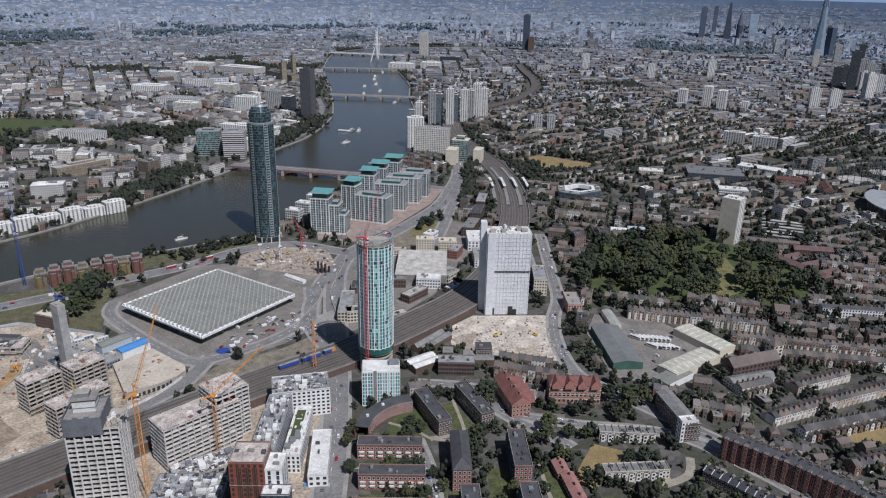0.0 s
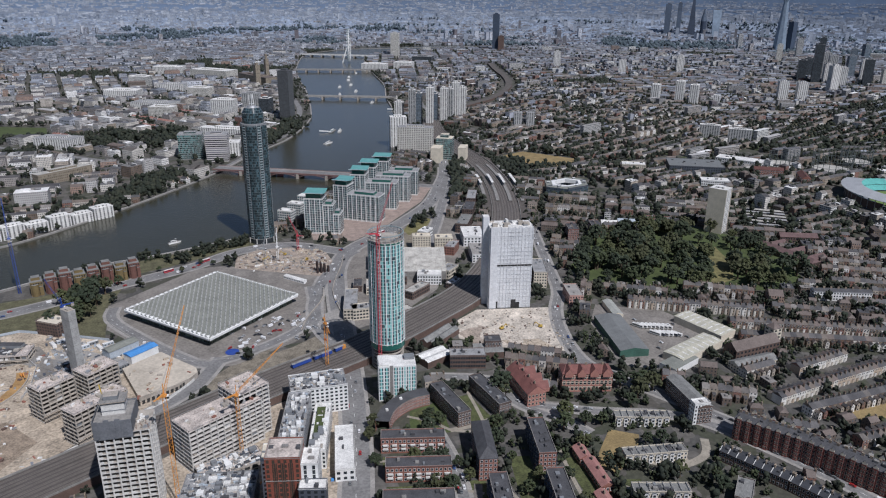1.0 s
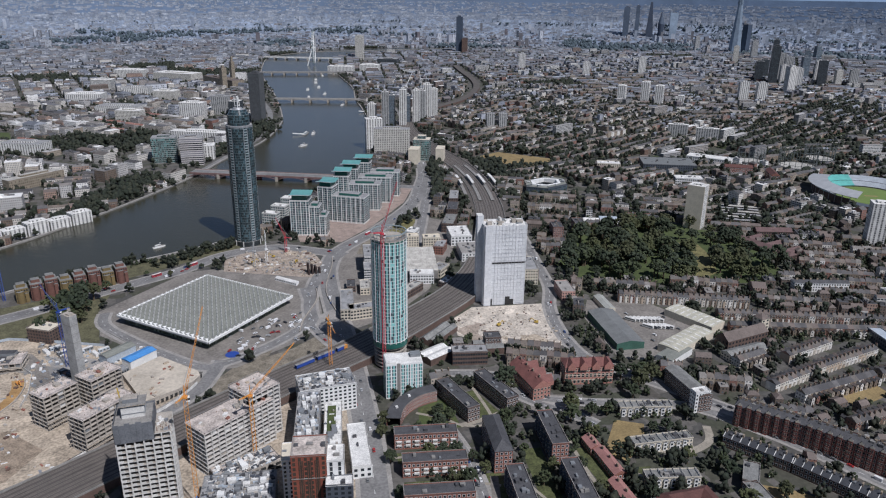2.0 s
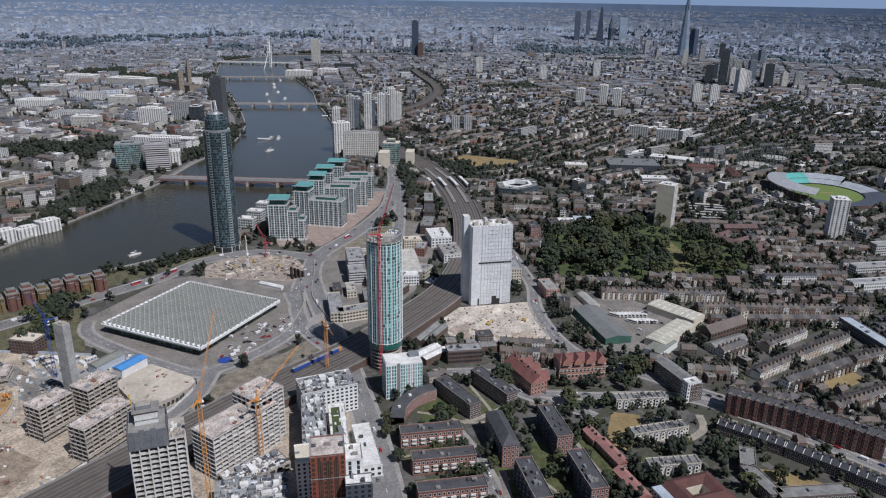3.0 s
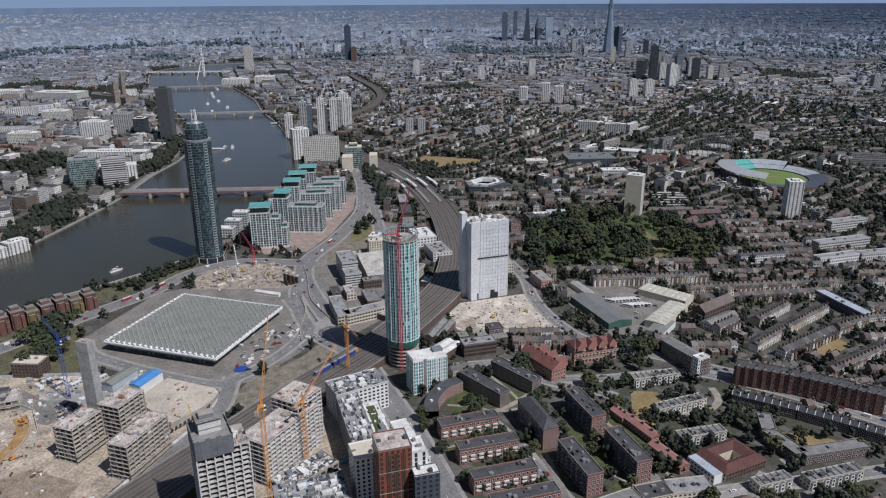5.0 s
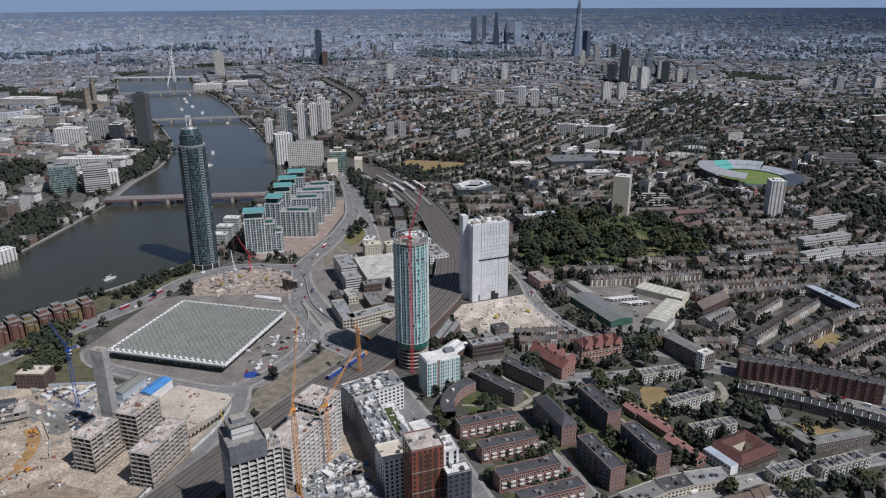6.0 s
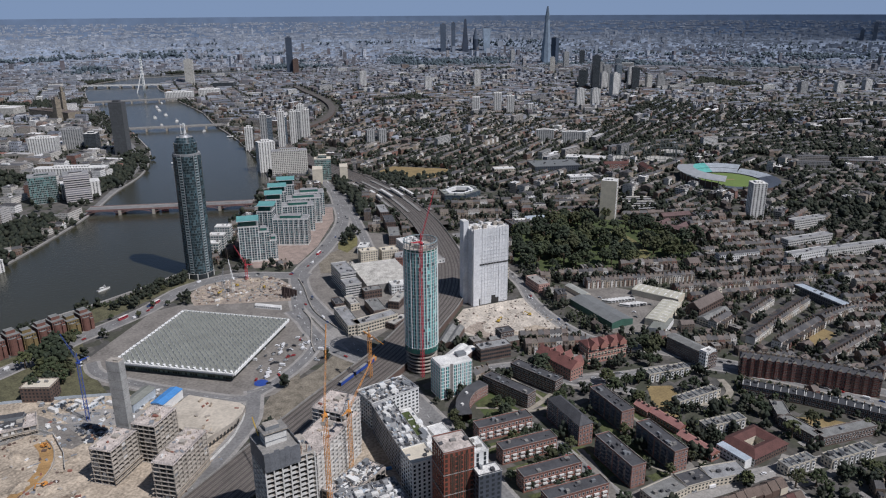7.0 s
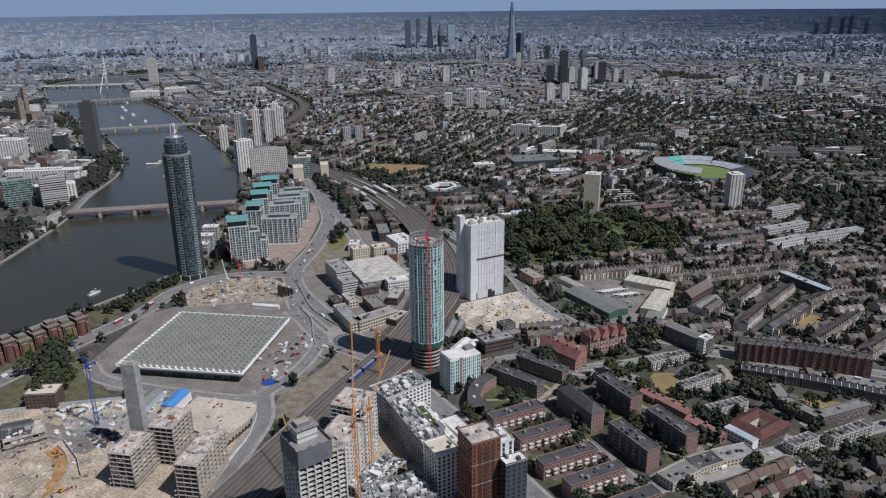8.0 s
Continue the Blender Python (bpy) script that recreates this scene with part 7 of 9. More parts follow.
M_wharf = plain("pale_panel_wall", [(0.62, 0.61, 0.58)], 0.7, 0.15, 6, 1)
W_LABEL = "stepped pale riverside flats with green glass and teal butterfly roofs"
wharf_block(112, 907, radians(-25), [(24, 22, 46), (13, 20, 38), (9, 20, 26)], W_LABEL)
wharf_block(163, 956, radians(-38), [(20, 22, 47), (46, 22, 36)], W_LABEL)
wharf_block(194, 998, radians(-26), [(22, 22, 49), (44, 22, 38)], W_LABEL)
wharf_block(216, 1032, radians(-26), [(24, 22, 50), (50, 22, 38)], W_LABEL)
wharf_block(244, 1060, radians(-26), [(24, 22, 51), (44, 22, 37)], W_LABEL)
for i, (x, y) in enumerate(((92, 948), (108, 968), (126, 990))):
    flats(x, y, radians(-38), 20, 14, 18 + 3 * i, M_wharf, M_whiteroof, "low pale riverside flats on the quay", bay=3.2, fw=0.7, fh=0.6, glass=M_bayglass, clutter=2, seed=200 + i)


def simple_tower(x, y, ang, w, d, h, wall, label, roof=M_greyroof, cap=0.0, name="tower_block", category="tower", group="", bands=None):
    fx, fy, z0, s = far_place(x, y)
    t = thing(name, label, category, fx, fy, z0, ang, group)
    t.scale = (s, s, s)
    part("wall", Geo().box(0, 0, 0, h, w, d, wall, roof), t)
    part("roof_parapet", Geo().box(0, 0, h, h + 1.2, w + 0.4, d + 0.4, wall, roof, 0, True), t)
    if cap:
        part("plant_room", Geo().box(0, 0, h + 1.2, h + 1.2 + cap, w * 0.5, d * 0.5, wall, roof), t)
    if bands:
        for k in (-1, 1):
            part("end_panel", Geo().box(k * w / 2, 0, 0, h + 1.4, 1.0, d + 1, bands, roof), t, "pale end panel")
    take_rect(x, y, w, d, ang)
    return t


M_flare = plain("pale_flaring_glass", [(0.3, 0.37, 0.45)], 0.6, 0.2, 60, 12, bump=0)
M_skyline = plain("dark_skyline_glass", [(0.05, 0.07, 0.105), (0.075, 0.1, 0.14), (0.04, 0.055, 0.085)], 0.7, 0.2, 60, 12, by="object", bump=0)
M_spire = plain("spire_glass", [(0.2, 0.25, 0.31)], 0.35, 0.25, 60, 12, bump=0)
M_stone = facade("tan_stone", [(0.27, 0.23, 0.175)], 3.0, 4.0, (0.3, 0.7, 0.2, 0.8), (0.08, 0.07, 0.055))
M_flatwhite = facade("white_slab_flats", [(0.68, 0.67, 0.64)], 5.2, 2.8, (0.3, 0.7, 0.12, 0.95), (0.13, 0.13, 0.13), vary=0.25)
M_flatgrey = facade("grey_slab_flats", [(0.42, 0.42, 0.41)], 5.0, 2.9, (0.25, 0.8, 0.2, 0.9), (0.07, 0.075, 0.08), vary=0.25)
M_gridwhite = facade("white_grid_office", [(0.62, 0.6, 0.55)], 3.4, 3.4, (0.25, 0.8, 0.2, 0.85), (0.12, 0.115, 0.1), vary=0.3)
M_darkglass = facade("dark_curtain_wall", [(0.06, 0.07, 0.078)], 3.6, 3.4, (0.12, 0.88, 0.25, 1.0), (0.03, 0.036, 0.042), shine=0.25, vary=0.3)
M_greytower = facade("grey_curtain_wall", [(0.11, 0.115, 0.12)], 1.8, 3.4, (0.12, 0.88, 0.25, 1.0), (0.06, 0.065, 0.07), shine=0.3, vary=0.2)
M_bluetower = facade("blue_grey_glass_tower", [(0.2, 0.22, 0.24)], 2.0, 3.6, (0.1, 0.9, 0.2, 1.0), (0.06, 0.085, 0.11), shine=0.25, vary=0.3)
M_greenoffice = facade("green_glass_office", [(0.3, 0.33, 0.32)], 2.4, 3.6, (0.06, 0.94, 0.25, 1.0), (0.025, 0.055, 0.054), shine=0.15)
M_ribbed = facade("banded_office", [(0.55, 0.52, 0.5)], 400.0, 3.6, (0.0, 1.0, 0.42, 1.0), (0.05, 0.05, 0.055))
simple_tower(620, 733, radians(30), 19, 22, 58, M_flatwhite, "slim white residential tower block beside the park", M_whiteroof, 2, bands=M_cream)
simple_tower(783, 590, radians(-40), 20, 20, 55, M_flatwhite, "white residential tower block with window bands", M_whiteroof, 2)
for x, y, h in ((1226, 1715, 47), (1270, 1668, 60), (1296, 1640, 52)):
    simple_tower(x, y, radians(-45), 22, 26, h, M_flatwhite, "white slab tower among terraces", M_whiteroof, 2, group="white slab towers")
simple_tower(1330, 1590, radians(-45), 16, 14, 30, M_flatwhite, "short white block among terraces", M_whiteroof)
simple_tower(1031, 1250, radians(-43), 42, 14, 27, M_flatgrey, "grey gridded slab of flats", M_whiteroof, 2)
simple_tower(1058, 1190, radians(-43), 46, 14, 27, M_flatgrey, "grey gridded slab of flats", M_whiteroof, 2)
simple_tower(389, 1300, radians(-26), 66, 24, 50, M_gridwhite, "broad pale office slab with a grid of windows", M_greyroof, 3, "office_slab", "office block")
simple_tower(376, 1372, radians(-10), 32, 22, 58, M_flatwhite, "white river apartment tower", M_whiteroof, 3)
simple_tower(428, 1245, radians(-30), 30, 26, 38, M_greenoffice, "stepped cream and green headquarters by the bridge", M_cream, 6, "office_building", "office block")
simple_tower(405, 1225, radians(-30), 18, 30, 26, M_cream, "cream stone wing of the headquarters", M_cream)
simple_tower(448, 1205, radians(-30), 14, 30, 28, M_cream, "cream stone wing of the headquarters", M_cream)
for x, y, w, h, m in ((470, 1572, 14, 80, M_flatgrey), (492, 1590, 13, 70, M_bluetower), (510, 1566, 15, 84, M_flatwhite), (534, 1600, 13, 66, M_bluetower), (552, 1590, 15, 78, M_flatwhite), (578, 1618, 15, 72, M_flatgrey), (604, 1648, 18, 82, M_flatwhite), (634, 1680, 18, 66, M_flatwhite), (448, 1602, 18, 50, M_flatwhite)):
    simple_tower(x, y, radians(-30), w, 15, h, m, "river apartment tower in a tall cluster", M_whiteroof, 4, group="river tower cluster")
for x, y, h in ((690, 1480, 34), (716, 1470, 34)):
    simple_tower(x, y, radians(-20), 18, 18, h, M_flatgrey, "small grey residential tower block", M_greyroof, 2)
simple_tower(215, 1742, radians(-40), 28, 22, 112, M_greytower, "dark curved glass office tower by the river", M_felt, 4, "office_tower", "office block")
simple_tower(-12, 1395, radians(-10), 42, 30, 44, M_greenoffice, "green glass office block on the north bank", M_greyroof, 3, "office_building", "office block")
simple_tower(32, 1362, radians(-10), 38, 34, 47, M_ribbed, "banded round-cornered office block on the north bank", M_greyroof, 3, "office_building", "office block")
simple_tower(45, 1400, radians(-10), 60, 30, 24, M_flatwhite, "white block behind the banded office", M_whiteroof, 2, "office_building", "office block")
for i in range(6):
    x, y = -268 + i * 25, 988 + i * 13
    simple_tower(x, y, radians(28), 26, 16, 12 + (i % 2) * 3, M_flatwhite, "white stepped riverside flats", M_whiteroof, 2, "riverside_flats", "apartment block", "white riverside flats")
# pale public buildings across the river
for i, (x, y, a, w, d, h, m, r, label) in enumerate((
        (105, 2620, -42, 150, 60, 26, M_gridwhite, M_whiteroof, "pale stone government building with many windows"),
        (80, 1842, -30, 56, 30, 38, M_flatwhite, M_whiteroof, "cream stone office block by the river"),
        (150, 1890, -30, 40, 26, 44, M_flatgrey, M_greyroof, "grey office block by the river"),
        (180, 1850, -30, 26, 30, 36, M_darkglass, M_whiteroof, "dark glazed office block by the river"),
        (-78, 1990, -30, 110, 46, 18, M_flatwhite, M_greyroof, "long pale building under a grey roof"),
        (70, 1568, -33, 130, 26, 18, M_flatwhite, M_whiteroof, "long white roofed gallery"),
        (-60, 1880, -30, 60, 30, 22, M_gridwhite, M_whiteroof, "pale stone block of flats"),
        (-160, 2200, -20, 90, 50, 24, M_flatwhite, M_whiteroof, "pale stone civic office block"),
        (-30, 2280, -20, 70, 40, 26, M_flatwhite, M_greyroof, "white stone office block"),
        (40, 2160, -30, 60, 40, 28, M_gridwhite, M_whiteroof, "pale stone riverside office block"),
        (-120, 2460, -20, 60, 40, 30, M_modern, M_whiteroof, "pale modern office block"),
        (-35, 2760, -30, 100, 50, 26, M_flatwhite, M_whiteroof, "pale stone ministry with many windows"),
        (225, 2420, -68, 180, 40, 26, M_stone, M_slate, "long tan stone parliament beside the river"),
        (676, 2660, -30, 90, 46, 26, M_flatwhite, M_whiteroof, "white stone county offices by the river"),
        (955, 2933, -30, 80, 60, 22, M_darkglass, M_greyroof, "dark glazed arts building by the river"),
        (800, 2700, -30, 70, 50, 24, M_flatwhite, M_whiteroof, "white hospital block beside the river"),
        (-215, 1290, 36, 90, 18, 17, M_stone, M_roofwornpale, "long tan brick flats behind the embankment"),
        (-250, 1560, -30, 80, 40, 20, M_flatwhite, M_greyroof, "pale stone college with grey roof"))):
    simple_tower(x, y, radians(a), w, d, h, m, label, r, 3, "public_building", "building")
simple_tower(262, 2470, radians(-68), 12, 12, 70, M_stone, "tall tan stone clock tower", M_slate, 16, "clock_tower", "tower")
simple_tower(215, 2330, radians(-68), 16, 16, 66, M_stone, "tall square tan stone tower", M_slate, 6, "stone_tower", "tower")
# the distant tall ones
simple_tower(1960, 1870, radians(-40), 26, 26, 128, M_darkglass, "dark distant residential tower", M_felt, 4)
for x, y, h in ((2030, 1874, 90), (2102, 1795, 84), (1990, 1960, 70), (2060, 1930, 95), (2150, 1850, 78), (2010, 1810, 60), (2200, 1750, 55)):
    simple_tower(x, y, radians(-40), 26, 22, h, pick([M_darkglass, M_bluetower, M_flatgrey, M_flatwhite], x // 7), "distant dark tower in a cluster", M_greyroof, 3, group="distant towers")
for x, y, h in ((1576, 1614, 55), (1610, 1580, 55), (1384, 2573, 61), (1500, 2300, 50), (1750, 2300, 60), (2400, 1300, 45), (2500, 1220, 45), (2660, 1190, 45)):
    simple_tower(x, y, radians(-30), 26, 22, h, pick([M_flatwhite, M_flatgrey, M_flatwhite], y), "distant grey or white slab block of flats", M_greyroof, 3, group="distant towers")
for i, (x, y) in enumerate(((2053, 1958), (2006, 1868), (2214, 1964), (2248, 1936), (2438, 2529), (2636, 2620), (3071, 3163), (2895, 2494), (2897, 2738), (2138, 1760), (2756, 3132), (1825, 1676), (2330, 2060), (2120, 2060))):
    simple_tower(x, y, radians(-40 + 9 * (i % 4)), 20 + 3 * (i % 3), 18 + 4 * (i % 2), (92, 64, 78, 55, 70, 84)[i % 6], (M_flatgrey, M_flatwhite, M_bluetower, M_darkglass, M_gridwhite)[i % 5], "residential tower in a dense far cluster", M_greyroof, 4, group="far tower cluster")
simple_tower(1460, 3330, radians(-30), 30, 30, 168, M_skyline, "slim distant tower on the south bank", M_felt, 6)
simple_tower(1475, 3300, radians(-30), 26, 26, 70, M_darkbrick, "dark distant block beside the tower", M_felt, 3)
simple_tower(900, 3150, radians(-30), 34, 30, 100, M_gridwhite, "pale stone office tower by the big wheel", M_greyroof, 4)


def spire_tower():
    fx, fy, z0, s = far_place(2860, 2968)
    t = thing("spire_tower", "very tall tapering glass spire tower on the skyline", "skyscraper", fx, fy, z0, radians(20))
    t.scale = (s, s, s)
    g = Geo().tube(0, 0, 0, 240, 34, 8, M_spire, None, 12)
    part("shaft", g, t)
    for k in range(8):
        a = k * math.tau / 8
        p = Geo()
        p.beam((math.cos(a) * 12, math.sin(a) * 12, 238), (math.cos(a) * 1.8, math.sin(a) * 1.8, 306 - 5 * (k % 3)), 5, M_spire)
        part("shard_blade", p, t, "glass blade of the tip")
    simple_tower(2900, 2940, radians(10), 34, 30, 140, M_skyline, "office tower beside the spire", M_greyroof, 4)


spire_tower()
for x, y, w, h, top in ((3160, 4275, 38, 190, 1.0), (3207, 4217, 28, 200, 0.9), (3262, 4150, 48, 222, 0.3), (3309, 4093, 40, 160, 0.45), (3358, 4030, 42, 162, 1.25)):
    fx, fy, z0, s = far_place(x, y)
    t = thing("skyscraper", "dark office skyscraper on the far skyline", "skyscraper", fx, fy, z0, radians(-35), "skyline towers")
    t.scale = (s, s, s)
    skin = M_flare if top > 1.1 else M_skyline
    if top == 0.45:
        part("shaft", Geo().tube(0, 0, 0, h * 0.55, w * 0.42, 12, M_skyline, None, w * 0.5), t)
        part("tapered_top", Geo().tube(0, 0, h * 0.55, h, w * 0.5, 12, M_skyline, None, w * 0.12), t)
    else:
        part("shaft", Geo().prism(rect(0, 0, w, w * 0.8), 0, h, skin, M_felt, False, top), t)
    part("roof_cap", Geo().box(0, 0, h, h + 4, w * top * 0.5, w * top * 0.4, M_felt), t)
for x, y, h in ((7052, 2938, 150), (7130, 2850, 140), (7190, 2800, 150), (7300, 2700, 100), (7010, 3030, 90)):
    fx, fy, z0, s = far_place(x, y)
    t = thing("skyscraper", "office skyscraper far down the river", "skyscraper", fx, fy, z0, -math.atan2(x - CENTRE[0], y - CENTRE[1]), "far skyline towers")
    t.scale = (s, s, s)
    part("shaft", Geo().box(0, -1, 0, h, 34, 3, M_skyline, M_felt), t)
    part("roof_cap", Geo().box(0, -1, h, h + 12, 18, 2, M_skyline, M_felt), t)


def big_wheel():
    x, y, R = 650, 2960, 60
    t = thing("observation_wheel", "big white observation wheel by the river", "big wheel", x, y, 0, radians(72))
    for k in range(32):
        a, b = k * math.tau / 32, (k + 1) * math.tau / 32
        g = Geo()
        for off in (-3, 3):
            g.beam((math.cos(a) * R, off, 70 + math.sin(a) * R), (math.cos(b) * R, off, 70 + math.sin(b) * R), 1.4, M_white)
        g.beam((math.cos(a) * R, -3, 70 + math.sin(a) * R), (math.cos(b) * R, 3, 70 + math.sin(b) * R), 0.8, M_white)
        part("rim_segment", g, t)
        part("capsule", Geo().box(math.cos(a) * (R + 3), 0, 68.5 + math.sin(a) * (R + 3), 71.5 + math.sin(a) * (R + 3), 4, 6, M_paleglass, None, 0, True), t)
        part("spoke", Geo().beam((0, 0, 70), (math.cos(a) * R, 0, 70 + math.sin(a) * R), 0.35, M_white), t)
    part("hub", Geo().box(0, 0, 68, 72, 4, 14, M_white, None, 0, True), t)
    for s in (-1, 1):
        part("support_leg", Geo().beam((s * 16, 26, 0), (0, 5, 70), 3.2, M_white), t)
    take_rect(x, y, 40, 40, 0)


big_wheel()


def bridge(p, q, width, deck, piers, side, road, label, arches=True):
    t = thing("road_bridge", label, "bridge", (p[0] + q[0]) / 2, (p[1] + q[1]) / 2, 0, math.atan2(q[1] - p[1], q[0] - p[0]))
    L = math.hypot(q[0] - p[0], q[1] - p[1]) + 16
    part("deck", Geo().box(0, 0, deck - 1.2, deck, L, width, side, road, 0, True), t)
    for s in (-1, 1):
        part("parapet", Geo().box(0, s * width / 2, deck - 1.6, deck + 1.1, L, 0.7, side, M_pave, 0, True), t)
        part("footway", Geo().box(0, s * (width / 2 - 2), deck, deck + 0.15, L, 3.2, M_pave), t)
    n = piers
    for k in range(1, n + 1):
        x = -L / 2 + k * L / (n + 1)
        part("pier", Geo().box(x, 0, 0, deck - 1.2, 4.2, width + 3, M_concrete, M_pave), t, "stone pier")
    for k in range(n + 1):
        x0, x1 = -L / 2 + k * L / (n + 1), -L / 2 + (k + 1) * L / (n + 1)
        for s in (-1, 1):
            g = Geo()
            for i in range(8):
                a, b = i / 8, (i + 1) / 8
                za, zb = (deck - 1.4) - 4.5 * (2 * a - 1) ** 2, (deck - 1.4) - 4.5 * (2 * b - 1) ** 2
                g.beam((x0 + (x1 - x0) * a, s * width / 2, za), (x0 + (x1 - x0) * b, s * width / 2, zb), 1.0, side)
            part("arch_rib", g, t, "arched rib")
    return t


M_bridgered = plain("dull_red_bridge_paint", [(0.2, 0.12, 0.11)], 0.6, 0.2)
bridge((28, 1259), (229, 1141), 24, 9, 4, M_bridgered, M_asphalt, "five-arched dull red road bridge on stone piers")
bridge((318, 2040), (530, 1950), 18, 10, 4, M_pave, M_asphalt, "pale arched road bridge")
bridge((395, 2700), (670, 2610), 26, 10, 6, M_concdark, M_asphalt, "grey-green arched road bridge")
bridge((520, 3290), (800, 3120), 26, 11, 6, M_white, M_ballast, "white railway and foot bridge")


def cricket_ground():
    cx, cy = 992, 752
    t = thing("cricket_ground", "oval cricket ground with a green pitch and pale stands", "stadium", cx, cy, 0, radians(-30))
    oval = [(RX * math.cos(a), RY * math.sin(a)) for a in (i * math.tau / 48 for i in range(48))]
    g = Geo()
    g.poly([(x, y, 0.4) for x, y in oval], M_pitch)
    part("pitch", g, t, "bright green turf")
    g = Geo()
    g.poly([(-10, -3, 0.5), (10, -3, 0.5), (10, 3, 0.5), (-10, 3, 0.5)], M_dry)
    part("wicket", g, t, "dry brown strip")
    for k in range(16):
        world = (k * 22.5 + 11 - 30) % 360
        far_side = 20 < world < 200
        rise = 12 if far_side else 5
        seat = M_tealseats if 58 < world < 112 else (M_seats if world < 58 or world > 330 else (M_canopy if 112 < world < 200 else M_slateclad))
        g = Geo()
        for i in range(3):
            a, b = (k * 3 + i) * math.tau / 48, (k * 3 + i + 1) * math.tau / 48
            for r0, r1, z0, z1 in ((1.06, 1.3, 1.5, rise * 0.55), (1.3, 1.62, rise * 0.6, rise)):
                g.poly([(RX * r0 * math.cos(a), RY * r0 * math.sin(a), z0), (RX * r1 * math.cos(a), RY * r1 * math.sin(a), z1), (RX * r1 * math.cos(b), RY * r1 * math.sin(b), z1), (RX * r0 * math.cos(b), RY * r0 * math.sin(b), z0)], seat)
            g.poly([(RX * 1.62 * math.cos(a), RY * 1.62 * math.sin(a), 0), (RX * 1.62 * math.cos(b), RY * 1.62 * math.sin(b), 0), (RX * 1.62 * math.cos(b), RY * 1.62 * math.sin(b), rise), (RX * 1.62 * math.cos(a), RY * 1.62 * math.sin(a), rise)], M_darkbrick)
        part("stand", g, t, "tiered stand")
    for k in range(18, 31):
        a, b = k * math.tau / 48, (k + 1) * math.tau / 48
        g = Geo()
        for z, f in ((19, 1), (18.4, -1)):
            g.poly([(RX * 1.22 * math.cos(a), RY * 1.22 * math.sin(a), z + 2), (RX * 1.75 * math.cos(a), RY * 1.75 * math.sin(a), z - 2), (RX * 1.75 * math.cos(b), RY * 1.75 * math.sin(b), z - 2), (RX * 1.22 * math.cos(b), RY * 1.22 * math.sin(b), z + 2)][::f], M_canopy)
        part("canopy", g, t, "pale swept canopy")
        part("canopy_post", Geo().beam((RX * 1.62 * math.cos(a), RY * 1.62 * math.sin(a), 0), (RX * 1.62 * math.cos(a), RY * 1.62 * math.sin(a), 17), 0.8, M_steel), t)
    take_poly([(cx + 104 * math.cos(a), cy + 104 * math.sin(a)) for a in (i * math.tau / 24 for i in range(24))])


RX, RY = 52, 58
M_seats = plain("pale_seats", [(0.34, 0.37, 0.4)], 0.7, 0.2)
M_canopy = plain("pale_grey_canopy", [(0.36, 0.37, 0.38)], 0.6, 0.15)
M_tealseats = plain("teal_seats", [(0.12, 0.4, 0.36)], 0.7, 0.2)
cricket_ground()


M_iron = plain("dull_painted_iron", [(0.12, 0.135, 0.13)], 0.6, 0.2)


def gasholder(x, y, r, h):
    t = thing("gasholder", "open iron gasholder frame", "gasholder", x, y)
    n = 20
    part("tank", Geo().tube(0, 0, 0, 7, r - 2, 32, M_greyclad, M_roofwornpale), t, "low round tank")
    for k in range(n):
        a, b = k * math.tau / n, (k + 1) * math.tau / n
        part("column", Geo().beam((math.cos(a) * r, math.sin(a) * r, 0), (math.cos(a) * r, math.sin(a) * r, h), 0.7, M_iron), t)
        g = Geo()
        for z in (h * 0.33, h * 0.66, h):
            g.beam((math.cos(a) * r, math.sin(a) * r, z), (math.cos(b) * r, math.sin(b) * r, z), 0.45, M_iron)
        part("girder", g, t, "", "stuff")
    take_rect(x, y, 2 * r, 2 * r, 0)


gasholder(1030, 930, 32, 36)
gasholder(1120, 960, 26, 30)
gasholder(980, 990, 24, 26)
def ring_school(cx, cy, r):
    t = thing("school_building", "dark hexagonal school with a white inner rim", "school", cx, cy, 0, radians(12))
    for k in range(6):
        a, b = k * math.tau / 6, (k + 1) * math.tau / 6
        def ring(q, e):
            return (r * q * math.cos(e), r * 0.82 * q * math.sin(e))
        wing = part("wing", Geo().prism([ring(0.62, a), ring(1.0, a), ring(1.0, b), ring(0.62, b)], 0, 12 if k % 2 else 13.5, M_slateclad, M_roofgrey), t, "dark clad wing")
        part("inner_rim", Geo().prism([ring(0.56, a), ring(0.7, a), ring(0.7, b), ring(0.56, b)], 8, 13.9, M_white, M_white), t, "white inner rim")
        p, q = ring(1.0, a), ring(1.0, b)
        part("glazing", Geo().panes(p, q, 0.8, 11.5, 3.0, 3.4, 0.7, 0.5, M_bayglass, 0.1), wing, "", "stuff")
        m = ((p[0] + q[0]) * 0.43, (p[1] + q[1]) * 0.43)
        part("roof_unit", Geo().box(m[0], m[1], 12, 15.2, 5, 3, M_greyclad, M_white, a), t)
    take_rect(cx, cy, r * 2, r * 1.7, 0)


ring_school(530, 972, 40)
flats(812, 1020, radians(-30), 92, 60, 13, M_slateclad, M_metalroof, "large dark roofed secondary school", "school_building", bay=4, clutter=14, seed=303)
flats(925, 1035, radians(-55), 80, 30, 9, M_white, M_whiteroof, "long low white roofed depot", "office_block", bay=4, clutter=6, seed=304)
for i, (x, y, a, L) in enumerate(((712, 478, -17, 78), (800, 520, -16, 60))):
    flats(x, y, radians(a), L, 12, 14, M_slabwhite, M_greyroof, "long pale slab of council flats", bay=3, fw=0.7, clutter=4, seed=310 + i, group="pale slabs")


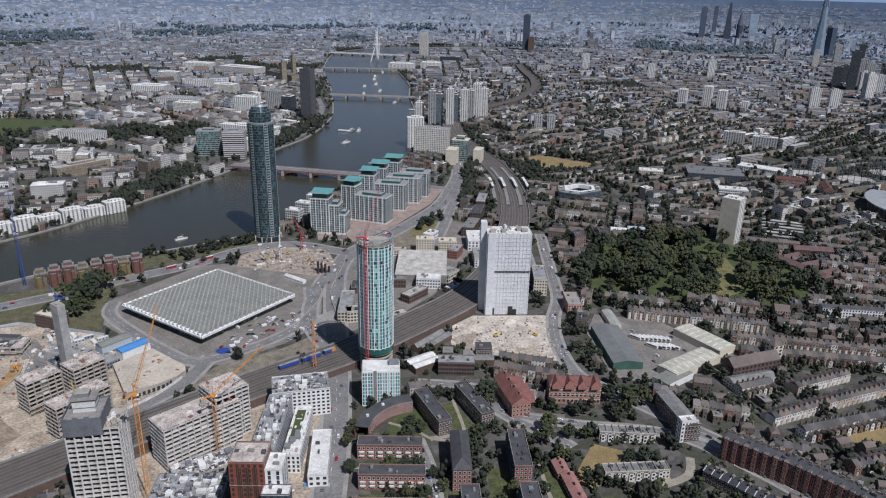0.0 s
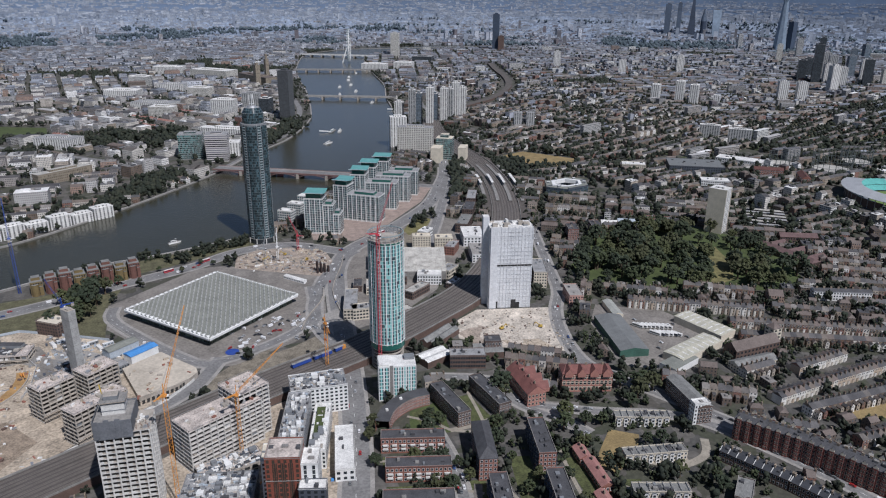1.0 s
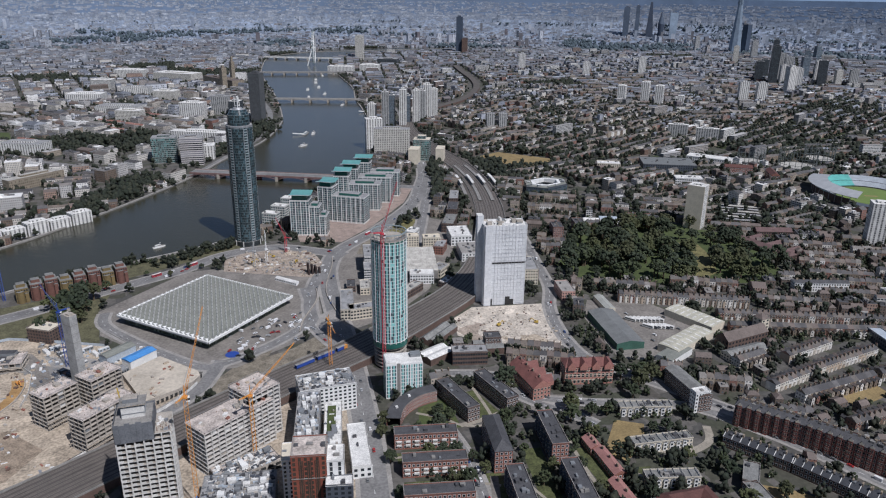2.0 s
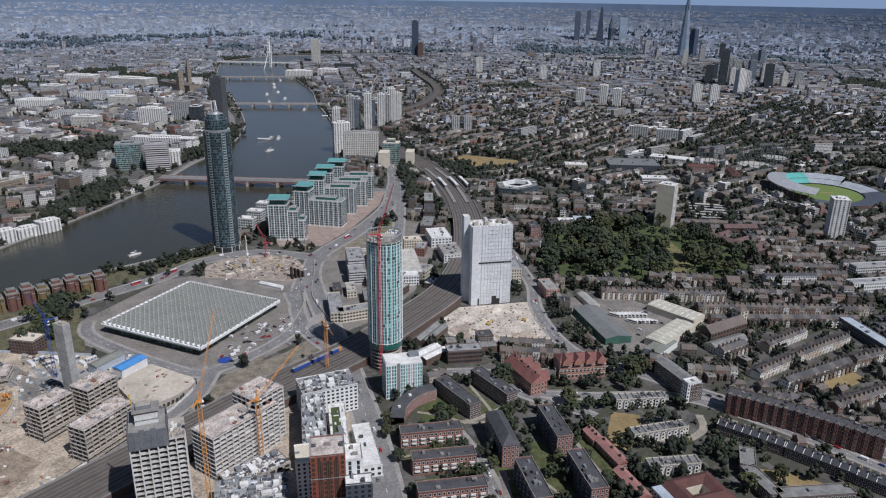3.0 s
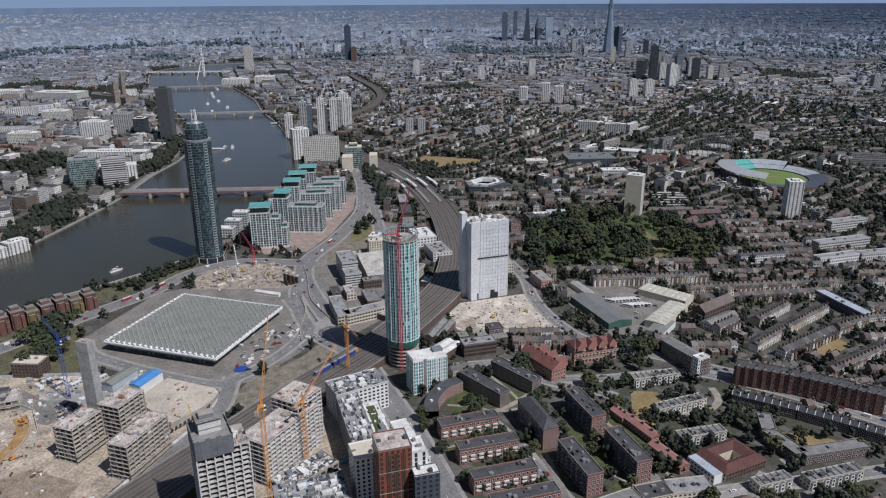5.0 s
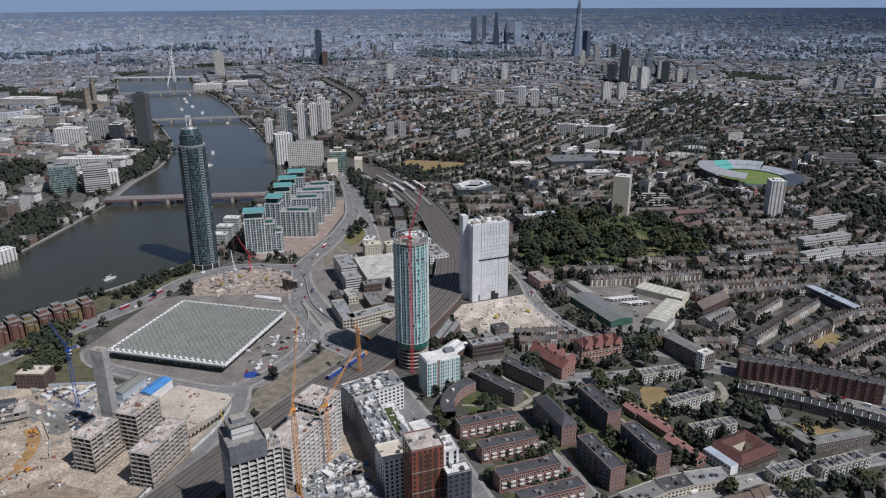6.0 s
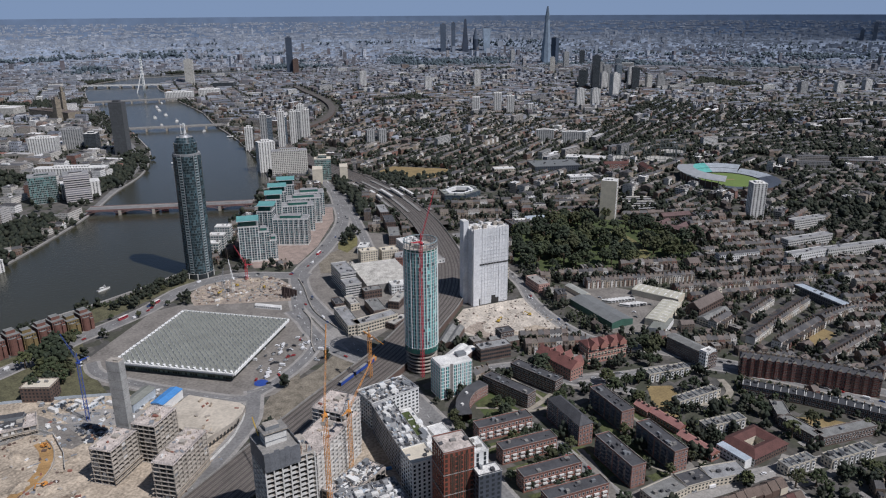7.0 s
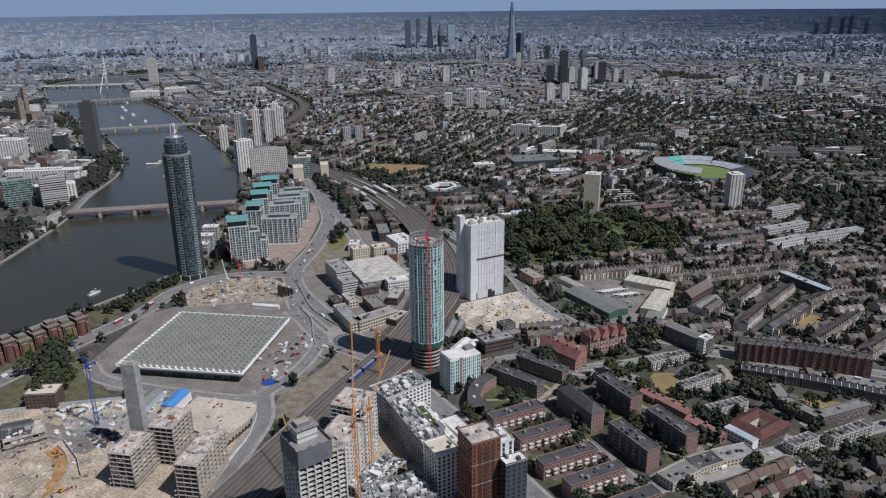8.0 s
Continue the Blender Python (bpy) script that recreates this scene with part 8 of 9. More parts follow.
def station():
    t = thing("station", "railway station with four pale curved platform canopies", "station")
    part("apron", Geo().strip(offset_line(RAIL, 0)[43:58], 66, 5.9, M_ballast, M_darkbrick, 0.0), t, "wide ballasted station deck")
    for k, o in enumerate((28, 9.5, -9, -27)):
        line = offset_line(RAIL, o)[49:52]
        part("canopy", Geo().strip(line, 4.2, 11.5, M_whiteroof, M_white, 11.0), t, "pale platform canopy")
        part("platform", Geo().strip(offset_line(RAIL, o)[46:55], 5.0, 7.2, M_concdark, M_concdark, 6.0), t, "grey platform")
        for p in line[::2]:
            part("canopy_post", Geo().beam((p[0], p[1], 6), (p[0], p[1], 11), 0.4, M_steel), t)


station()
for x, y, a in ((540, 1622, 0.6), (592, 1660, 1.4)):
    crane(x, y, 84, 40, a, M_white, "white luffing crane over the river towers", 50)


def train():
    t = thing("train", "purple and blue commuter train with an orange nose", "train")
    line = offset_line(RAIL, 8)
    way = [p for p in line if 20 < p[0] < 88]
    pts = smooth_line(way, 6)
    seg = [pts[i:i + 8] for i in range(0, len(pts) - 1, 7)]
    for i, s in enumerate(seg):
        if len(s) > 2:
            part("carriage", Geo().strip(s[:-1], 2.8, 10.0, M_greyroof, M_bluepaint, 7.0), t, "blue carriage")
    part("nose", Geo().box(pts[-2][0], pts[-2][1], 7, 9.9, 4, 2.8, M_orange, None, radians(30)), t, "orange cab end")


train()


def riverside_pods():
    rng = random.Random(9)
    for i in range(8):
        x, y = -188 + i * 13.2, 795 + i * 2.8
        t = thing("riverside_flats", "red-brown stepped brick flats with rounded ends by the river", "apartment block", x, y, 0, radians(11), "brown riverside flats")
        h = 15 + (i % 3) * 2
        m = M_pod if i % 3 else M_ochre
        part("body", Geo().box(0, 0, 0, h, 11.5, 15, m, M_shed), t)
        part("round_end", Geo().tube(-1.5, -7, 0, h - 2.5, 3.6, 14, m, M_shed), t)
        part("side_bay", Geo().box(4, -8.3, 0, h - 5, 3.2, 2.2, m, M_shed), t)
        part("upper_storey", Geo().box(0, 2, h, h + 3, 8, 8, m, M_shed), t)
        for p, q in (((-5.75, -7.5), (5.75, -7.5)), ((5.75, -7.5), (5.75, 7.5)), ((5.75, 7.5), (-5.75, 7.5))):
            part("glazing", Geo().panes(p, q, 0.6, h - 0.4, 2.4, 3, 0.5, 0.55, M_glass), t, "", "stuff")
        take_rect(x, y, 13, 18, 0)
    flats(-160, 690, radians(-38), 24, 16, 13, M_darkbrick, M_cream, "dark brick pub by the site", bay=3, clutter=3, seed=320)


M_pod = plain("brown_red_brick", [(0.155, 0.075, 0.058)], 0.9, 0.25, 5, 0.8)
M_ochre = plain("ochre_brick", [(0.17, 0.125, 0.055)], 0.9, 0.2)
riverside_pods()


def boat(x, y, ang, L, label):
    t = thing("boat", label, "boat", x, y, 0.3, ang)
    w = L * 0.22
    part("hull", Geo().prism([(-L / 2, -w / 2), (L * 0.3, -w / 2), (L / 2, 0), (L * 0.3, w / 2), (-L / 2, w / 2)], -0.2, 1.6, M_white, M_pave), t)
    cabin_box = part("cabin", Geo().box(-L * 0.08, 0, 1.6, 3.6, L * 0.45, w * 0.7, M_white, M_whiteroof), t)
    part("cabin_window", Geo().box(-L * 0.08, 0, 2.3, 3.1, L * 0.42, w * 0.72, M_glass, None, 0, True), cabin_box, "dark window band")
    part("wheelhouse", Geo().box(L * 0.1, 0, 3.6, 5.2, L * 0.12, w * 0.5, M_glass, M_white), t)


boat(-52, 911, radians(20), 16, "small white survey boat moored in the river")
for x, y, a, L in ((250, 1440, 40, 26), (300, 1560, 70, 30), (420, 2100, 75, 34), (455, 2260, 75, 40), (500, 2300, 75, 44), (520, 2420, 78, 46), (540, 2500, 78, 40), (470, 1925, 60, 26), (590, 2600, 78, 30), (480, 2150, 70, 38)):
    boat(x, y, radians(a), L, "white passenger boat moored in the river")


def pier(x, y, ang, L):
    t = thing("pier", "floating landing stage with a white gangway", "landing stage", x, y, 0.3, ang)
    part("pontoon", Geo().box(0, 0, 0, 1.4, L, 7, M_greyclad, M_pave), t)
    part("shelter", Geo().box(0, 0, 1.4, 4.4, L * 0.5, 4, M_paleglass, M_whiteroof), t)
    part("gangway", Geo().beam((-L * 0.3, 0, 2), (-L * 0.5, 24, 4), 2.0, M_white), t)


pier(283, 1560, radians(62), 36)
pier(148, 1030, radians(52), 44)
pier(500, 1800, radians(78), 30)

# ---- heaps, machines, cabins and vehicles ----
def heap_mesh(seed, mat):
    rng = random.Random(seed)
    g = Geo()
    n, rings = 12, ((1.0, 0.0), (0.7, 0.45), (0.35, 0.85), (0.08, 1.0))
    for r, z in rings:
        for i in range(n):
            a = i * math.tau / n
            k = r * rng.uniform(0.8, 1.2)
            g.v.append((math.cos(a) * k, math.sin(a) * k, z * rng.uniform(0.8, 1.15)))
    for k in range(3):
        for i in range(n):
            j = (i + 1) % n
            g.face((k * n + i, k * n + j, k * n + n + j, k * n + n + i), mat)
    g.face(range(3 * n, 4 * n), mat)
    return g.mesh("heap")


HEAPS = {"rubble": [heap_mesh(k, M_rubble) for k in range(3)], "earth": [heap_mesh(k + 5, M_dirt) for k in range(3)]}
srng = random.Random(55)


def heap(kind, x, y, r, h):
    o = tagged(new(kind + "_heap", srng.choice(HEAPS[kind])), "heap of broken brick and concrete rubble" if kind == "rubble" else "heap of loose sandy earth", "heap", "site heaps")
    o.matrix_basis = pose(x, y, 0.05, 0, 0, srng.uniform(0, 360)) @ Matrix.Diagonal((r, r * srng.uniform(0.6, 1), h, 1))


for _ in range(20):
    x, y = srng.uniform(192, 296), srng.uniform(505, 606)
    if in_poly([(192, 560), (203, 590), (228, 600), (290, 586), (276, 520), (270, 506), (218, 532)], np.array(x), np.array(y)) and not in_poly(rect(262, 614, 50, 28, radians(-15)), np.array(x), np.array(y)):
        heap("rubble", x, y, srng.uniform(4, 10), srng.uniform(0.5, 1.8))
for _ in range(26):
    heap("earth", srng.uniform(-300, -160), srng.uniform(465, 640), srng.uniform(3, 9), srng.uniform(0.8, 2.6))
for _ in range(26):
    x, y = srng.uniform(25, 112), srng.uniform(790, 842)
    heap("earth", x, y, srng.uniform(2, 6), srng.uniform(0.5, 1.4))


def debris(name, poly, count, mats, label, big=3.0):
    g = Geo()
    xs, ys = [p[0] for p in poly], [p[1] for p in poly]
    for _ in range(count):
        x, y = srng.uniform(min(xs), max(xs)), srng.uniform(min(ys), max(ys))
        if in_poly(poly, np.array(x), np.array(y)):
            g.box(x, y, 0.05, srng.uniform(0.3, 1.5), srng.uniform(0.6, big), srng.uniform(0.4, big * 0.6), srng.choice(mats), None, srng.uniform(0, 3.1))
    tagged(new(name, g.mesh(name)), label, "debris", kind="stuff")


debris("debris", [(190, 558), (202, 590), (228, 602), (294, 588), (280, 522), (272, 503), (216, 530)], 170, (M_rubble, M_concrete, M_rubble, M_concdark, M_dirt, M_darkbrick), "broken bricks, beams and concrete lumps")
debris("site_clutter", [(-168, 600), (-140, 592), (-112, 606), (-78, 640), (-112, 652), (-165, 690)], 300, (M_dirt, M_concrete, M_steel, M_whiteroof, M_bluegrey, M_greyclad, M_white, M_slateclad), "pallets, bins and formwork among the cabins", 5.0)
debris("site_clutter", [(-160, 480), (-150, 470), (-100, 505), (-64, 528), (-80, 512), (-128, 484), (-140, 500)], 140, (M_dirt, M_concrete, M_steel, M_redbrick, M_whiteroof, M_darkbrick), "timber, pipes and skips beside the concrete blocks", 4.0)
debris("steel_stacks", [(-152, 624), (-133, 614), (-134, 598), (-150, 597)], 90, (M_slateclad, M_felt, M_rustbar, M_steel, M_darkin), "dark bundles of reinforcing steel by the crane", 5.0)
debris("site_clutter", [(-325, 440), (-200, 460), (-165, 480), (-165, 640), (-190, 690), (-325, 650)], 500, (M_dirt, M_concrete, M_steel, M_redbrick, M_whiteroof, M_darkbrick), "pallets, pipes and offcuts strewn over the site", 4.0)
debris("site_clutter", [(20, 836), (42, 850), (94, 846), (116, 818), (118, 775), (98, 750), (15, 800)], 420, (M_dirt, M_concrete, M_steel, M_dirt, M_whiteroof, M_darkbrick, M_concdark), "pallets, pipes and steel strewn over the site", 4.0)
debris("site_clutter", [(-85, 362), (-30, 345), (15, 350), (40, 400), (20, 430), (-40, 430), (-60, 420)], 160, (M_concrete, M_steel, M_whiteroof, M_brightblue, M_orange), "pallets and formwork strewn between the blocks", 4.0)


def excavator(x, y, ang, mat):
    t = thing("excavator", "yellow tracked excavator at work on the site" if mat is M_yellow else "orange tracked excavator at work on the site", "excavator", x, y, 0.1, ang)
    for s in (-1, 1):
        part("track", Geo().box(0, s * 1.1, 0, 0.9, 4.0, 0.7, M_felt), t, "black track")
    part("body", Geo().box(-0.4, 0, 0.9, 2.4, 3.4, 2.6, mat), t)
    part("cab", Geo().box(0.7, 0.7, 2.4, 3.3, 1.5, 1.1, M_glass, mat), t)
    part("boom", Geo().beam((1, -0.4, 2), (4.6, -0.4, 4.6), 0.6, mat), t)
    part("stick", Geo().beam((4.6, -0.4, 4.6), (6.4, -0.4, 1.4), 0.45, mat), t)
    part("bucket", Geo().box(6.4, -0.4, 0.3, 1.5, 1.0, 1.2, M_felt), t)


for x, y, a in ((232, 560, 20), (268, 552, 140), (-200, 520, 30), (-185, 560, 200), (-230, 500, 120), (45, 815, 10), (70, 825, 160), (92, 800, 250), (-175, 610, 300)):
    excavator(x, y, radians(a), M_yellow if x > -150 else M_orange)


def cabin(x, y, ang, L, mat, label):
    t = thing("site_cabin", label, "site cabin", x, y, 0.1, ang)
    part("box", Geo().box(0, 0, 0, 2.9, L, 3.2, mat, M_whiteroof), t)
    part("glazing", Geo().panes((-L / 2, -1.6), (L / 2, -1.6), 0.6, 2.6, 2.6, 2, 0.5, 0.5, M_glass), t, "", "stuff")


for k in range(9):
    cabin(-250 + (k % 3) * 14, 625 + (k // 3) * 5 + (k % 3) * 5, radians(20), 12, (M_white, M_greyclad, M_brightblue)[k % 3], "stacked site cabin among the works")
for k in range(8):
    cabin(-158 + k * 6.5, 660 - k * 3.2 + (k % 2) * 9, radians(25 + 90 * (k % 3 == 0)), 9, (M_white, M_bluegrey, M_greyclad)[k % 3], "site cabin among the works")
cabin(68, 742, radians(-53), 30, M_white, "long white site accommodation block")
cabin(69.5, 745, radians(-53), 30, M_white, "long white site accommodation block")
for k in range(7):
    cabin(srng.uniform(-300, -190), srng.uniform(480, 600), srng.uniform(0, 3), 9, srng.choice((M_white, M_bluepaint, M_greyclad)), "loose container on the sandy site")
for k in range(44):
    x, y = srng.uniform(-310, -160), srng.uniform(465, 650)
    o = tagged(new("material_stack", Geo().box(0, 0, 0, srng.uniform(0.5, 1.6), srng.uniform(2, 8), srng.uniform(0.8, 2.4), srng.choice((M_steel, M_concrete, M_redbrick, M_whiteroof, M_darkbrick, M_pave))).mesh("material_stack")), "stack of building materials on the site", "stack", "material stacks")
    o.matrix_basis = pose(x, y, 0.1, 0, 0, srng.uniform(0, 180))
for k in range(36):
    x, y = srng.uniform(22, 116), srng.uniform(778, 846)
    o = tagged(new("material_stack", Geo().box(0, 0, 0, srng.uniform(0.5, 2.2), srng.uniform(1.5, 6), srng.uniform(0.8, 2.4), srng.choice((M_steel, M_concrete, M_dirt, M_whiteroof, M_darkbrick, M_concdark))).mesh("material_stack")), "stack of building materials on the site", "stack", "material stacks")
    o.matrix_basis = pose(x, y, 0.1, 0, 0, srng.uniform(0, 180))
piling = crane(60, 812, 16, 22, radians(80), M_white, "white crawler crane on the junction site", 55)
crane(88, 838, 18, 26, radians(130), M_redpaint, "red crawler crane on the junction site", 60)
crane(44, 800, 20, 14, radians(10), M_steel, "dark piling rig on the junction site", 80)
def hoarding(line, mat, label):
    """A site fence of separate boards, one panel to each five metres or so."""
    t = thing("hoarding", label, "fence")
    pts = even_line(line, max(3, int(sum(math.hypot(b[0] - a[0], b[1] - a[1]) for a, b in zip(line, line[1:])) / 9)))
    for a, b in zip(pts, pts[1:]):
        part("fence_panel", Geo().strip([a, ((a[0] + b[0]) / 2, (a[1] + b[1]) / 2), b], 0.25, 2.5, mat, mat, 0.1), t)


hoarding([(-138, 478), (-98, 508), (-64, 532), (-43, 556), (-44, 570), (-70, 606)], M_whiteroof, "white board site fence along the road")
hoarding([(-112, 655), (-150, 678), (-190, 700), (-240, 690)], M_bluegrey, "pale blue site fence by the trees")
hoarding([(-176, 640), (-166, 622), (-166, 590), (-170, 570)], M_slabwhite, "concrete barrier beside the haul road")
flat_patch("site_road", [(-330, 620), (-240, 628), (-180, 634), (-150, 612), (-136, 590), (-128, 596), (-138, 622), (-172, 646), (-240, 640), (-330, 634)], 0.16, M_concdark, "grey concrete site road", "road", 4)
flat_patch("site_hardstanding", [(-160, 655), (-128, 640), (-100, 615), (-110, 600), (-135, 612), (-152, 630)], 0.14, M_pave, "dusty hardstanding between the cabins", "yard", 4)
flat_patch("site_tarmac", [(-180, 664), (-170, 664), (-156, 634), (-149, 598), (-160, 594), (-166, 604), (-164, 626), (-172, 648)], 0.2, M_tarmacold, "grey tarmac strip between the cabins", "road", 4)
t = thing("open_deck_building", "open concrete deck on white columns with a dark roof", "building", -192, 650, 0.1, radians(-20))
part("roof_deck", Geo().box(0, 0, 7.2, 8.0, 26, 20, M_concdark, M_felt, 0, True), t, "dark felted roof deck")
part("upper_step", Geo().box(2, 5, 8.0, 10.4, 20, 7, M_greyclad, M_felt), t, "raised dark plant strip")
part("floor_slab", Geo().box(0, 0, 3.5, 3.9, 25, 19, M_concrete, M_concrete, 0, True), t)
# black box between the columns paints the shade under the deck
part("inner_wall", Geo().box(0, 3, 0, 7.2, 22, 11, M_darkin), t, "near-black box painting the shade of the inner bays")
for k in range(7):
    for y in (-9.4, 9.4):
        part("column", Geo().box(-12.2 + k * 4.07, y, 0, 7.2, 0.7, 0.7, M_white), t, "white column")
for k in (-12.2, 12.2):
    part("end_beam", Geo().box(k, 0, 6.5, 7.2, 0.5, 18, M_white), t)
flat_patch("trodden_earth", [(-240, 470), (-170, 476), (-150, 505), (-175, 540), (-230, 540), (-262, 510)], 0.13, M_trodden, "darker trodden earth on the site", "building site", 4)
M_ochreearth = plain("ochre_earth", [(0.36, 0.22, 0.09)], 0.95, 0.3)
t = thing("haul_road", "ochre curving haul ramp on the site", "ramp")
part("ramp", Geo().strip(smooth_line([(-215, 545), (-203, 559), (-190, 569), (-180, 583), (-175, 602), (-176, 618)], 5), 9, 0.35, M_ochreearth), t)
part("kerb", Geo().strip(offset_line(smooth_line([(-215, 545), (-203, 559), (-190, 569), (-180, 583), (-175, 602), (-176, 618)], 5), -5), 0.8, 1.4, M_concrete, M_concrete, 0), t, "concrete kerb wall")


CAR_PAINTS = [plain("car_paint_" + n, [c], 0.3, 0.05, bump=0) for n, c in (("white", (0.75, 0.75, 0.75)), ("silver", (0.4, 0.41, 0.42)), ("black", (0.03, 0.03, 0.035)), ("grey", (0.15, 0.155, 0.16)), ("red", (0.35, 0.03, 0.03)), ("blue", (0.04, 0.08, 0.22)))]
CAR_WORDS = ["white", "silver", "black", "grey", "red", "blue"]


def car_meshes(paint, van):
    L, w, h = (5.2, 2.0, 2.3) if van else (4.3, 1.8, 0.85)
    body = Geo().prism([(-L / 2, -w / 2), (L / 2 - 0.3, -w / 2), (L / 2, -w / 4), (L / 2, w / 4), (L / 2 - 0.3, w / 2), (-L / 2, w / 2)], 0.35, h if van else 0.95, paint, paint)
    top = Geo().prism(rect(-0.25, 0, 2.3, w * 0.86), 0.95, 1.45, M_glass, paint, False, 0.82) if not van else Geo().box(L / 2 - 0.5, 0, 1.2, 1.9, 0.9, w * 0.9, M_glass)
    wheel = Geo()
    wheel.box(0, 0, 0, 0.62, 0.62, 0.22, M_felt)
    return body.mesh("body"), top.mesh("cabin"), wheel.mesh("wheel"), L, w


CARS = [(CAR_WORDS[i], False, car_meshes(p, False)) for i, p in enumerate(CAR_PAINTS)] + [("white", True, car_meshes(CAR_PAINTS[0], True))]
CAR_FIRST = {}


def car(x, y, ang, z=0.3, k=None):
    k = srng.choice((0, 1, 2, 3, 3, 4, 5, 6)) if k is None else k
    m = pose(x, y, z, 0, 0, math.degrees(ang))
    if k in CAR_FIRST:
        return copy_thing(CAR_FIRST[k], m)
    word, van, (body, top, wheel, L, w) = CARS[k]
    t = solid("van" if van else "car", body, word + (" panel van on the tarmac" if van else " saloon car on the tarmac"), "van" if van else "car", m, "vehicles")
    part("cabin", top, t, "dark glazed cabin")
    for sx in (-1, 1):
        for sy in (-1, 1):
            o = part("wheel", wheel, t, "black wheel")
            o.location = (sx * L * 0.3, sy * w * 0.46, 0)
    CAR_FIRST[k] = t
    return t


def traffic(name, count, lo=0.0, hi=1.0):
    wide, line = ROADS[name]
    pts = even_line(smooth_line(line, 5), 400)
    for _ in range(count):
        i = int(srng.uniform(lo, hi) * 397)
        (ax, ay), (bx, by) = pts[i], pts[i + 1]
        d = math.hypot(bx - ax, by - ay)
        o = srng.choice((-1, 1)) * wide * srng.choice((0.14, 0.22, 0.36))
        ang = math.atan2(by - ay, bx - ax)
        car(ax - (by - ay) / d * o, ay + (bx - ax) / d * o, ang)


traffic("main_road", 34, 0.08, 0.95)
traffic("riverside_road", 22, 0.4, 1.0)
traffic("curving_road", 16)
traffic("gyratory", 9)
traffic("estate_road", 10, 0.0, 0.7)
traffic("parade_road", 8)
traffic("mews_road", 12)
for _ in range(30):
    u, v = srng.uniform(-50, 52), srng.uniform(-84, -66)
    ca, sa = math.cos(radians(39)), math.sin(radians(39))
    if srng.random() < 0.5:
        u, v = srng.uniform(66, 90), srng.uniform(-60, 30)
        u, v = u * 0.0 + v + 5, -srng.uniform(66, 92)
    x, y = -19 + ca * u - sa * v, 692 + sa * u + ca * v
    car(x, y, srng.uniform(0, 6.28), 0.35, srng.choice((0, 6, 1, 3, 2, 4)))
t = thing("parking_bay", "blue painted loading circle on the market yard", "road marking")
part("paint", Geo().tube(-10, 597, 0.3, 0.36, 6, 24, M_bluepaint), t)


for road_name, count in (("estate_road", 10), ("parade_road", 8), ("mews_road", 10), ("school_road", 8), ("riverside_road", 10), ("curving_road", 8)):
    traffic(road_name, count)
for k in range(26):
    car(srng.uniform(-8, 70), srng.uniform(600, 655), radians(-51) + srng.choice((0, 1.57)), 0.2, srng.choice((0, 0, 6, 6, 1, 3)))
for k in range(10):
    car(srng.uniform(340, 395), srng.uniform(470, 545), radians(-75), 0.2, srng.choice((0, 6, 1, 3)))


def bus(x, y, ang, mat, label):
    t = thing("bus", label, "bus", x, y, 0.4, ang)
    part("body", Geo().box(0, 0, 0.4, 3.0, 11, 2.5, mat, M_whiteroof), t)
    for y0 in (-1.27, 1.27):
        part("window_band", Geo().box(0, y0, 1.5, 2.4, 10, 0.06, M_glass), t)
    for sx in (-3.5, 3.5):
        for sy in (-1, 1):
            wheel = part("wheel", Geo().box(sx, sy, 0, 0.9, 0.9, 0.3, M_felt), t, "black wheel")
            part("hub", Geo().box(sx, sy * 1.15, 0.25, 0.65, 0.4, 0.1, M_steel), wheel, "pale hub")


for k in range(8):
    bus(356 + k * 3.5, 522 - k * 1.6, radians(-62), M_whiteroof, "pale coach parked in the depot yard")
for k in range(6):
    bus(362 + k * 3.5, 503 - k * 1.6, radians(-62), (M_white, M_slateclad, M_whiteroof)[k % 3], "coach parked in the depot yard")
t = thing("pile_rack", "rack of tall dark rusty steel piles on the junction site", "steel piles", 102, 760)
for k in range(11):
    part("pile", Geo().box(-6 + (k % 4) * 4 + 0.6 * (k // 4), -5 + (k // 4) * 5, 0.1, 6 + (k * 5 % 7), 2.0, 1.4, M_pile, None, 0.3), t, "dark rusty steel pile")
bus(120, 1206, radians(-30), M_redpaint, "red bus crossing the bridge")
bus(60, 1240, radians(-30), M_redpaint, "red bus crossing the bridge")
bus(-60, 812, radians(25), M_redpaint, "red bus on the riverside road")
bus(-20, 832, radians(30), M_redpaint, "red bus on the riverside road")
bus(200, 865, radians(40), M_redpaint, "red bus on the gyratory")

# ---- fill what is left with streets of houses, blocks and trees ----
WOODS = [([(1231, 640), (1300, 600), (1900, 700), (2275, 975), (1852, 1098), (1522, 1048), (1404, 816)], 1300, (4.5, 9.0)),
         ([(781, 1470), (867, 1419), (1000, 1560), (1136, 1880), (969, 1909), (860, 1640)], 520, (4.0, 7.5)),
         ([(560, 1090), (660, 1050), (760, 1110), (700, 1210), (600, 1260)], 130, (4.0, 7.0)),
         ([(-147, 1110), (-83, 1182), (-12, 1269), (-36, 1342), (-124, 1214)], 330, (3.2, 5.6)),
         ([(470, 1010), (500, 1120), (520, 1230), (505, 1240), (470, 1130), (452, 1020)], 70, (3.5, 6.0))]
for outline, count, sizes in WOODS:
    wx, wy = [q[0] for q in outline], [q[1] for q in outline]
    for _ in range(count):
        x, y = crng.uniform(min(wx), max(wx)), crng.uniform(min(wy), max(wy))
        if in_poly(outline, np.array(x), np.array(y)) and not is_taken(x, y) and noise.noise(Vector((x / 120, y / 120, 6.6))) > -0.12:
            city_trees.append((x, y, 1.5, crng.uniform(*sizes)))
take_poly(WOODS[3][0], 7)
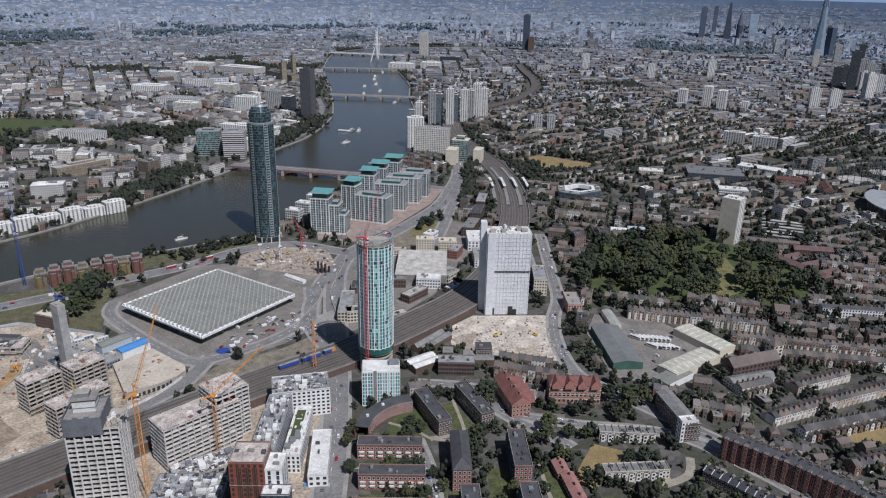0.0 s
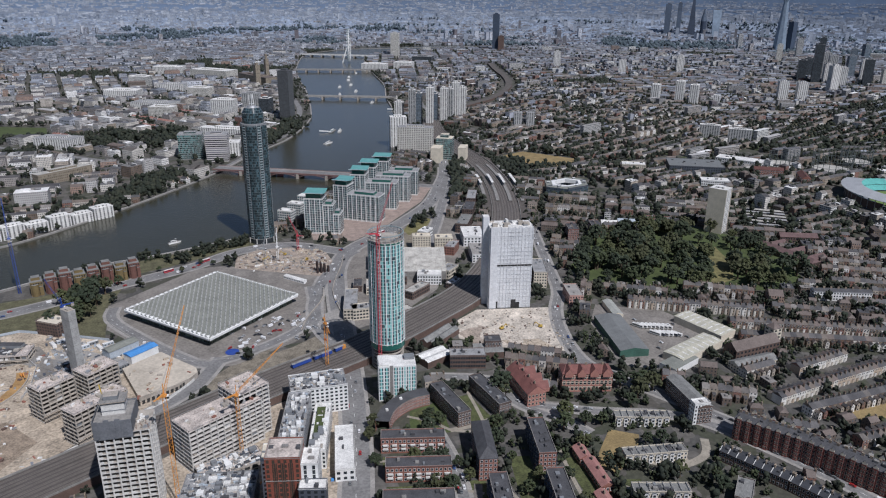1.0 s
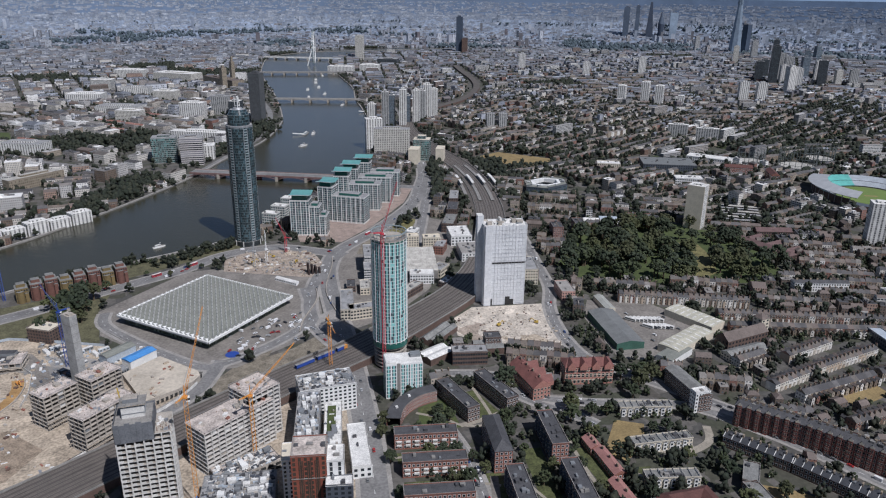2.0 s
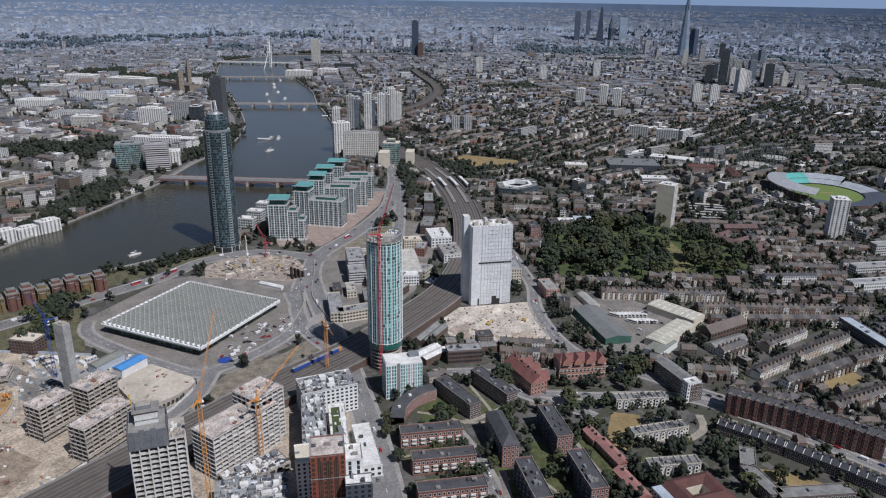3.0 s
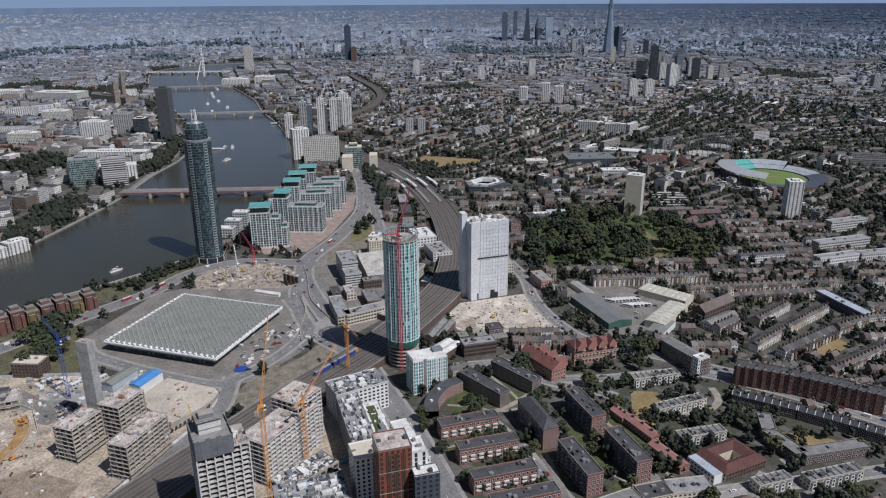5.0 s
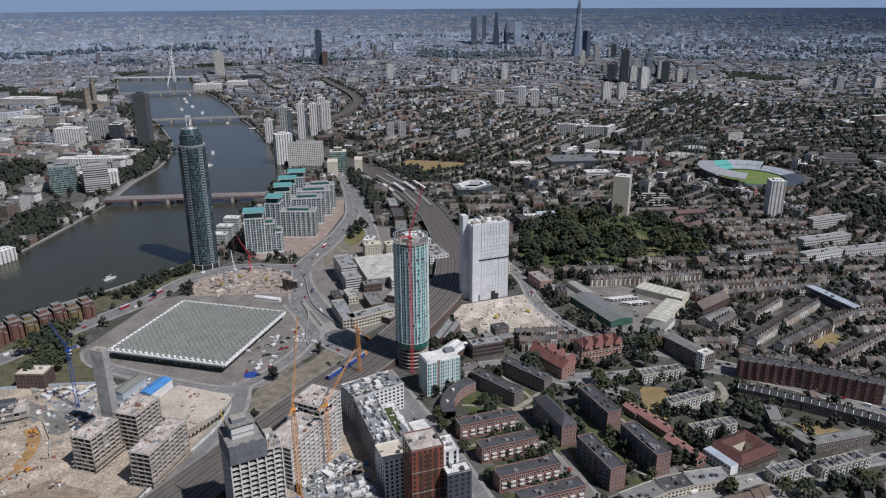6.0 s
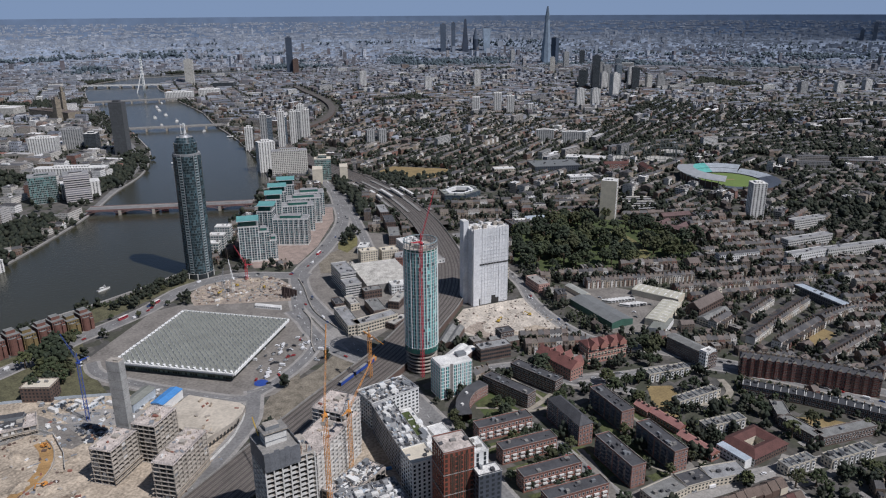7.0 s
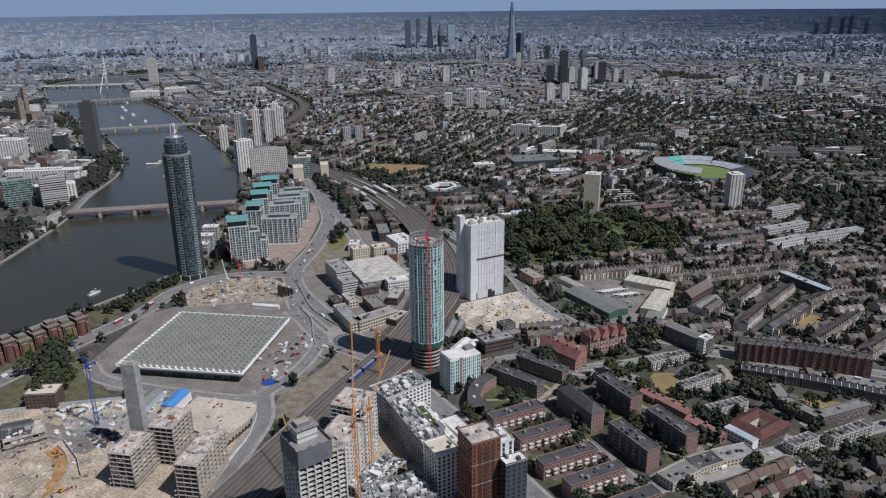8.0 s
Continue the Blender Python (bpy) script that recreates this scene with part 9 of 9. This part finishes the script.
fill_city()
for (kind, ringno), g in city.items():
    tagged(new(kind, g.mesh(kind)), {"terraces": "rows of brown brick terraced houses with slate roofs", "blocks": "mixed brick, stucco and stone city blocks"}[kind], "buildings", kind="stuff")
for kind, g in OWN:
    if g.f:
        name = "terraced_house" if kind == "terraces" else "city_building"
        tagged(new(name, g.mesh(name)), "brick terraced house with a slate roof and chimney" if kind == "terraces" else "plain city building with a plant room on its roof", "house" if kind == "terraces" else "building", "streets of terraces" if kind == "terraces" else "city buildings")
setting("gardens", garden, "small back gardens between the terraces", "garden", "stuff")


def far_city():
    """Blocks of all sizes in loose clusters, with wooded tracts between, thinning out to the horizon."""
    g = Geo()
    rng = random.Random(31)
    for _ in range(24000):
        D = 3950 * math.exp(rng.random() ** 1.2 * 1.55)
        b = radians(rng.uniform(-26, 88))
        x, y = CENTRE[0] + D * math.sin(b), CENTRE[1] + D * math.cos(b)
        fx, fy, z, s = far_place(x, y)
        wild = noise.noise(Vector((x / 620, y / 620, 4.4))) + 0.5 * noise.noise(Vector((x / 210, y / 210, 1.4)))
        if wild > 0.27 - 0.12 * max(0.0, b):
            for _ in range(2 if D < 5600 else (1 if D < 7200 else 0)):
                far_trees.append((fx + rng.uniform(-25, 25) * s, fy + rng.uniform(-25, 25) * s, z, s * rng.uniform(6, 11)))
            continue
        dense = noise.noise(Vector((x / 900, y / 900, 9.1)))
        w, d = rng.choice((9, 12, 16, 22, 30, 46)) * rng.uniform(0.8, 1.3), rng.choice((9, 11, 14, 18, 26)) * rng.uniform(0.8, 1.3)
        h = rng.choice((6, 7, 8, 9, 10, 12)) + max(0.0, dense) * rng.uniform(4, 18)
        if D > 8000:
            w, d, h = w * 1.6, d * 1.5, h * 0.9
        if rng.random() < (0.012 + 0.03 * max(0.0, dense)) * (1.0 if D < 8000 else 0.5):
            w, d, h = rng.uniform(14, 24), rng.uniform(13, 20), rng.uniform(28, 60)
        d *= max(0.16, math.exp(-(D - 4000) / 820)) if D > 5000 else 1.0
        # the share of paler haze colours grows with distance
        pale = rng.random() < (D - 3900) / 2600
        wall = (M_hazepale if rng.random() < 0.88 else M_hazewhite) if pale else (M_hazewall if rng.random() < 0.75 - 0.3 * b else M_hazebrick)
        g.box(fx, fy, z - 3, z + h * s, w * s, d * s, wall, M_hazepaleroof if pale else M_hazeroof, rng.choice((-0.6, -0.3, 0.0, 0.4)) if D < 5000 else -b)
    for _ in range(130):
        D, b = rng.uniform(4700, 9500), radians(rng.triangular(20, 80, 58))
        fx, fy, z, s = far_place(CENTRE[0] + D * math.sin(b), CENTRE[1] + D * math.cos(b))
        g.box(fx, fy, z - 3, z + rng.uniform(28, 58) * s, rng.uniform(16, 26) * s, 3 * s, rng.choice((M_hazewhite, M_hazepale, M_hazewall)), M_hazepaleroof, -b)
    tagged(new("far_city", g.mesh("far_city")), "far city blocks and houses towards the horizon", "buildings", kind="stuff")


far_trees = []
far_city()
for q in built:
    take_poly(q, 6)


# ---- small houses in the near gaps ----
def near_infill():
    rng = random.Random(64)
    made = 0
    for _ in range(12000):
        x, y = rng.uniform(100, 820), rng.uniform(150, 700)
        if is_taken(x, y):
            continue
        ang = radians(rng.choice((0, 90))) if (x > 370 and 290 < y < 425) else radians(rng.choice((-17, 73)) if x < 330 else rng.choice((-28, 62)))
        w, d = rng.uniform(7, 17), rng.uniform(6.5, 10)
        q = rect(x, y, w + 3, d + 3, ang)
        if any(in_poly(o, np.array(x), np.array(y)) for o in OPEN_LAND) or any(is_taken(*p) for p in q) or any(is_taken((q[i][0] + q[i - 1][0]) / 2, (q[i][1] + q[i - 1][1]) / 2) for i in range(4)):
            continue
        h = rng.choice((3.2, 5.8, 6.5, 7.5, 8.5))
        g = Geo()
        if rng.random() < 0.7:
            g.gable(x, y, 0, h, h + rng.uniform(1.8, 3), w, d, M_brick, M_slate, ang, rng.choice((0, 0, 2.5)))
            g.box(x + math.cos(ang) * w * 0.4, y + math.sin(ang) * w * 0.4, h, h + 3.6, 0.8, 1.6, M_chimney, None, ang)
        else:
            g.box(x, y, 0, h, w, d, M_brick, M_flat, ang)
            g.box(x, y, h, h + 1.2, w * 0.3, d * 0.3, M_flat, M_flat, ang)
        tagged(new("house", g.mesh("house")), "small brown brick house among gardens", "house", "small houses")
        take_poly(q, 6)
        made += 1
        if made > 130:
            break


near_infill()


# ---- gardens, hedges and trees in the near gaps ----
def near_green():
    made = 0
    for _ in range(6000):
        x, y = crng.uniform(96, 760), crng.uniform(150, 900)
        if x < 150 and y > 500:
            continue
        if is_taken(x, y) or made > 1600:
            continue
        made += 1
        near_trees.append((x, y, 0.3, crng.choice((1.0, 1.4, 2.0, 2.6, 3.4))))


near_trees = []
near_green()
for _ in range(700):
    a, d = crng.uniform(0, 1), crng.uniform(0, 1)
    x, y = 1250 + 750 * a, 560 + 340 * d - 60 * a
    if noise.noise(Vector((x / 110, y / 110, 8.6))) > -0.05:
        city_trees.append((x, y, 1.5, crng.uniform(4, 7)))
for p, q, n, back in (((92, 1384), (265, 1720), 230, 44), ((-170, 1045), (-8, 1225), 150, 34), ((-330, 950), (-170, 1045), 30, 10), ((-480, 1870), (-290, 1800), 60, 26), ((-440, 1640), (-270, 1650), 60, 26), ((290, 2010), (330, 2420), 90, 24), ((640, 2300), (722, 2740), 80, 24)):
    for _ in range(n):
        t = crng.random()
        city_trees.append((p[0] + (q[0] - p[0]) * t - crng.uniform(2, back), p[1] + (q[1] - p[1]) * t + crng.uniform(0, 25), 1.5, crng.uniform(3, 5.5)))
for _ in range(1500):
    x, y = crng.uniform(1180, 2500), crng.uniform(380, 1500)
    if not is_taken(x, y) and x > 900 + y * 0.42 and noise.noise(Vector((x / 90, y / 90, 2.2))) > 0.0:
        city_trees.append((x, y, 1.5, crng.uniform(4, 8.5)))
for _ in range(160):
    t = crng.random()
    i = int(t * 30) + 44
    p = RAIL[min(len(RAIL) - 1, i)]
    city_trees.append((p[0] + crng.uniform(26, 50), p[1] + crng.uniform(-20, 20), 1.5, crng.uniform(3, 5)))
for k in range(90):
    q = crng.random()
    near_trees.append((-150 + 190 * q + crng.uniform(-3, 3), 838 + 54 * q + crng.uniform(-5, 6), 0.3, crng.uniform(0.9, 2.0)))
for p, q, n, wide in (((434, 1200), (352, 985), 120, 12), ((90, 1425), (220, 1650), 130, 26), ((236, 872), (288, 918), 16, 7), ((-60, 846), (30, 884), 40, 8)):
    for _ in range(n):
        k = crng.random()
        city_trees.append((p[0] + (q[0] - p[0]) * k + crng.uniform(-wide, wide), p[1] + (q[1] - p[1]) * k + crng.uniform(-wide, wide), 1.5, crng.uniform(3, 6)))
tree_stuff("garden_trees", near_trees, "garden trees and hedges between the houses", CLUMPY, M_leaf_near)
tree_stuff("street_trees", city_trees, "street, garden and park trees across the city")
tree_stuff("far_trees", far_trees, "far clumps of trees towards the horizon", leaf=M_leaf_haze)
